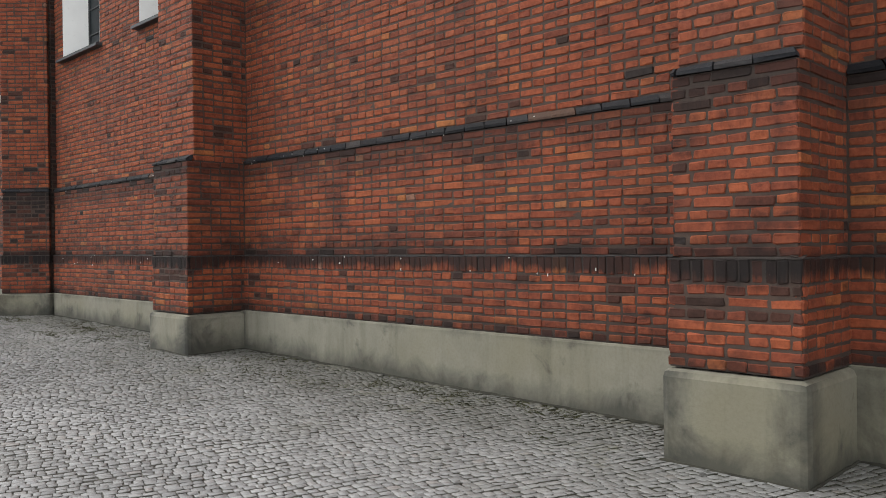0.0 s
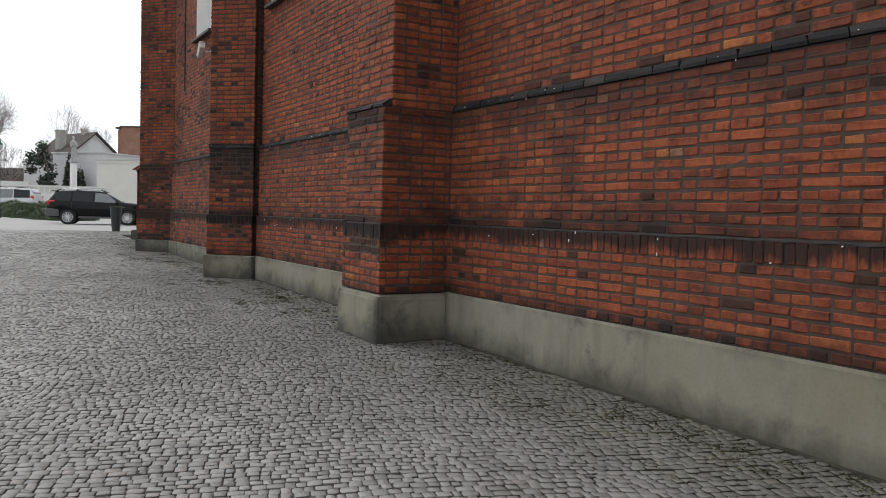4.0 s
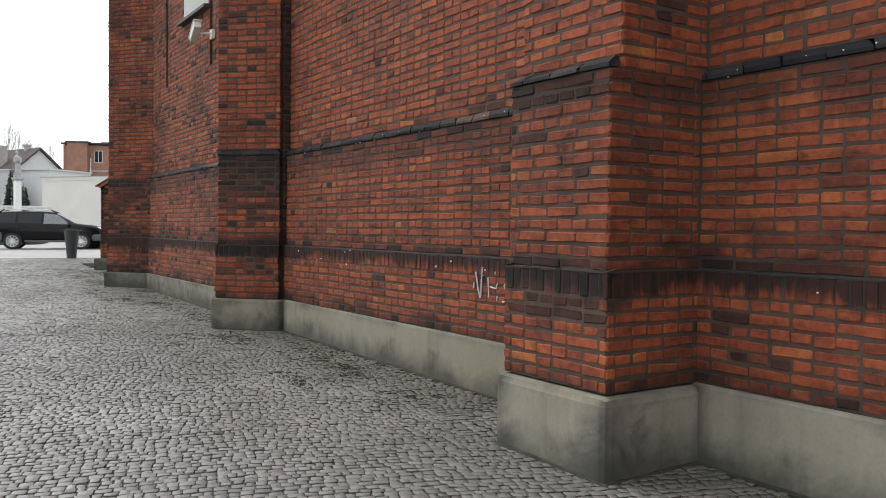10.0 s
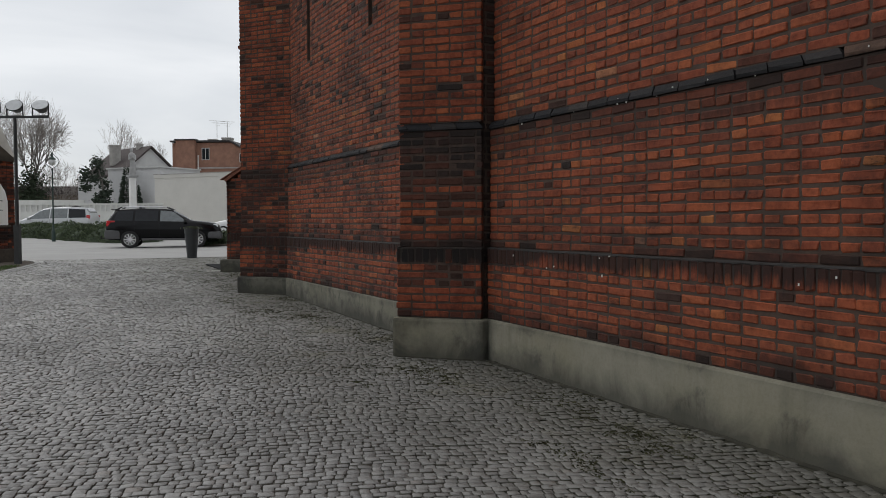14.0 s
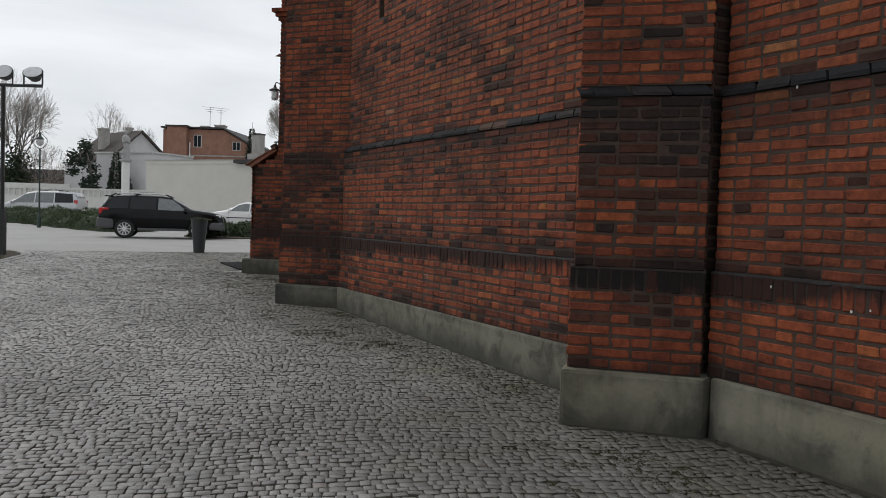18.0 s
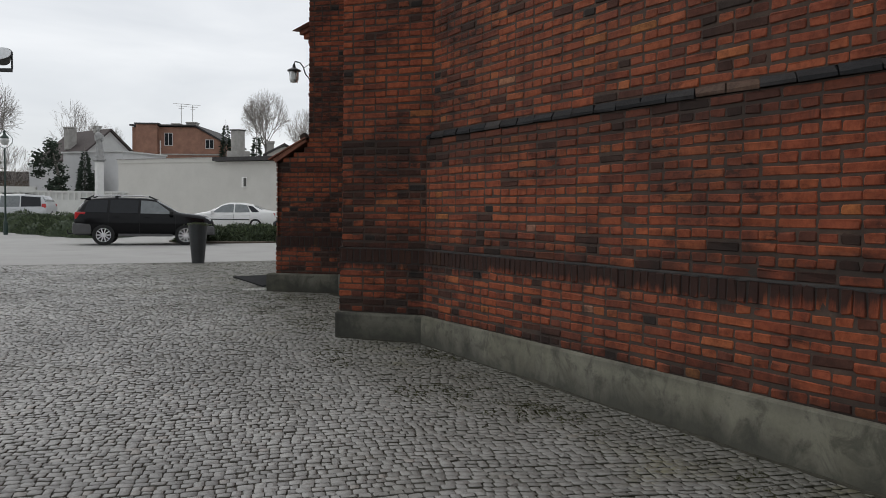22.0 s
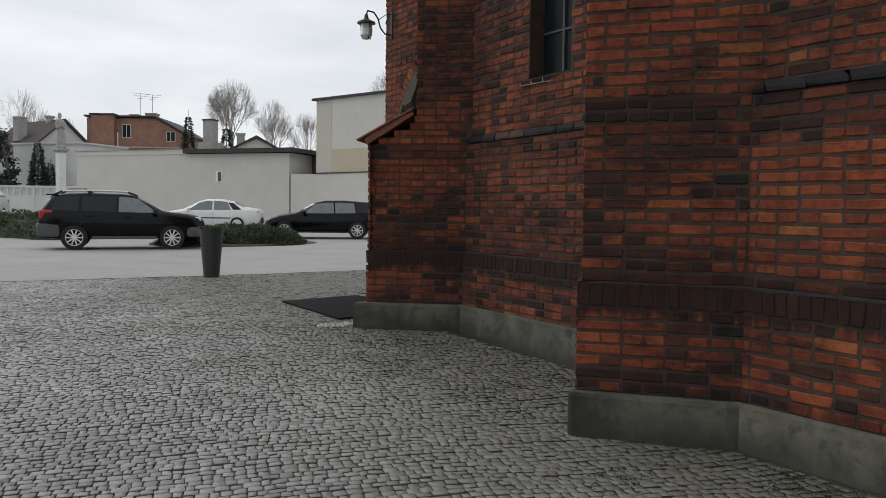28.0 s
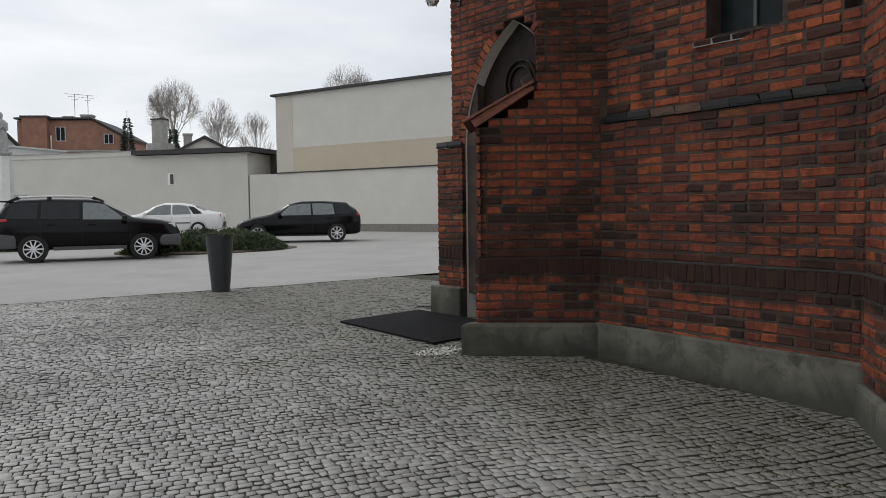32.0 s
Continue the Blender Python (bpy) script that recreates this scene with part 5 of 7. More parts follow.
for sgn in (1, -1):
    bm = bmesh.new()
    line = [(-1.82, 1.53), (-1.60, 1.635), (-0.9, 1.66), (-0.1, 1.65), (0.10, 1.63), (0.36, 1.52)]
    for (xa, za), (xb, zb) in zip(line[1:-1], line[2:-1]):
        rod(bm, (xa, sgn * 0.57, za), (xb, sgn * 0.57, zb), 0.017, n=8)
    rail = part("roof_rail", bm, ALLOY, suv, "silver roof rail")
    for (xa, za), (xb, zb) in (line[:2], line[4:]):
        bm = bmesh.new()
        rod(bm, (xa, sgn * 0.57, za), (xb, sgn * 0.57, zb), 0.024, n=8)
        part("rail_foot", bm, TYRE, rail)
    part("rail_foot", boxes(((-0.96, sgn * 0.57 - 0.02, 1.54), (-0.86, sgn * 0.57 + 0.02, 1.64)), bevel=0.008), TYRE, rail)
    part("corner_bumper", boxes(((-2.23, min(sgn * 0.5, sgn * 0.878), 0.36), (-1.66, max(sgn * 0.5, sgn * 0.878), 0.74)), bevel=0.06), CLADDING, suv, "grey plastic bumper corner")
    part("corner_bumper", boxes(((1.66, min(sgn * 0.5, sgn * 0.87), 0.36), (2.20, max(sgn * 0.5, sgn * 0.87), 0.66)), bevel=0.09), CLADDING, suv, "grey plastic bumper corner")
part("rear_bumper", boxes(((-2.26, -0.80, 0.42), (-2.05, 0.80, 0.66)), bevel=0.05), CLADDING, suv)
part("front_bumper", boxes(((2.0, -0.62, 0.34), (2.24, 0.62, 0.60)), bevel=0.06), CLADDING, suv)
part("rear_spoiler", boxes(((-2.02, -0.56, 1.515), (-1.70, 0.56, 1.55)), bevel=0.012), BLACK_PAINT, suv)
bm = bmesh.new()
rod(bm, (-2.25, 0, 0.36), (-2.47, 0, 0.37), 0.022)
rod(bm, (-2.47, 0, 0.37), (-2.49, 0, 0.45), 0.022)
bmesh.ops.create_icosphere(bm, subdivisions=2, radius=0.03, matrix=pose(-2.49, 0, 0.47))
part("tow_bar", bm, TYRE, suv)

HATCH = [(-2.12, 0.5, 0.75, 0.78, 0.55, 0.60, 0.5), (-2.09, 0.32, 0.90, 0.93, 0.72, 0.76, 0.64), (-1.95, 0.27, 0.94, 1.13, 0.80, 0.83, 0.62), (-1.62, 0.25, 0.93, 1.36, 0.83, 0.86, 0.58), (-0.8, 0.22, 0.91, 1.42, 0.84, 0.87, 0.57), (-0.1, 0.22, 0.90, 1.41, 0.84, 0.87, 0.57),
         (0.25, 0.22, 0.90, 1.34, 0.84, 0.87, 0.58), (0.6, 0.22, 0.90, 1.16, 0.84, 0.865, 0.64), (0.95, 0.22, 0.89, 0.98, 0.84, 0.86, 0.68), (1.5, 0.24, 0.82, 0.88, 0.83, 0.84, 0.66), (1.9, 0.26, 0.70, 0.77, 0.78, 0.79, 0.58), (2.08, 0.28, 0.58, 0.66, 0.66, 0.68, 0.5), (2.12, 0.34, 0.48, 0.52, 0.56, 0.58, 0.42)]
car("car", "black five-door hatchback parked by the planted bed", (14.14, 46.45, ground_z(14.1, 46.4) + 0.02), 149.5, (4.24, 1.75, 1.42, 2.66, 0.315), HATCH, BLACK_PAINT,
    [(-1.80, -1.30, -1.60, -1.20, CAR_GLASS), (-1.25, -0.50, -1.15, -0.46, PALE_GLASS), (-0.44, 0.70, -0.40, 0.25, PALE_GLASS)],
    dict(windscreen=(0.28, 0.92), rear_window=(-1.66, -1.94), axles=(-1.30, 1.36), mirror=0.62, handles=(-1.05, -0.22), gaps=(-1.27, -0.47, 0.72), trim=(-0.95, 1.0), trim_z=0.22, trim_h=0.05, headlamp=(1.96, 0.72, 0.66), tail=(-2.05, 0.76, 0.86, 0.20), spokes=8))

SEDAN = [(-2.33, 0.5, 0.78, 0.80, 0.58, 0.62, 0.5), (-2.30, 0.34, 0.93, 0.96, 0.76, 0.79, 0.66), (-2.1, 0.28, 0.97, 1.03, 0.82, 0.84, 0.68), (-1.65, 0.25, 0.96, 1.10, 0.84, 0.86, 0.66), (-1.15, 0.22, 0.94, 1.34, 0.85, 0.87, 0.58), (-0.55, 0.22, 0.92, 1.45, 0.85, 0.87, 0.56), (0.1, 0.22, 0.91, 1.46, 0.85, 0.87, 0.56),
         (0.45, 0.22, 0.91, 1.36, 0.85, 0.87, 0.58), (0.85, 0.22, 0.91, 1.15, 0.85, 0.865, 0.64), (1.2, 0.23, 0.90, 0.99, 0.85, 0.86, 0.70), (1.7, 0.25, 0.84, 0.90, 0.84, 0.85, 0.68), (2.15, 0.28, 0.72, 0.79, 0.78, 0.79, 0.58), (2.31, 0.32, 0.58, 0.66, 0.66, 0.68, 0.5), (2.35, 0.38, 0.48, 0.52, 0.56, 0.58, 0.42)]
car("car", "white four-door saloon with black side mouldings", (13.06, 56.50, ground_z(13.1, 56.5) + 0.02), 149.5, (4.70, 1.74, 1.46, 2.70, 0.315), SEDAN, WHITE_PAINT,
    [(-1.55, -1.15, -1.10, -0.85, CAR_GLASS), (-1.05, -0.25, -0.82, -0.22, PALE_GLASS), (-0.18, 0.95, -0.16, 0.42, PALE_GLASS)],
    dict(windscreen=(0.48, 1.16), rear_window=(-1.08, -1.62), axles=(-1.32, 1.38), mirror=0.88, handles=(-0.85, 0.05), gaps=(-1.0, -0.2, 0.95), trim=(-1.0, 1.05), trim_z=0.56, trim_h=0.045, headlamp=(2.22, 0.74, 0.66), tail=(-2.27, 0.79, 0.82, 0.22), spokes=7))

VAN = [(-2.30, 0.5, 0.85, 0.88, 0.6, 0.66, 0.56), (-2.27, 0.36, 1.02, 1.06, 0.78, 0.83, 0.72), (-2.17, 0.32, 1.04, 1.42, 0.84, 0.88, 0.66), (-1.98, 0.28, 1.04, 1.66, 0.87, 0.90, 0.64), (-1.0, 0.25, 1.01, 1.72, 0.88, 0.90, 0.64), (0.0, 0.25, 0.99, 1.71, 0.88, 0.90, 0.64),
       (0.5, 0.25, 0.98, 1.60, 0.88, 0.90, 0.64), (1.0, 0.25, 0.97, 1.30, 0.88, 0.89, 0.68), (1.5, 0.26, 0.95, 1.04, 0.87, 0.88, 0.74), (1.95, 0.30, 0.80, 0.88, 0.82, 0.83, 0.64), (2.24, 0.34, 0.62, 0.70, 0.68, 0.70, 0.52), (2.30, 0.40, 0.50, 0.54, 0.56, 0.58, 0.44)]
van, _ = car("car", "silver people carrier parked along the white fence", (2.90, 67.3, ground_z(2.9, 67.3) + 0.02), 156.0, (4.60, 1.80, 1.72, 2.84, 0.32), VAN, SILVER_PAINT,
    [(-2.05, -1.05, -1.95, -1.0, CAR_GLASS), (-0.98, 0.0, -0.95, 0.0, PALE_GLASS), (0.06, 1.35, 0.06, 0.55, PALE_GLASS)],
    dict(windscreen=(0.55, 1.45), rear_window=(-2.02, -2.20), axles=(-1.42, 1.42), mirror=1.2, handles=(-0.75, 0.25), gaps=(-1.02, 0.03, 1.3), trim=(-1.0, 1.0), trim_z=0.58, trim_h=0.05, headlamp=(2.12, 0.78, 0.72), tail=(-2.22, 0.84, 1.08, 0.30), spokes=7))
van.scale = (1.1, 1.1, 1.08)
for x in (-1.2, -0.1):
    part("roof_bar", boxes(((x - 0.03, -0.62, 1.72), (x + 0.03, 0.62, 1.76))), TYRE, van)

# ---------------------------------------------------------------- planter, beds and hedge
NEEDLE = plain("juniper_needles", (0.078, 0.104, 0.050), 0.85, vary=0.5, scale=9)
NEEDLE2 = plain("dark_juniper_needles", (0.036, 0.052, 0.027), 0.9, vary=0.5, scale=9)
SPRUCE = plain("spruce_needles", (0.034, 0.050, 0.033), 0.9, vary=0.5, scale=5)
BARK = plain("grey_bark", (0.15, 0.137, 0.125), 0.95, vary=0.35, scale=5, bumps=0.5)
TWIG = plain("bare_twigs", (0.28, 0.255, 0.235), 0.95, vary=0.25)
SOIL = plain("dry_soil", (0.070, 0.055, 0.040), 0.97, vary=0.4, scale=5, bumps=0.8)
ANTHRACITE = plain("anthracite_plastic", (0.028, 0.031, 0.033), 0.5, vary=0.15)


def tufts(rng, count, place, length, width, up=0.6):
    """Small pointed sprigs: a folded leaf shape at each of count places; place gives (point, outward)."""
    vs, fs = [], []
    for _ in range(count):
        p, out = place(rng)
        d = (out + Vector((rng.gauss(0, 0.5), rng.gauss(0, 0.5), abs(rng.gauss(0, 0.3)) * up))).normalized()
        s = d.cross(Vector((rng.gauss(0, 1), rng.gauss(0, 1), rng.gauss(0, 1)))).normalized()
        l, w = length * rng.uniform(0.6, 1.3), width * rng.uniform(0.6, 1.3)
        o = len(vs)
        m = p + d * l * 0.45
        vs += [p, m + s * w, p + d * l, m - s * w + d.cross(s) * w * 0.6]
        fs += [(o, o + 1, o + 2), (o, o + 2, o + 3)]
    return vs, fs


def juniper(name, label, outline, height, count, seed, mats=(NEEDLE, NEEDLE2)):
    """A spreading low juniper mass over a list of (x, y, radius, height) mounds."""
    rng = random.Random(seed)
    root = thing(name, label, "shrub")
    def place(r):
        x, y, rad, h = r.choice(outline)
        a, q = r.uniform(0, 2 * math.pi), math.sqrt(r.random())
        px, py = x + rad * q * math.cos(a), y + rad * q * math.sin(a)
        dome = h * max(0.0, 1 - q ** 2.6)
        pz = ground_z(px, py) + dome * r.uniform(0.55, 1.0) + 0.03
        return Vector((px, py, pz)), Vector((math.cos(a) * q, math.sin(a) * q, 0.55))
    for mat, share in zip(mats, (0.65, 0.35)):
        vs, fs = tufts(rng, int(count * share * 1.8), place, 0.13, 0.022)
        ob = part("foliage", mesh_from("foliage", vs, fs, mat), None, root)
    for x, y, rad, h in outline:
        bm = bmesh.new()
        lathe(bm, [(rad * 0.96, 0.0), (rad * 0.85, h * 0.35), (rad * 0.6, h * 0.68), (rad * 0.25, h * 0.85), (0.01, h * 0.88)], 12, (x, y, ground_z(x, y)))
        part("shaded_core", bm, NEEDLE2, root)
    return root


def mounds(seed, p0, p1, n, rad, h, jitter=0.5):
    rng = random.Random(seed)
    return [(p0[0] + (p1[0] - p0[0]) * i / (n - 1) + rng.uniform(-jitter, jitter), p0[1] + (p1[1] - p0[1]) * i / (n - 1) + rng.uniform(-jitter, jitter), rad * rng.uniform(0.8, 1.25), h * rng.uniform(0.75, 1.2)) for i in range(n)]


for i, (a, b) in enumerate((((5.9, 49.6), (4.6, 53.5)), ((4.3, 54.2), (3.0, 58.5)), ((2.8, 59.2), (1.6, 64.0)), ((1.2, 65), (-0.5, 70)))):
    juniper("juniper_hedge", "low dark green spreading juniper in a long bed", mounds(60 + i, a, b, 9, 1.15, 0.80), 0.8, 9000, 70 + i)
juniper("juniper_bed", "low spreading juniper in an oval bed between the cars", mounds(66, (8.6, 44.2), (11.2, 43.6), 8, 0.95, 0.52, 0.3), 0.6, 9000, 80)
juniper("juniper_bed", "low spreading juniper in an oval bed between the cars", mounds(67, (9.4, 45.4), (11.6, 45.0), 6, 0.85, 0.50, 0.3), 0.6, 6000, 81)
bm = bmesh.new()
lathe(bm, [(3.4, -0.05), (3.4, 0.03), (3.3, 0.06), (0.1, 0.08)], 40, (0, 0, 0))
ob = part("planted_bed", bm, SOIL)
ob.matrix_world = Matrix.Translation((10.1, 44.5, ground_z(10.1, 44.5))) @ Matrix.Rotation(radians(-8), 4, "Z") @ Matrix.Diagonal((0.80, 0.55, 1, 1))
tagged(ob, "dark soil of an oval planted bed", "bed", kind="structure")

pl = thing("planter", "tall tapered anthracite planter with low greenery", "planter", (5.58, 32.67, ground_z(5.58, 32.67) + 0.02))
bm = bmesh.new()
rows = []
for i in range(24):
    t = i / 23
    rr = 0.135 + 0.075 * t
    rows += [(rr - 0.0012, 0.86 * t), (rr + 0.0012, 0.86 * t + 0.017)]
rows += [(0.218, 0.885), (0.195, 0.885), (0.185, 0.80), (0.02, 0.79)]
lathe(bm, rows, 28)
part("pot", bm, ANTHRACITE, pl, "ribbed dark grey pot")
bm = bmesh.new()
lathe(bm, [(0.17, 0.80), (0.185, 0.83), (0.1, 0.85), (0.02, 0.86)], 16)
part("soil", bm, SOIL, pl)
rng = random.Random(3)
vs, fs = tufts(rng, 500, lambda r: (Vector((r.gauss(0, 0.09), r.gauss(0, 0.09), 0.84)), Vector((r.gauss(0, 0.6), r.gauss(0, 0.6), 0.8))), 0.07, 0.016)
part("greenery", mesh_from("greenery", vs, fs, plain("planter_leaves", (0.09, 0.11, 0.05), 0.8, vary=0.5, scale=30)), None, pl)

# ---------------------------------------------------------------- street lamp, statue
GREEN_IRON = plain("dark_green_iron", (0.012, 0.030, 0.024), 0.5, vary=0.2)
lamp = thing("street_lamp", "dark green street lamp with a globe in a lyre frame", "street lamp", (2.42, 53.3, ground_z(2.4, 53.3)))
bm = bmesh.new()
lathe(bm, [(0.10, 0.0), (0.10, 0.5), (0.075, 0.55), (0.05, 0.62), (0.042, 1.2), (0.036, 3.35), (0.055, 3.38), (0.03, 3.45)], 12)
part("post", bm, GREEN_IRON, lamp)
bm = bmesh.new()
prev = {}
for k in range(13):
    t = k / 12
    z = 3.45 + 0.75 * t
    w = 0.34 * math.sin(math.pi * min(1, t * 1.05)) ** 0.7 * (1 - 0.55 * max(0, t - 0.6) / 0.4)
    for s in (1, -1):
        p = Vector((s * w, 0, z))
        if s in prev:
            rod(bm, prev[s], p, 0.016, n=6)
        prev[s] = p
part("lyre_frame", bm, GREEN_IRON, lamp)
bm = bmesh.new()
lathe(bm, [(0.02, 4.2), (0.05, 4.08), (0.07, 4.0), (0.17, 3.92), (0.19, 3.86), (0.1, 3.85)], 16)
part("hood", bm, GREEN_IRON, lamp)
bm = bmesh.new()
lathe(bm, [(0.17, 3.86), (0.19, 3.78), (0.17, 3.68), (0.10, 3.61), (0.02, 3.58)], 16)
part("globe", bm, LAMP_GLASS, lamp, "milky glass globe")
lamp.scale = (0.9, 0.9, 1.06)

STATUE_STONE = plain("pale_statue_stone", (0.34, 0.34, 0.335), 0.85, vary=0.2, scale=4)
sx, sy = 6.36, 55.2
sz = ground_z(sx, sy)
col = thing("monument_column", "white square stone column with a capital", "column", (sx, sy, sz), 20)
part("shaft", boxes(((-0.15, -0.15, 0.5), (0.15, 0.15, 3.30)), bevel=0.02), plain("white_stone", (0.72, 0.72, 0.70), 0.8, vary=0.06), col)
part("base", boxes(((-0.45, -0.45, 0.0), (0.45, 0.45, 0.5)), bevel=0.03), STATUE_STONE, col)
part("capital", boxes(((-0.19, -0.19, 3.30), (0.19, 0.19, 3.36)), ((-0.23, -0.23, 3.36), (0.23, 0.23, 3.45)), bevel=0.012), STATUE_STONE, col)
bm = bmesh.new()
lathe(bm, [(0.24, 0), (0.25, 0.10), (0.20, 0.13), (0.21, 0.35), (0.185, 0.62), (0.165, 0.82), (0.20, 0.98), (0.225, 1.08), (0.19, 1.17), (0.075, 1.215), (0.062, 1.25), (0.088, 1.30), (0.098, 1.36), (0.085, 1.42), (0.04, 1.47), (0.01, 1.48)], 18)
for v in bm.verts:
    fold = 1 + 0.13 * math.sin(7 * math.atan2(v.co.y, v.co.x) + v.co.z * 4) * max(0.0, 1.0 - v.co.z)
    v.co.x = v.co.x * fold + 0.035 * math.sin(v.co.z * 3.4)
    v.co.y *= 0.72 * fold
for s_ in (-1, 1):
    rod(bm, (s_ * 0.20, 0, 1.08), (s_ * 0.20, -0.12, 0.82), 0.065, 0.05, 8)
    rod(bm, (s_ * 0.20, -0.12, 0.82), (s_ * 0.03, -0.20, 0.94), 0.05, 0.035, 8)
statue = part("statue", bm, STATUE_STONE)
statue.matrix_world = pose(sx, sy, sz + 3.45) @ Matrix.Diagonal((0.78, 0.78, 1.0, 1.0))
tagged(statue, "weathered grey stone statue in a robe on the column", "statue")


# ---------------------------------------------------------------- buildings round the car park
def facade(name, label, p0, p1, height, depth, mat, category="building", base=None):
    """A plain block whose front runs from p0 to p1 (outside on the left looking from p1 to p0 side of the car park)."""
    a, b = Vector(p0), Vector(p1)
    t = (b - a).normalized()
    n = Vector((-t.y, t.x)) * depth
    z0 = ground_z(*p0) - 0.3 if base is None else base
    root = thing(name, label, category)
    bm = bmesh.new()
    prism(bm, [tuple(a), tuple(b), tuple(b + n), tuple(a + n)], z0, height)
    bmesh.ops.recalc_face_normals(bm, faces=bm.faces)
    part("wall", bm, mat, root)
    return root, t, Vector((-t.y, t.x))


def wall_box(root, name, p0, t, n, u0, u1, d0, d1, z0, z1, mat, bevel=0.0, label=""):
    """A box on a facade: u along it, d outward (towards the viewer), z up."""
    m = Matrix.Translation((p0[0], p0[1], 0)) @ Matrix(((t.x, n.x, 0, 0), (t.y, n.y, 0, 0), (0, 0, 1, 0), (0, 0, 0, 1)))
    bm = bmesh.new()
    box(bm, (u0, d0, z0), (u1, d1, z1), bevel, m)
    bmesh.ops.recalc_face_normals(bm, faces=bm.faces)
    return part(name, bm, mat, root, label)


DARK_EDGE = plain("dark_roof_felt", (0.045, 0.042, 0.042), 0.8, vary=0.3)
CONCRETE = plain("stained_concrete", (0.33, 0.32, 0.30), 0.9, vary=0.2, scale=2)
SHADE_GREY = plain("dark_shade_grey", (0.085, 0.083, 0.075), 0.85, vary=0.2, scale=2)
B1a, B1m, B1b = (9.85, 73.4), (14.98, 67.0), (18.9, 61.3)
low, t, n = facade("garage_building", "long low pale plastered building with a flat felt roof and chimney", B1a, B1b, 4.95, 6.0, GREY_PLASTER)
L1 = (Vector(B1b) - Vector(B1a)).length
um = (Vector(B1m) - Vector(B1a)).length
wall_box(low, "parapet", B1a, t, n, -0.05, um, -0.04, 0.3, 4.95, 5.20, GREY_PLASTER)
wall_box(low, "coping", B1a, t, n, -0.1, um, -0.08, 0.34, 5.20, 5.25, CONCRETE)
wall_box(low, "flat_roof", B1a, t, n, um, L1 + 0.4, -0.35, 6.0, 4.98, 5.22, DARK_EDGE, label="dark felt roof edge")
wall_box(low, "chimney", B1a, t, n, um + 0.05, um + 0.70, 1.5, 2.1, 5.0, 7.08, CONCRETE, label="stained concrete chimney")
wall_box(low, "chimney_cap", B1a, t, n, um, um + 0.75, 1.45, 2.15, 7.08, 7.16, DARK_EDGE)
wall_box(low, "chimney_base", B1a, t, n, um - 0.15, um + 1.05, 1.3, 2.2, 5.0, 5.75, CONCRETE)
win_u = (Vector((16.15, 65.06)) - Vector(B1a)).length
wf = wall_box(low, "window", B1a, t, n, win_u - 0.20, win_u + 0.20, -0.03, 0.05, 3.30, 3.95, PLASTER)
wall_box(wf, "pane", B1a, t, n, win_u - 0.04, win_u + 0.16, -0.05, 0.02, 3.36, 3.90, SHADE_GREY)

B2a, B2b, B2c = (18.95, 61.2), (19.85, 59.75), (27.6, 35.0)
big, t2, n2 = facade("warehouse", "large windowless pale building with a beige band", B2b, B2c, 7.75, 12.0, GREY_PLASTER)
L2 = (Vector(B2c) - Vector(B2b)).length
wall_box(big, "roof_edge", B2b, t2, n2, -0.25, L2, -0.15, 0.5, 7.75, 7.87, DARK_EDGE)
wall_box(big, "beige_band", B2b, t2, n2, 1.2, L2, -0.012, 0.02, 3.82, 5.05, BEIGE)
wall_box(big, "beige_band", B2b, t2, n2, 0.0, 1.2, -0.014, 0.02, 3.82, 7.7, plain("cream_plaster", (0.50, 0.475, 0.41), 0.85, vary=0.04, scale=0.8))
wall_box(big, "ledge", B2b, t2, n2, -0.1, L2, -0.05, 0.02, 3.76, 3.82, DARK_EDGE)
wall_box(big, "foot_band", B2b, t2, n2, 0.0, L2, -0.03, 0.02, 0.4, 1.15, plain("brownish_foot_band", (0.20, 0.19, 0.165), 0.9, vary=0.15))
yard_wall, t3, n3 = facade("yard_wall", "plain pale plastered yard wall between the buildings", B2a, B2b, 3.76, 0.3, GREY_PLASTER, "wall")
# dark grey is the shade of the side recess, put in as wall colour
link, t4, n4 = facade("shed", "dark grey boarded shed wall set back under a felt roof", (18.9 + 2.0, 61.3 + 2.4), (19.85 + 1.2, 59.75 + 1.6), 5.0, 3.0, SHADE_GREY, "shed")

FENCE_W = plain("white_concrete_fence", (0.60, 0.60, 0.57), 0.85, vary=0.08, scale=1.5)
fence, tf, nf = facade("concrete_fence", "white concrete panel fence with an openwork top", (-1.5, 78.5), (10.6, 72.6), 2.45, 0.12, FENCE_W, "fence")
LF = (Vector((10.6, 72.6)) - Vector((-1.5, 78.5))).length
for i in range(int(LF / 2.0) + 1):
    wall_box(fence, "post", (-1.5, 78.5), tf, nf, i * 2.0 - 0.08, i * 2.0 + 0.08, -0.05, 0.17, 0.5, 3.05, FENCE_W)
for i in range(int(LF / 0.4)):
    wall_box(fence, "baluster", (-1.5, 78.5), tf, nf, i * 0.4, i * 0.4 + 0.10, 0.0, 0.10, 2.45, 2.95, FENCE_W)
wall_box(fence, "infill", (-1.5, 78.5), tf, nf, 0, LF, 0.075, 0.095, 2.45, 2.93, plain("grey_fence_infill", (0.54, 0.54, 0.52), 0.9, vary=0.08))
wall_box(fence, "top_rail", (-1.5, 78.5), tf, nf, 0, LF, -0.02, 0.14, 2.92, 3.05, FENCE_W)

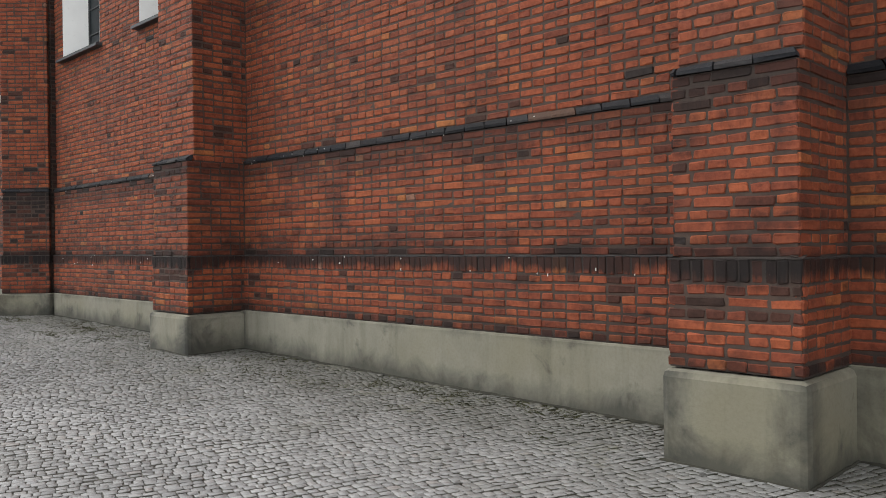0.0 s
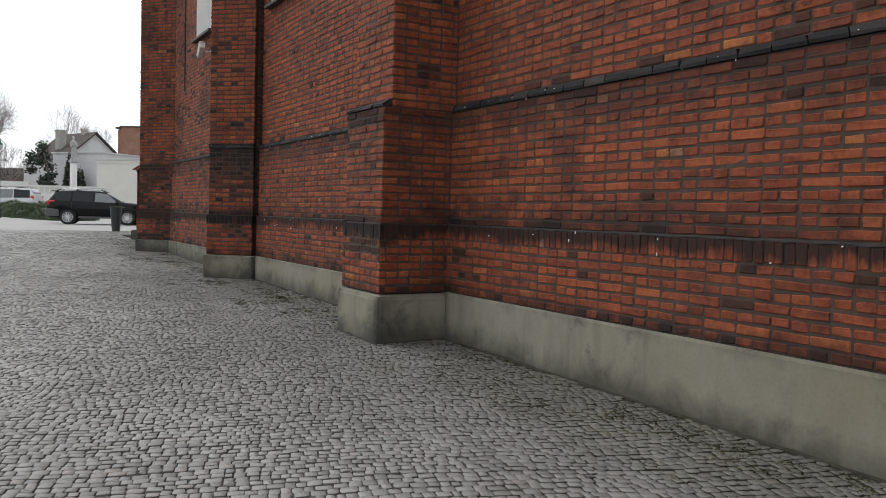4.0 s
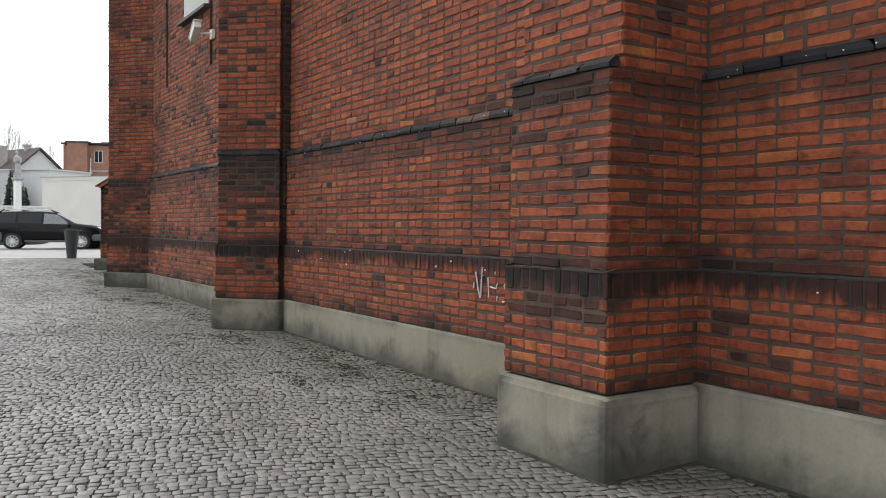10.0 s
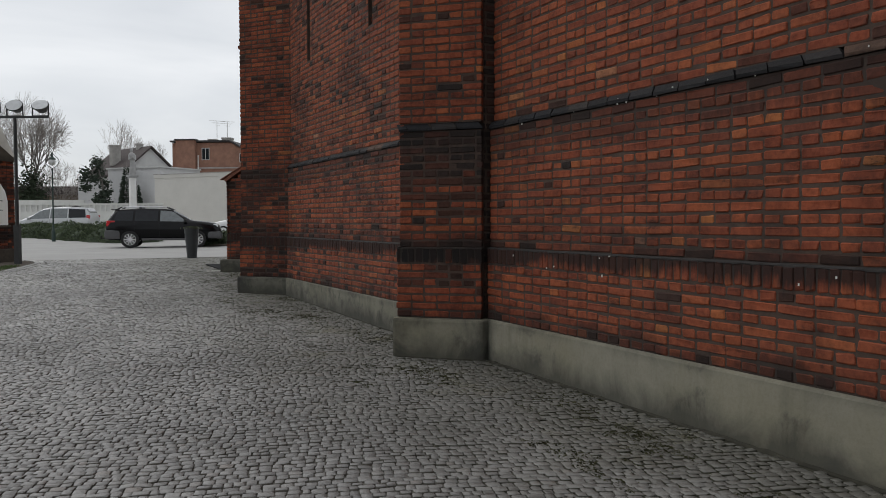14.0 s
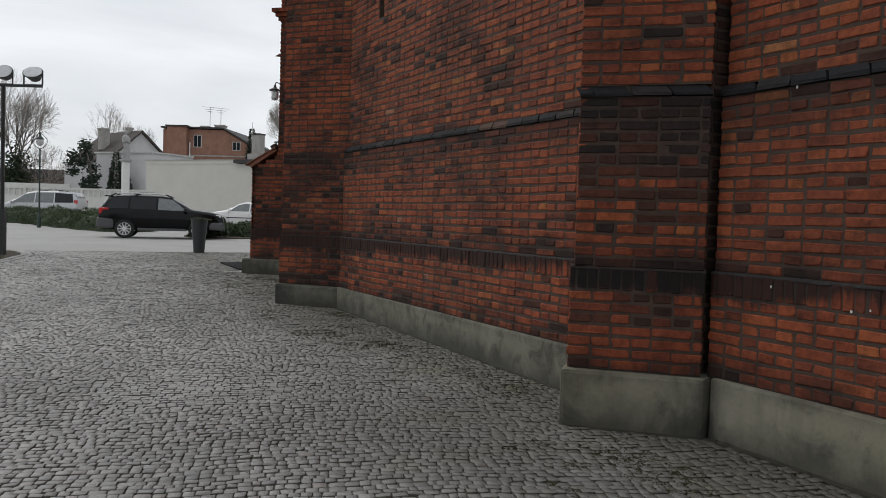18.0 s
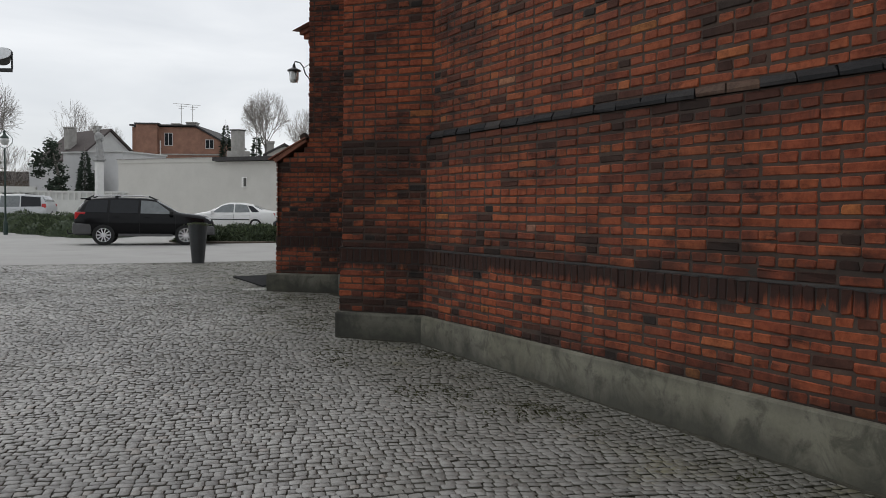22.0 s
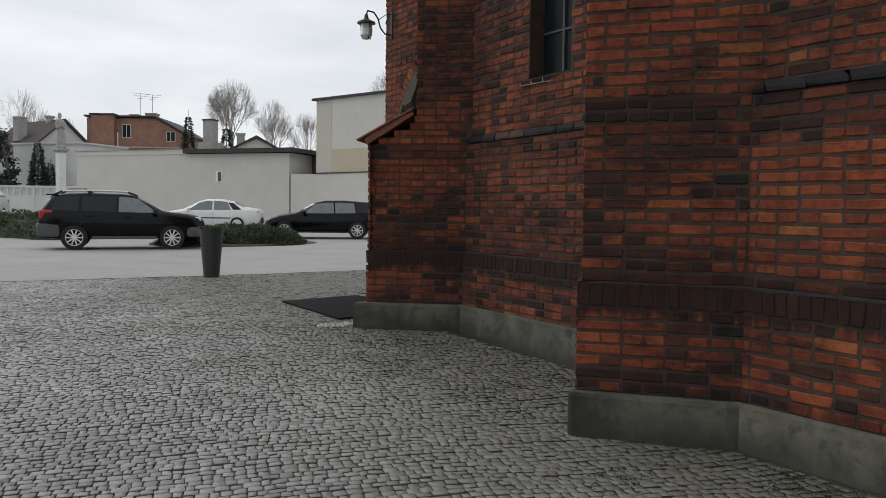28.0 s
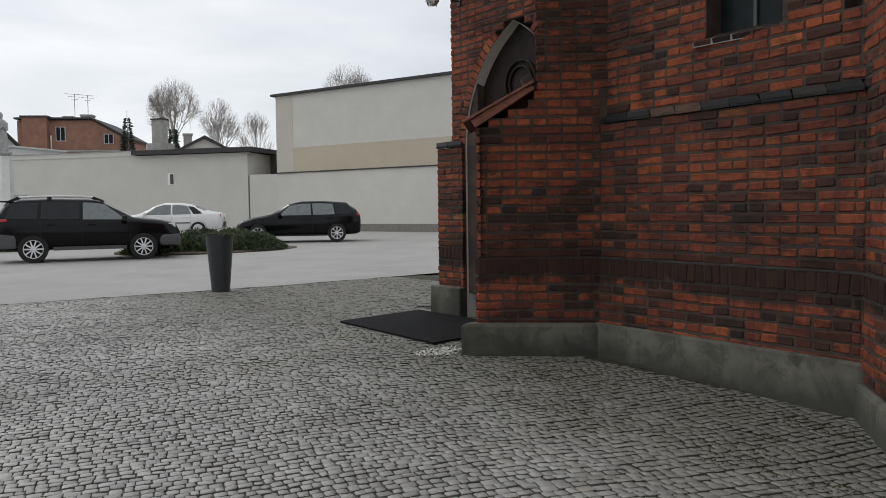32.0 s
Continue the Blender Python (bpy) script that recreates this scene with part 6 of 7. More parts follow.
HOUSE_BRICK = plain("far_red_brick", (0.265, 0.142, 0.100), 0.9, vary=0.22, scale=1.5)
HOUSE_GREY = plain("grey_house_plaster", (0.50, 0.50, 0.49), 0.9, vary=0.10, scale=0.6)
ROOF_DARK = plain("brown_roof_tiles", (0.060, 0.048, 0.046), 0.9, vary=0.3, scale=4)


def house(name, label, at, turn, w, d, eaves, ridge, wall, roof, windows=(), chimneys=(), flat=False, slope_one=False):
    """A house with its front gable or flat front along local x, facing local -y."""
    root = thing(name, label, "house", (at[0], at[1], 0), turn)
    bm = bmesh.new()
    box(bm, (0, 0, 0), (w, d, eaves))
    if slope_one:
        vv = [bm.verts.new(p) for p in ((0, 0, eaves), (w, 0, eaves), (w * 0.70, 0, ridge), (0, 0, ridge), (0, d, eaves), (w, d, eaves), (w * 0.70, d, ridge), (0, d, ridge))]
        for f in ((0, 1, 2, 3), (7, 6, 5, 4), (1, 5, 6, 2), (2, 6, 7, 3), (0, 3, 7, 4)):
            bm.faces.new([vv[i] for i in f])
    elif not flat:
        vv = [bm.verts.new(p) for p in ((0, 0, eaves), (w, 0, eaves), (w / 2, 0, ridge), (0, d, eaves), (w, d, eaves), (w / 2, d, ridge))]
        bm.faces.new((vv[0], vv[1], vv[2]))
        bm.faces.new((vv[5], vv[4], vv[3]))
    bmesh.ops.recalc_face_normals(bm, faces=bm.faces)
    part("wall", bm, wall, root)
    bm = bmesh.new()
    if flat:
        box(bm, (-0.3, -0.3, eaves), (w + 0.3, d, eaves + 0.22))
    elif slope_one:
        for a, b in (((w + 0.3, eaves - 0.1), (w * 0.70, ridge + 0.1)), ((w * 0.70, ridge + 0.1), (-0.2, ridge + 0.1))):
            vv = [bm.verts.new(p) for p in ((a[0], -0.3, a[1]), (b[0], -0.3, b[1]), (b[0], d, b[1]), (a[0], d, a[1]), (a[0], -0.3, a[1] + 0.18), (b[0], -0.3, b[1] + 0.18), (b[0], d, b[1] + 0.18), (a[0], d, a[1] + 0.18))]
            for f in ((0, 1, 2, 3), (4, 5, 6, 7), (0, 1, 5, 4), (3, 2, 6, 7), (0, 4, 7, 3), (1, 2, 6, 5)):
                bm.faces.new([vv[i] for i in f])
    else:
        for sx_ in (-0.35, w + 0.35):
            ez = eaves - 0.25
            vv = [bm.verts.new(p) for p in ((sx_, -0.3, ez), (w / 2, -0.3, ridge + 0.05), (w / 2, d, ridge + 0.05), (sx_, d, ez), (sx_, -0.3, ez + 0.2), (w / 2, -0.3, ridge + 0.25), (w / 2, d, ridge + 0.25), (sx_, d, ez + 0.2))]
            for f in ((0, 1, 2, 3), (4, 5, 6, 7), (0, 1, 5, 4), (0, 4, 7, 3), (3, 2, 6, 7)):
                bm.faces.new([vv[i] for i in f])
    bmesh.ops.recalc_face_normals(bm, faces=bm.faces)
    rf = part("roof", bm, roof, root)
    for x, z, ww, hh in windows:
        win = part("window", boxes(((x - ww / 2 - 0.07, -0.05, z - 0.07), (x + ww / 2 + 0.07, 0.1, z + hh + 0.07))), HOUSE_GREY, root)
        part("pane", boxes(((x - ww / 2, -0.07, z), (x - 0.04, 0.02, z + hh)), ((x + 0.04, -0.07, z), (x + ww / 2, 0.02, z + hh))), GLASS_DARK, win)
    for x, y, z0, z1, s in chimneys:
        part("chimney", boxes(((x - s / 2, y - s / 2, z0), (x + s / 2, y + s / 2, z1)), ((x - s / 2 - 0.06, y - s / 2 - 0.06, z1 - 0.15), (x + s / 2 + 0.06, y + s / 2 + 0.06, z1))), CONCRETE, rf)
    return root


def aerial(at, h, seed):
    root = thing("tv_aerial", "thin metal television aerial on a roof", "aerial", at)
    bm = bmesh.new()
    rod(bm, (0, 0, 0), (0, 0, h), 0.03, n=5)
    for i in range(3):
        rod(bm, (-0.9 + 0.3 * i, 0, h - 0.25 * i), (0.9 - 0.3 * i, 0, h - 0.25 * i), 0.018, n=4)
    part("mast", bm, CONCRETE, root)

brick_house = house("house", "red brick house with a half-flat roof and white windows", (16.74, 110.54), -31, 10.2, 9, 9.4, 11.1, HOUSE_BRICK, DARK_EDGE, windows=((4.1, 9.1, 0.8, 1.3), (8.7, 8.8, 0.8, 0.9)), chimneys=((4.5, 1.5, 11.0, 11.65, 0.9), (6.3, 1.5, 11.0, 11.8, 1.1)), slope_one=True)
part("bay", boxes(((0.7, -0.7, 0.0), (3.0, 0.1, 11.35))), HOUSE_BRICK, brick_house)
part("bay_roof", boxes(((0.55, -0.85, 11.35), (3.15, 0.2, 11.5))), DARK_EDGE, brick_house)
part("string_course", boxes(((3.0, -0.08, 8.0), (10.2, 0.05, 8.15))), CONCRETE, brick_house)
part("downpipe", boxes(((3.15, -0.14, 0.0), (3.25, -0.02, 9.6))), PLASTER, brick_house)
aerial((21.5, 107.8, 11.1), 2.6, 1)
aerial((22.6, 107.2, 11.1), 2.5, 2)
house("house", "grey gabled house with a brown tiled roof", (9.47, 94.4), 22, 6.2, 7.6, 6.4, 9.1, HOUSE_GREY, ROOF_DARK, chimneys=((1.1, 3.4, 7.4, 9.5, 0.8), (3.0, 2.0, 8.9, 9.7, 0.5)))
OBW = plain("white_outbuilding_plaster", (0.52, 0.52, 0.52), 0.85, vary=0.08, scale=0.6)
ob1, to, no = facade("outbuilding", "white plastered outbuilding with a thin roof edge", (7.66, 87.2), (11.5, 82.4), 6.35, 5.0, OBW, "building")
wall_box(ob1, "roof_edge", (7.66, 87.2), to, no, -0.1, 6.3, -0.15, 5.0, 6.35, 6.47, HOUSE_GREY)
ob2, to2, no2 = facade("outbuilding", "low white plastered outbuilding behind the fence", (5.35, 90.6), (8.0, 89.2), 5.5, 4.0, OBW, "building")
wall_box(ob2, "roof_edge", (5.35, 90.6), to2, no2, -0.15, 3.2, -0.12, 4.0, 5.5, 5.6, HOUSE_GREY)
house("house", "pale gabled house with a dark roof behind the flat roof", (22.46, 80.16), -18, 2.8, 5.0, 6.6, 7.25, GREY_PLASTER, DARK_EDGE, chimneys=((0.25, 1.0, 6.5, 7.7, 0.6),))
bank, tb, nb = facade("far_building", "long low brown building far behind the trees", (-25, 126), (7.5, 115), 4.9, 8, plain("brown_boarding", (0.13, 0.10, 0.075), 0.9, vary=0.25, scale=0.8), "building")
wall_box(bank, "roof", (-25, 126), tb, nb, -0.5, 35, -0.6, 8, 4.9, 5.9, ROOF_DARK)
f2, tg, ng = facade("yard_wall", "long white yard wall behind the parked van", (-30, 104), (5.6, 87.0), 3.6, 0.2, FENCE_W, "wall")


# ---------------------------------------------------------------- trees
def bare_tree(name, label, at, height, radius, seed, trunk=0.22, twig_r=0.011, low=0.62, fan=(8, 4, 4, 4)):
    """A leafless tree: a trunk, then limbs that fan out towards places on a rounded crown, and fork down to fine twigs."""
    rng = random.Random(seed)
    root = thing(name, label, "tree", (at[0], at[1], at[2]))
    thick, fine = bmesh.new(), ([], [])

    def fine_rod(a, b, r):
        vs, fs = fine
        o = len(vs)
        d = (b - a).normalized()
        s = d.cross(Vector((0.3, 0.5, 0.8))).normalized()
        u = d.cross(s)
        for p, q in ((a, r), (b, r * 0.6)):
            for k in range(3):
                vs.append(p + (s * math.cos(k * 2.094) + u * math.sin(k * 2.094)) * q)
        for k in range(3):
            fs.append((o + k, o + (k + 1) % 3, o + 3 + (k + 1) % 3, o + 3 + k))

    def limb(a, b, r0, r1):
        m = a.lerp(b, 0.5) + Vector((rng.gauss(0, 1), rng.gauss(0, 1), rng.gauss(0.4, 0.6))) * (b - a).length * 0.05
        for p, q, s, e in ((a, m, r0, (r0 + r1) / 2), (m, b, (r0 + r1) / 2, r1)):
            if s > 0.03:
                rod(thick, p, q, s, e, 6, False)
            else:
                fine_rod(p, q, max(s, twig_r))
    tall = height - at[2]
    z0 = tall * low
    half = (tall - z0) * 0.62
    mid = Vector((0, 0, tall - half))

    def grow(p, goal, spread, r, level):
        share = (0.36, 0.42, 0.52, 1.0)[level]
        for i in range(fan[level]):
            if level == 0:
                a, w = rng.uniform(0, 2 * math.pi), rng.uniform(-0.15, 0.97)
                q = math.sqrt(1 - w * w)
                g = mid + Vector((q * math.cos(a) * radius, q * math.sin(a) * radius, w * half)) * rng.uniform(0.9, 1.0)
            else:
                g = goal + Vector((rng.gauss(0, spread), rng.gauss(0, spread), rng.gauss(0, spread)))
                o = g - mid
                k = math.sqrt((o.x / radius) ** 2 + (o.y / radius) ** 2 + (o.z / half) ** 2)
                g = mid + o * min(1.06, max(k, 0.65)) / max(k, 0.01) if k > 1.06 else g
            start = p if level else Vector((rng.gauss(0, 0.03), rng.gauss(0, 0.03), z0 * rng.uniform(0.88, 1.05)))
            e = start.lerp(g, share * rng.uniform(0.85, 1.1)) if level < 3 else g
            limb(start, e, r, r * 0.6)
            if level < 3:
                grow(e, g, spread * 0.72, r * 0.6, level + 1)
    rod(thick, (0, 0, -0.1), (0, 0, z0 * 0.9), trunk, trunk * 0.75, 8, False)
    rod(thick, (0, 0, z0 * 0.9), (0, 0, z0 * 1.08), trunk * 0.75, trunk * 0.5, 8, False)
    grow(Vector((0, 0, z0)), mid, radius * 0.42, trunk * 0.24, 0)
    part("trunk", thick, BARK, root)
    part("crown", mesh_from("crown", fine[0], fine[1], TWIG), None, root)
    return root


def conifer(name, label, at, height, radius, seed, count=2600, ragged=0.25):
    rng = random.Random(seed)
    root = thing(name, label, "tree", at)
    bm = bmesh.new()
    rod(bm, (0, 0, 0), (0, 0, height), radius * 0.09, 0.015, 7)
    part("trunk", bm, BARK, root)
    def place(r):
        t = 1 - math.sqrt(1 - r.random() * 0.995)
        a = r.uniform(0, 2 * math.pi)
        z = height * (0.06 + 0.94 * t)
        lobe = 1 + ragged * math.sin(a * 5 + int(t * 11) * 1.7)
        q = radius * (1 - t) ** 0.95 * math.sqrt(r.uniform(0.25, 1)) * lobe
        return Vector((q * math.cos(a), q * math.sin(a), z - q * 0.25)), Vector((math.cos(a), math.sin(a), -0.1))
    vs, fs = tufts(rng, count * 2, place, 0.26 * radius, 0.05 * radius, 0.2)
    part("crown", mesh_from("crown", vs, fs, SPRUCE), None, root)
    return root


def gl(x, y, z=None):
    return (x, y, ground_z(x, y) if z is None else z)


bare_tree("tree", "bare round-headed tree behind the flat-roofed building", gl(28.1, 98.1), 14.6, 2.5, 11, 0.20, 0.0075, 0.58, (12, 5, 5, 5))
bare_tree("tree", "bare round-headed tree behind the flat-roofed building", gl(30.1, 92.2), 12.0, 1.9, 12, 0.17, 0.008, 0.56, (10, 5, 5, 4))
bare_tree("tree", "bare spreading tree behind the low building", gl(31.2, 86.8), 10.4, 1.7, 13, 0.12, 0.008, 0.55, (8, 5, 4, 4))
bare_tree("tree", "bare tree crown above the warehouse roof", gl(33.1, 74.3), 12.8, 2.3, 14, 0.18, 0.0075, 0.56, (11, 5, 5, 5))
bare_tree("tree", "bare tree behind the gabled house", gl(12.6, 131.0), 16.0, 3.4, 15, 0.24, 0.011, 0.45, (10, 5, 4, 4))
bare_tree("tree", "bare tree behind the gabled house", gl(17.5, 134.0), 13.5, 2.4, 16, 0.2, 0.011, 0.5, (9, 5, 4, 4))
bare_tree("tree", "tall bare tree with dense ivy about its trunk", gl(1.6, 99.5), 14.5, 3.8, 17, 0.30, 0.010, 0.35, (10, 5, 5, 4))
bare_tree("tree", "tall bare tree beyond the yard wall", gl(-2.5, 98.0), 14.0, 3.8, 18, 0.30, 0.010, 0.35, (10, 5, 5, 4))
bare_tree("tree", "bare shrubby tree beyond the yard wall", gl(4.0, 99.0), 8.0, 2.2, 19, 0.16, 0.014, 0.3)
bare_tree("tree", "bare shrubby tree beyond the yard wall", gl(-5.5, 96.0), 9.0, 2.4, 20, 0.18, 0.014, 0.3)
rng = random.Random(44)
iv = thing("ivy", "dark ivy and mistletoe clumps round a tree trunk", "ivy", gl(1.6, 99.2))
vs, fs = tufts(rng, 2600, lambda r: (Vector((r.gauss(0, 0.75), r.gauss(0, 0.6), 3.4 + r.gauss(0, 1.35))), Vector((r.gauss(0, 1), r.gauss(0, 1), 0.2))), 0.32, 0.10)
part("foliage", mesh_from("foliage", vs, fs, NEEDLE2), None, iv)
conifer("spruce", "small dark spruce behind the wall", gl(25.75, 105.1), 11.3, 1.3, 21)
conifer("spruce", "small dark spruce beside the chimney", gl(21.1, 78.7), 7.5, 1.1, 22)
conifer("cypress", "dark narrow conifer before the white outbuilding", gl(8.85, 83.4), 6.0, 0.95, 23, 2600, 0.2)
conifer("cypress", "small dark conifer before the white outbuilding", gl(9.6, 82.9), 4.4, 0.8, 24, 2200, 0.15)
it = thing("ivy_tree", "ragged ivy-covered tree before the white outbuilding", "tree", gl(7.0, 84.4))
bm = bmesh.new()
rod(bm, (0.35, 0, 0), (0.1, 0, 3.5), 0.16, 0.12)
rod(bm, (0.1, 0, 3.5), (-0.5, 0, 6.2), 0.12, 0.04)
part("trunk", bm, BARK, it)
clumps = [(rng.gauss(-0.35 - 0.10 * k, 0.55), rng.gauss(0, 0.4), 2.4 + 0.42 * k + rng.gauss(0, 0.2)) for k in range(10)] + [(-1.5, 0, 4.6), (-1.3, 0.2, 3.8), (0.35, 0, 2.4), (0.3, 0, 1.7)]
vs, fs = tufts(rng, 2600, lambda r: ((lambda c: Vector((c[0] + r.gauss(0, 0.24), c[1] + r.gauss(0, 0.24), c[2] + r.gauss(0, 0.20))))(r.choice(clumps)), Vector((r.gauss(0, 1), r.gauss(0, 1), 0.1))), 0.22, 0.08)
part("crown", mesh_from("crown", vs, fs, SPRUCE), None, it)

# ---------------------------------------------------------------- gate pier, iron fence, floodlight mast, lawn
PIER_BRICK = plain("soot_stained_pier_brick", (0.155, 0.062, 0.042), 0.9, vary=0.5, scale=7, bumps=0.5)
PIER_STONE = plain("dark_pier_stone", (0.062, 0.050, 0.038), 0.95, vary=0.4, scale=4, bumps=0.5)
PIER_WHITE = plain("pale_rendered_spire", (0.50, 0.48, 0.43), 0.85, vary=0.15, scale=3)
px_, py_ = 0.42, 32.75
pz_ = ground_z(px_, py_)
pier = thing("gate_pier", "brick gate pier with a pale spire and white pointed niche", "gate pier", (px_, py_, pz_), 40)
h = 0.46
part("base", boxes(((-h - 0.07, -h - 0.07, -0.1), (h + 0.07, h + 0.07, 0.38)), bevel=0.02), PIER_STONE, pier)
bm = bmesh.new()
box(bm, (-h + 0.012, -h + 0.012, 0.38), (h - 0.012, h - 0.012, 2.72))
body = part("body", bm, MORTAR, pier)
rb = random.Random(31)
shape_s, shape_h = None, None
for side in range(4):
    m0 = pose(0, 0, 0, 0, 0, 90 * side)
    for k in range(31):
        z = 0.42 + k * 0.0745
        u = -h if k % 2 else -h - 0.0
        size = 0.23 if k % 2 else 0.115
        while u < h - 0.02:
            e = min(u + size, h)
            if not (abs((u + e) / 2) < 0.20 and 1.05 < z < 2.05 and side in (0,)):
                ob = new("brick", brick_mesh(e - u - 0.012, 0.062, "soot" if rb.random() < 0.45 else "red"))
                ob.matrix_local = m0 @ Matrix.Translation(((u + e) / 2, -h, z))
                ob.parent = pier
            u = e
part("cornice", boxes(((-h - 0.06, -h - 0.06, 2.66), (h + 0.06, h + 0.06, 2.78)), bevel=0.015), PIER_STONE, pier)
for side in range(4):
    bm = bmesh.new()
    vv = [bm.verts.new(p) for p in ((-h, -h - 0.07, 2.72), (h, -h - 0.07, 2.72), (0, -h - 0.07, 3.06), (-h, 0, 2.72), (h, 0, 2.72), (0, 0, 3.06))]
    for f in ((0, 1, 2), (5, 4, 3), (0, 2, 5, 3), (1, 4, 5, 2), (0, 3, 4, 1)):
        bm.faces.new([vv[i] for i in f])
    bmesh.ops.transform(bm, matrix=pose(0, 0, 0, 0, 0, 90 * side), verts=bm.verts)
    part("gable", bm, PIER_STONE, pier)
bm = bmesh.new()
a = [bm.verts.new((s * (h + 0.02), q * (h + 0.02), 2.78)) for s, q in ((-1, -1), (1, -1), (1, 1), (-1, 1))]
b = [bm.verts.new((s * 0.13, q * 0.13, 4.02)) for s, q in ((-1, -1), (1, -1), (1, 1), (-1, 1))]
for i in range(4):
    bm.faces.new((a[i], a[(i + 1) % 4], b[(i + 1) % 4], b[i]))
bm.faces.new(b)
part("spire", bm, PIER_WHITE, pier, "pale rendered pyramid")
part("finial", boxes(((-0.16, -0.16, 4.0), (0.16, 0.16, 4.10)), ((-0.11, -0.11, 4.1), (0.11, 0.11, 4.26)), bevel=0.015), PIER_STONE, pier)
bm = bmesh.new()
arc = [(-0.21, 1.0), (0.21, 1.0), (0.21, 1.62), (0.14, 1.88), (0.0, 2.08), (-0.14, 1.88), (-0.21, 1.62)]
f0 = [bm.verts.new((x, -h + 0.005, z)) for x, z in arc]
f1 = [bm.verts.new((x, -h - 0.045, z)) for x, z in arc]
for i in range(7):
    bm.faces.new((f0[i], f0[(i + 1) % 7], f1[(i + 1) % 7], f1[i]))
bm.faces.new(f1)
bmesh.ops.recalc_face_normals(bm, faces=bm.faces)
niche = part("niche", bm, PLASTER, pier, "white painted pointed niche")
part("niche_sill", boxes(((-0.27, -h - 0.07, 0.94), (0.27, -h + 0.01, 1.0)), bevel=0.01), PIER_STONE, pier)
for z in (1.38, 1.62):
    part("inscription", boxes(((-0.05, -h - 0.05, z), (0.06, -h - 0.043, z + 0.02))), IRON, niche)

gate = thing("iron_fence", "black wrought iron fence beside the gate pier", "fence", (-0.15, 33.0, pz_))
for z in (0.25, 0.95):
    part("rail", boxes(((-4.0, -0.012, z), (0.1, 0.012, z + 0.035))), IRON, gate)
for i in range(33):
    x = -3.95 + i * 0.125
    bm = bmesh.new()
    rod(bm, (x, 0, 0.02), (x, 0, 1.12), 0.010, n=6)
    rod(bm, (x, 0, 1.12), (x, 0, 1.24), 0.020, 0.002, n=6)
    part("bar", bm, IRON, gate)

mast = thing("floodlight_mast", "black steel mast with three floodlights on a crossbar", "floodlight", (1.13, 31.45, ground_z(1.13, 31.45)), -28)
bm = bmesh.new()
rod(bm, (0, 0, 0), (0, 0, 3.92), 0.04, 0.036, 10)
part("post", bm, IRON, mast)
part("cabinet", boxes(((-0.06, -0.06, 0.0), (0.06, 0.06, 1.08)), bevel=0.01), IRON, mast)
part("crossbar", boxes(((-0.62, -0.025, 3.90), (0.76, 0.025, 3.96)), bevel=0.005), IRON, mast)
for x, round_, tilt in ((-0.55, False, 26), (0.0, True, 62), (0.58, True, 52)):
    fl = part("yoke", boxes(((x - 0.19, -0.015, 3.95), (x - 0.17, 0.015, 4.28)), ((x + 0.17, -0.015, 3.95), (x + 0.19, 0.015, 4.28)), ((x - 0.19, -0.015, 3.95), (x + 0.19, 0.015, 3.97))), IRON, mast)
    bm = bmesh.new()
    if round_:
        lathe(bm, [(0.02, -0.2), (0.10, -0.17), (0.17, 0.0), (0.19, 0.03), (0.18, 0.04)], 18)
        bmesh.ops.transform(bm, matrix=pose(x, 0, 4.22, tilt, 10, 0), verts=bm.verts)
    else:
        box(bm, (-0.19, -0.10, -0.15), (0.19, 0.10, 0.15), 0.02, pose(x, 0, 4.20, tilt - 20, 0, 0))
    part("housing", bm, IRON, fl)
    bm = bmesh.new()
    if round_:
        lathe(bm, [(0.175, 0.036), (0.17, 0.05), (0.02, 0.055)], 18)
        bmesh.ops.transform(bm, matrix=pose(x, 0, 4.22, tilt, 10, 0), verts=bm.verts)
    else:
        box(bm, (-0.16, -0.108, -0.12), (0.16, -0.098, 0.12), 0.0, pose(x, 0, 4.20, 0, 0, 0))
    part("lens", bm, HEAD_LENS if round_ else PALE_GLASS, fl, "glass floodlight front")

mast.scale = (1.12, 1.12, 0.945)
lawn = part("lawn", sheet("lawn", steps((-40, -6, 4), (-6, 1.6, 0.1)), steps((12, 33, 0.15), (33, 36, 1)), 0.030, GRASS, lambda x, y: x < left_edge(y) - 0.02 and y > 16.5 and not (x > -0.6 and y > 29.2)), GRASS)
tagged(lawn, "patchy short grass beside the paving", "lawn", kind="structure")
soil = part("bare_soil", sheet("bare_soil", steps((-0.8, 1.6, 0.1)), steps((29.0, 33.4, 0.1)), 0.034, SOIL, lambda x, y: x < left_edge(y) - 0.02), SOIL)
tagged(soil, "bare brown soil at the foot of the gate pier", "soil", kind="structure")
rng = random.Random(51)
def grass_place(r):
    y = r.uniform(22.0, 30.5)
    x = left_edge(y) - 0.05 - abs(r.gauss(0, 0.9))
    return Vector((x, y, ground_z(x, y) + 0.03)), Vector((r.gauss(0, 0.3), r.gauss(0, 0.3), 1))
vs, fs = tufts(rng, 9000, grass_place, 0.07, 0.006)
gr = part("grass", mesh_from("grass", vs, fs, plain("grass_blades", (0.07, 0.115, 0.03), 0.85, vary=0.45, scale=6)), None)
tagged(gr, "short green grass blades", "grass", kind="stuff")

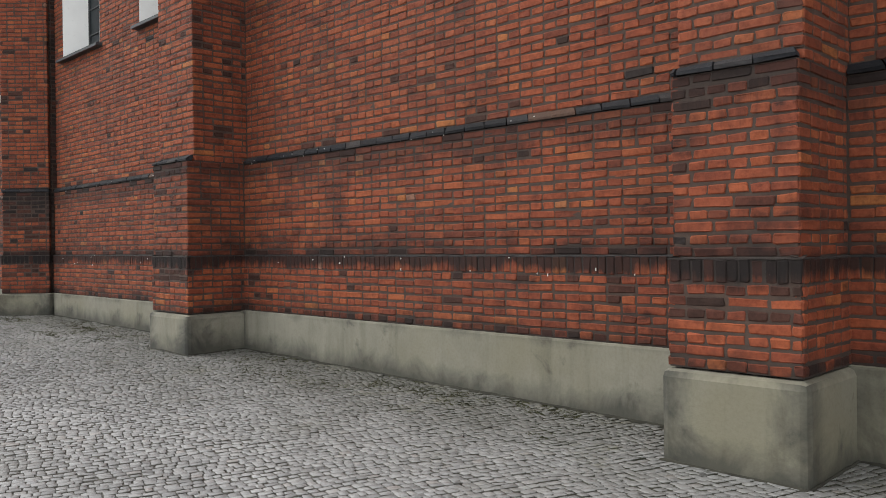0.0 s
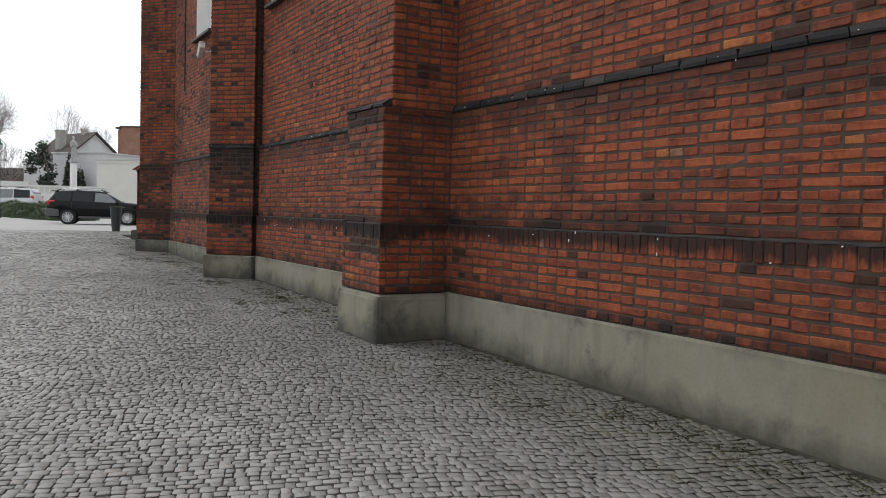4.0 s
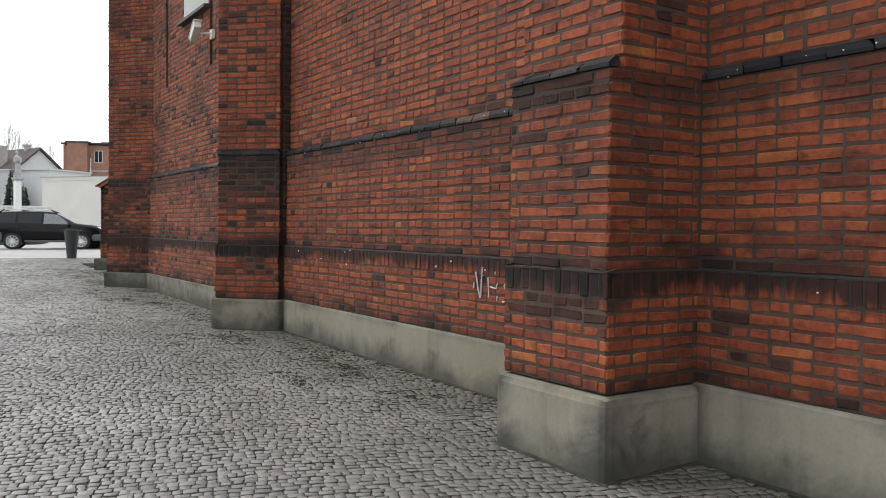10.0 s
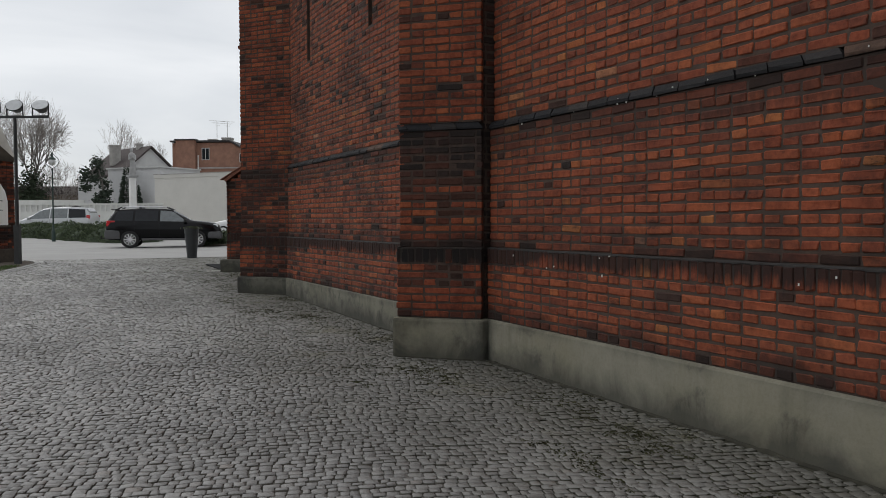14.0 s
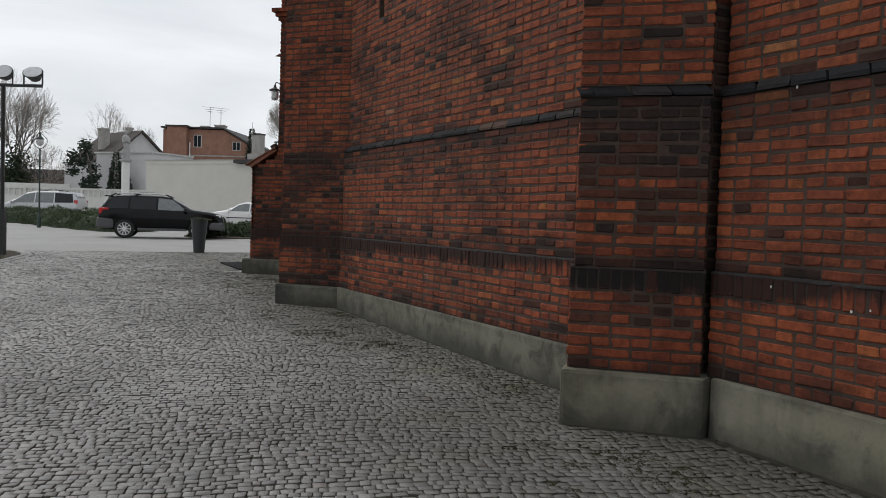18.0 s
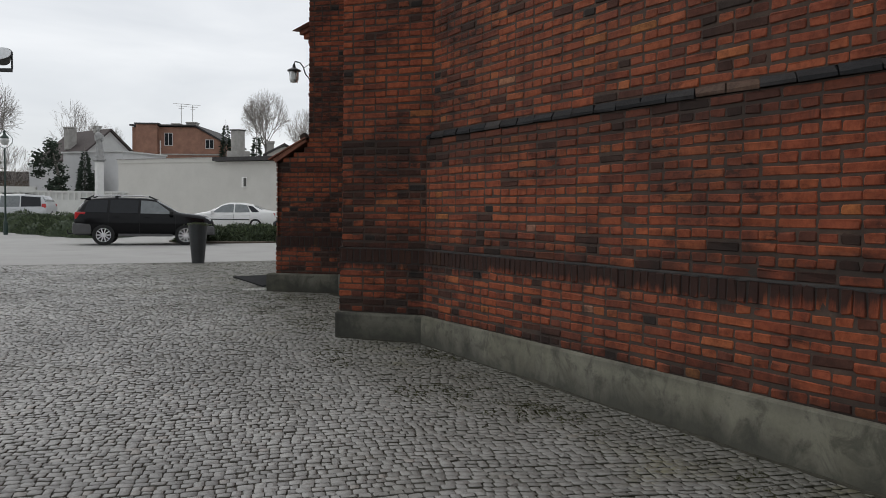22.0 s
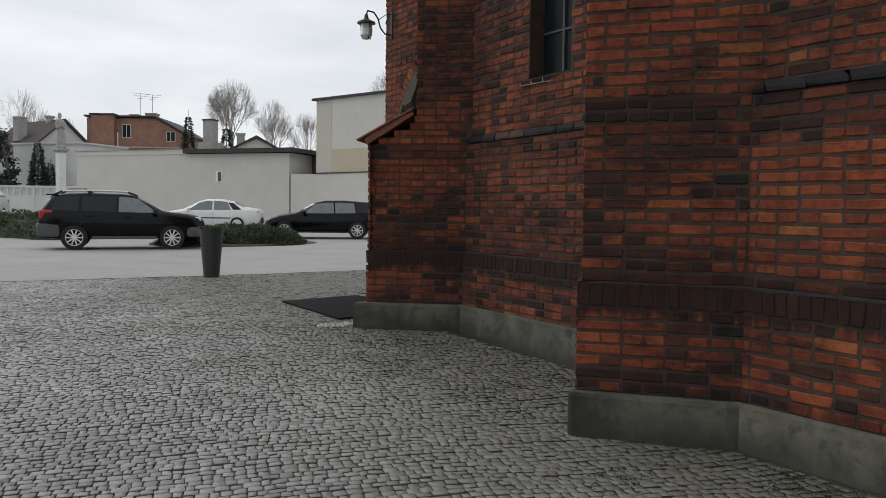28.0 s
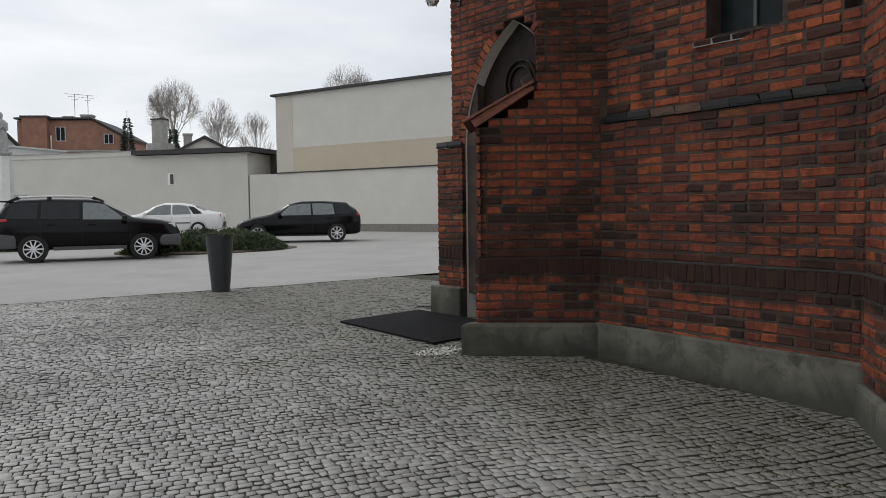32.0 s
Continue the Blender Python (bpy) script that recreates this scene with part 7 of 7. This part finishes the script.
# kerb of larger setts along the lawn
kerb = tagged(new("kerb"), "double row of worn granite kerb setts along the lawn", "kerb", kind="structure")
KERB_MESH = {}
rng = random.Random(52)
for row, d in ((0, 0.07), (1, 0.20)):
    y = 16.6
    while y < 33.2:
        l = rng.uniform(0.16, 0.24)
        x0, x1 = left_edge(y), left_edge(y + l)
        key = round(l, 2)
        if key not in KERB_MESH:
            bm = bmesh.new()
            box(bm, (-0.055, -key / 2 + 0.006, -0.05), (0.055, key / 2 - 0.006, 0.035), 0.012)
            KERB_MESH[key] = bpy.data.meshes.new("kerb_stone")
            bm.to_mesh(KERB_MESH[key])
            bm.free()
            KERB_MESH[key].materials.append(SETT)
        ob = new("kerb_stone", KERB_MESH[key])
        xm, ym = (x0 + x1) / 2 + d, y + l / 2
        ob.matrix_world = pose(xm, ym, ground_z(xm, ym) + (0.008 if row == 0 else -0.006), rng.uniform(-2, 2), rng.uniform(-2, 2), -math.degrees(math.atan2(x1 - x0, l)))
        ob.parent = kerb
        y += math.hypot(l, x1 - x0) * (l / math.hypot(l, x1 - x0))

# ---------------------------------------------------------------- moss, dirt and grit along the wall foot
MOSS = plain("dry_moss", (0.044, 0.044, 0.017), 0.95, vary=0.5, scale=12)
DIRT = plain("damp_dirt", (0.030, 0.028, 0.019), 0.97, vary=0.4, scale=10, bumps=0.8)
rng = random.Random(61)


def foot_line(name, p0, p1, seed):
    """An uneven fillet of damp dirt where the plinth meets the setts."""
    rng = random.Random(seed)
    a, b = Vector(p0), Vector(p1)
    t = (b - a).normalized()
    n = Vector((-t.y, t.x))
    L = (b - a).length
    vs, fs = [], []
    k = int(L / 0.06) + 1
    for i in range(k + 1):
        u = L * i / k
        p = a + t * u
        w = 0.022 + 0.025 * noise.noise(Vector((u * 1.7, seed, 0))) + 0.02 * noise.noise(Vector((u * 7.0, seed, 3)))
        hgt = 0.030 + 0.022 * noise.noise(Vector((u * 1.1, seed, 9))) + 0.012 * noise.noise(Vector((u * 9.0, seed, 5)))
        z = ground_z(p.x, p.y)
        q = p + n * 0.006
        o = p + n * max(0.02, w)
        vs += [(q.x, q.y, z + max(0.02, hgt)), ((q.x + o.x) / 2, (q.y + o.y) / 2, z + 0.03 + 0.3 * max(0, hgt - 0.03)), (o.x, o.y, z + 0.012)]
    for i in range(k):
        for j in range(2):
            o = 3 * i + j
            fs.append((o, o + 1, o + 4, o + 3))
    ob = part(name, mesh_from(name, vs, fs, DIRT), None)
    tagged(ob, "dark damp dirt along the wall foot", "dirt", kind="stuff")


S2 = D_STONE
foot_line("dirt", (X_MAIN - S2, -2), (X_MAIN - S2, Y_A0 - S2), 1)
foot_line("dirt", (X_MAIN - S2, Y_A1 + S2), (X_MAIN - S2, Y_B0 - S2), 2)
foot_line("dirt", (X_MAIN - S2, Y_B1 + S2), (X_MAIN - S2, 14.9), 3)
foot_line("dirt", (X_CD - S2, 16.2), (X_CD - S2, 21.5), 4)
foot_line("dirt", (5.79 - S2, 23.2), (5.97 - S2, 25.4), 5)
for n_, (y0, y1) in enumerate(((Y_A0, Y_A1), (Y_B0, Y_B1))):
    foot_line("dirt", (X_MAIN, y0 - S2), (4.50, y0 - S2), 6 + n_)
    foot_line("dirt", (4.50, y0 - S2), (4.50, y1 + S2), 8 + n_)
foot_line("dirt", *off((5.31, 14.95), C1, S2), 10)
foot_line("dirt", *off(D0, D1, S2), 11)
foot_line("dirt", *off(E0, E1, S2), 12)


MOSSY = ((3.0, 8.2, 4.30, 5.20), (3.4, 7.8, 4.70, 5.22), (9.9, 14.6, 4.55, 5.22), (10.6, 13.0, 4.10, 4.90), (14.2, 15.6, 3.80, 4.70), (16.4, 21.3, 4.60, 5.12), (18.6, 21.6, 4.00, 4.80), (22.6, 25.6, 4.40, 5.65))


def moss_place(r):
    y0, y1, x0, x1 = r.choice(MOSSY)
    for _ in range(12):
        y, x = r.uniform(y0, y1), r.uniform(x0, x1)
        if noise.noise(Vector((x * 1.9, y * 1.1, 7))) + 0.5 * noise.noise(Vector((x * 6.0, y * 5.0, 2))) > 0.14:
            break
    return Vector((x, y, ground_z(x, y) + 0.009)), Vector((r.gauss(0, 0.7), r.gauss(0, 0.7), 0.8))


vs, fs = tufts(rng, 42000, moss_place, 0.017, 0.008)
ob = part("moss", mesh_from("moss", vs, fs, MOSS), None)
tagged(ob, "dry yellowish moss in the joints near the wall", "moss", kind="stuff")
vs, fs = tufts(rng, 420, lambda r: (Vector((5.02 + r.gauss(0, 0.13), 26.40 + r.gauss(0, 0.09), ground_z(5.0, 26.4) + 0.028)), Vector((r.gauss(0, 1), r.gauss(0, 1), 0.1))), 0.022, 0.009, 0.0)
ob = part("grit", mesh_from("grit", vs, fs, plain("white_salt_grit", (0.62, 0.61, 0.58), 0.95, vary=0.1)), None)
tagged(ob, "scattered white salt grit beside the plinth", "grit", kind="stuff")

# droppings on the dark bands
DROP = plain("white_droppings", (0.68, 0.67, 0.64), 0.9, vary=0.1, scale=40)
rng = random.Random(71)
bm = bmesh.new()
for _ in range(60):
    if rng.random() < 0.5:
        x, z, l = X_MAIN - 0.003, course_z(BAND) + rng.uniform(0.0, 0.05), rng.uniform(0.006, 0.02)
    else:
        x, z, l = X_MAIN - D_PLINTH - 0.006, course_z(9) - rng.uniform(0.0, 0.16), rng.uniform(0.006, 0.025)
    y = rng.choice((rng.uniform(2.7, 8.6), rng.uniform(9.8, 14.7)))
    w = rng.uniform(0.002, 0.004)
    box(bm, (x - 0.004, y - w, z - l), (x + 0.004, y + w, z), 0.0)
ob = part("droppings", bm, DROP)
tagged(ob, "small white bird droppings on the dark courses", "droppings", kind="stuff")

# ---------------------------------------------------------------- setts (last: many small pieces)
def lay_setts():
    """Wavering rows of split setts. Each is an eight-sided block with a soiled flank, a worn edge and a slightly tilted top."""
    rng = np.random.default_rng(5)
    ang = radians(-17)
    ca, sa = math.cos(ang), math.sin(ang)
    rows_u, rows_v, rows_l, rows_p = [], [], [], []
    v = -3.5
    while v < 37.5:
        pitch = 0.064 + rng.uniform(-0.008, 0.008)
        l = rng.choice((0.050, 0.058, 0.066, 0.074, 0.084), 520) + rng.uniform(-0.005, 0.005, 520)
        u = -13.0 + rng.random() * 0.1 + np.cumsum(l) - l / 2
        keep = u < 14.0
        rows_u.append(u[keep])
        rows_l.append(l[keep])
        rows_v.append(np.full(keep.sum(), v))
        rows_p.append(np.full(keep.sum(), pitch))
        v += pitch
    u, v, l, p = (np.concatenate(r) for r in (rows_u, rows_v, rows_l, rows_p))
    wave = 0.10 * np.sin(u * 0.8 + v * 0.21) + 0.035 * np.sin(u * 2.3 + v * 0.7) + 0.012 * np.sin(u * 7.1 + v * 1.9)
    slope = 0.08 * np.cos(u * 0.8 + v * 0.21) + 0.08 * np.cos(u * 2.3 + v * 0.7)
    x, y = ca * u - sa * (v + wave), sa * u + ca * (v + wave)
    edge = np.interp(y, (-5, 10, 16.5, 19.2, 27.4, 28.8, 30.0, 31.4, 32.4, 33.3), (-9, -6, 0.60, 0.55, 0.35, 0.62, 1.12, 1.50, 1.45, 1.20)) + 0.28
    wall = np.where(y < 22.3, 5.22, np.where(y < 25.7, 5.78, 9.0))
    keep = (x > -0.9) & (x < 9.6) & (y > -0.5) & (y < 33.0 + 0.08 * np.sin(x * 0.7) - 0.04) & (x < wall) & ~((x > 6.6) & (y < 29)) & (x > edge)
    u, v, l, p, slope, x, y = (a[keep] for a in (u, v, l, p, slope, x, y))
    n = len(x)
    z = np.interp(x + y, RISE_S, RISE_Z)
    hl = l / 2 - 0.0018 + rng.uniform(-0.0035, 0.0018, n)
    hw = p / 2 - 0.0020 + rng.uniform(-0.0045, 0.0020, n)
    cut = rng.uniform(0.10, 0.30, n)
    o, k = np.ones(n), 1 - cut
    a = np.stack([-k, k, o, o, k, -k, -o, -o], 1) * hl[:, None] + rng.uniform(-0.0032, 0.0032, (n, 8))
    b = np.stack([-o, -o, -k, k, o, o, k, -k], 1) * hw[:, None] + rng.uniform(-0.0032, 0.0032, (n, 8))
    b = b + slope[:, None] * a
    tx, ty, top = rng.normal(0, 0.034, n), rng.normal(0, 0.040, n), 0.0200 + rng.uniform(-0.003, 0.003, n)
    tilt = a * tx[:, None] + b * ty[:, None]
    rings = []
    for grow, drop, tilted in ((1.0, None, 0), (0.99, 0.0030, 1), (0.93, 0.0, 1)):
        zz = np.full((n, 8), 0.002) if drop is None else top[:, None] - drop + tilt * tilted + np.zeros((n, 8))
        rings.append(np.stack([grow * (ca * a - sa * b), grow * (sa * a + ca * b), zz], 2))
    local = np.concatenate(rings, 1)
    block = [tuple(range(16, 24))] + [(r + i, r + (i + 1) % 8, r + 8 + (i + 1) % 8, r + 8 + i) for r in (0, 8) for i in range(8)]
    single = np.flatnonzero((x > 1.9) & (x < 3.2) & (y > 17.0) & (y < 19.6))[:300]
    rest = np.setdiff1d(np.arange(n), single)

    def soiled(me, mat):
        # the flanks of each sett are coated with joint soil
        me.materials.append(mat)
        me.materials.append(JOINT)
        me.polygons.foreach_set("material_index", [1 if 1 <= i % 17 <= 8 else 0 for i in range(len(me.polygons))])
        return me
    places = np.stack([x, y, z], 1)
    verts = (local[rest] + places[rest][:, None]).reshape(-1, 3)
    me = bpy.data.meshes.new("cobbles")
    m = len(rest)
    start = np.array([0] + [8 + 4 * i for i in range(16)])
    total = np.array([8] + [4] * 16)
    corner = np.concatenate([np.array(f) for f in block])
    me.vertices.add(len(verts))
    me.vertices.foreach_set("co", verts.ravel())
    me.loops.add(72 * m)
    me.loops.foreach_set("vertex_index", (corner[None] + 24 * np.arange(m)[:, None]).ravel())
    me.polygons.add(17 * m)
    me.polygons.foreach_set("loop_start", (start[None] + 72 * np.arange(m)[:, None]).ravel())
    me.polygons.foreach_set("loop_total", np.tile(total, m))
    me.update(calc_edges=True)
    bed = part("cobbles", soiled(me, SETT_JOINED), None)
    tagged(bed, "small grey granite setts laid in wavering rows", kind="stuff")
    yard = tagged(new("pavement"), "grey granite sett pavement beside the church", "paving", kind="structure")
    bed.parent = yard
    for i in single:
        ob = new("sett", soiled(mesh_from("sett", [tuple(q) for q in local[i]], block), SETT))
        ob.matrix_world = pose(*places[i])
        ob.parent = yard


lay_setts()
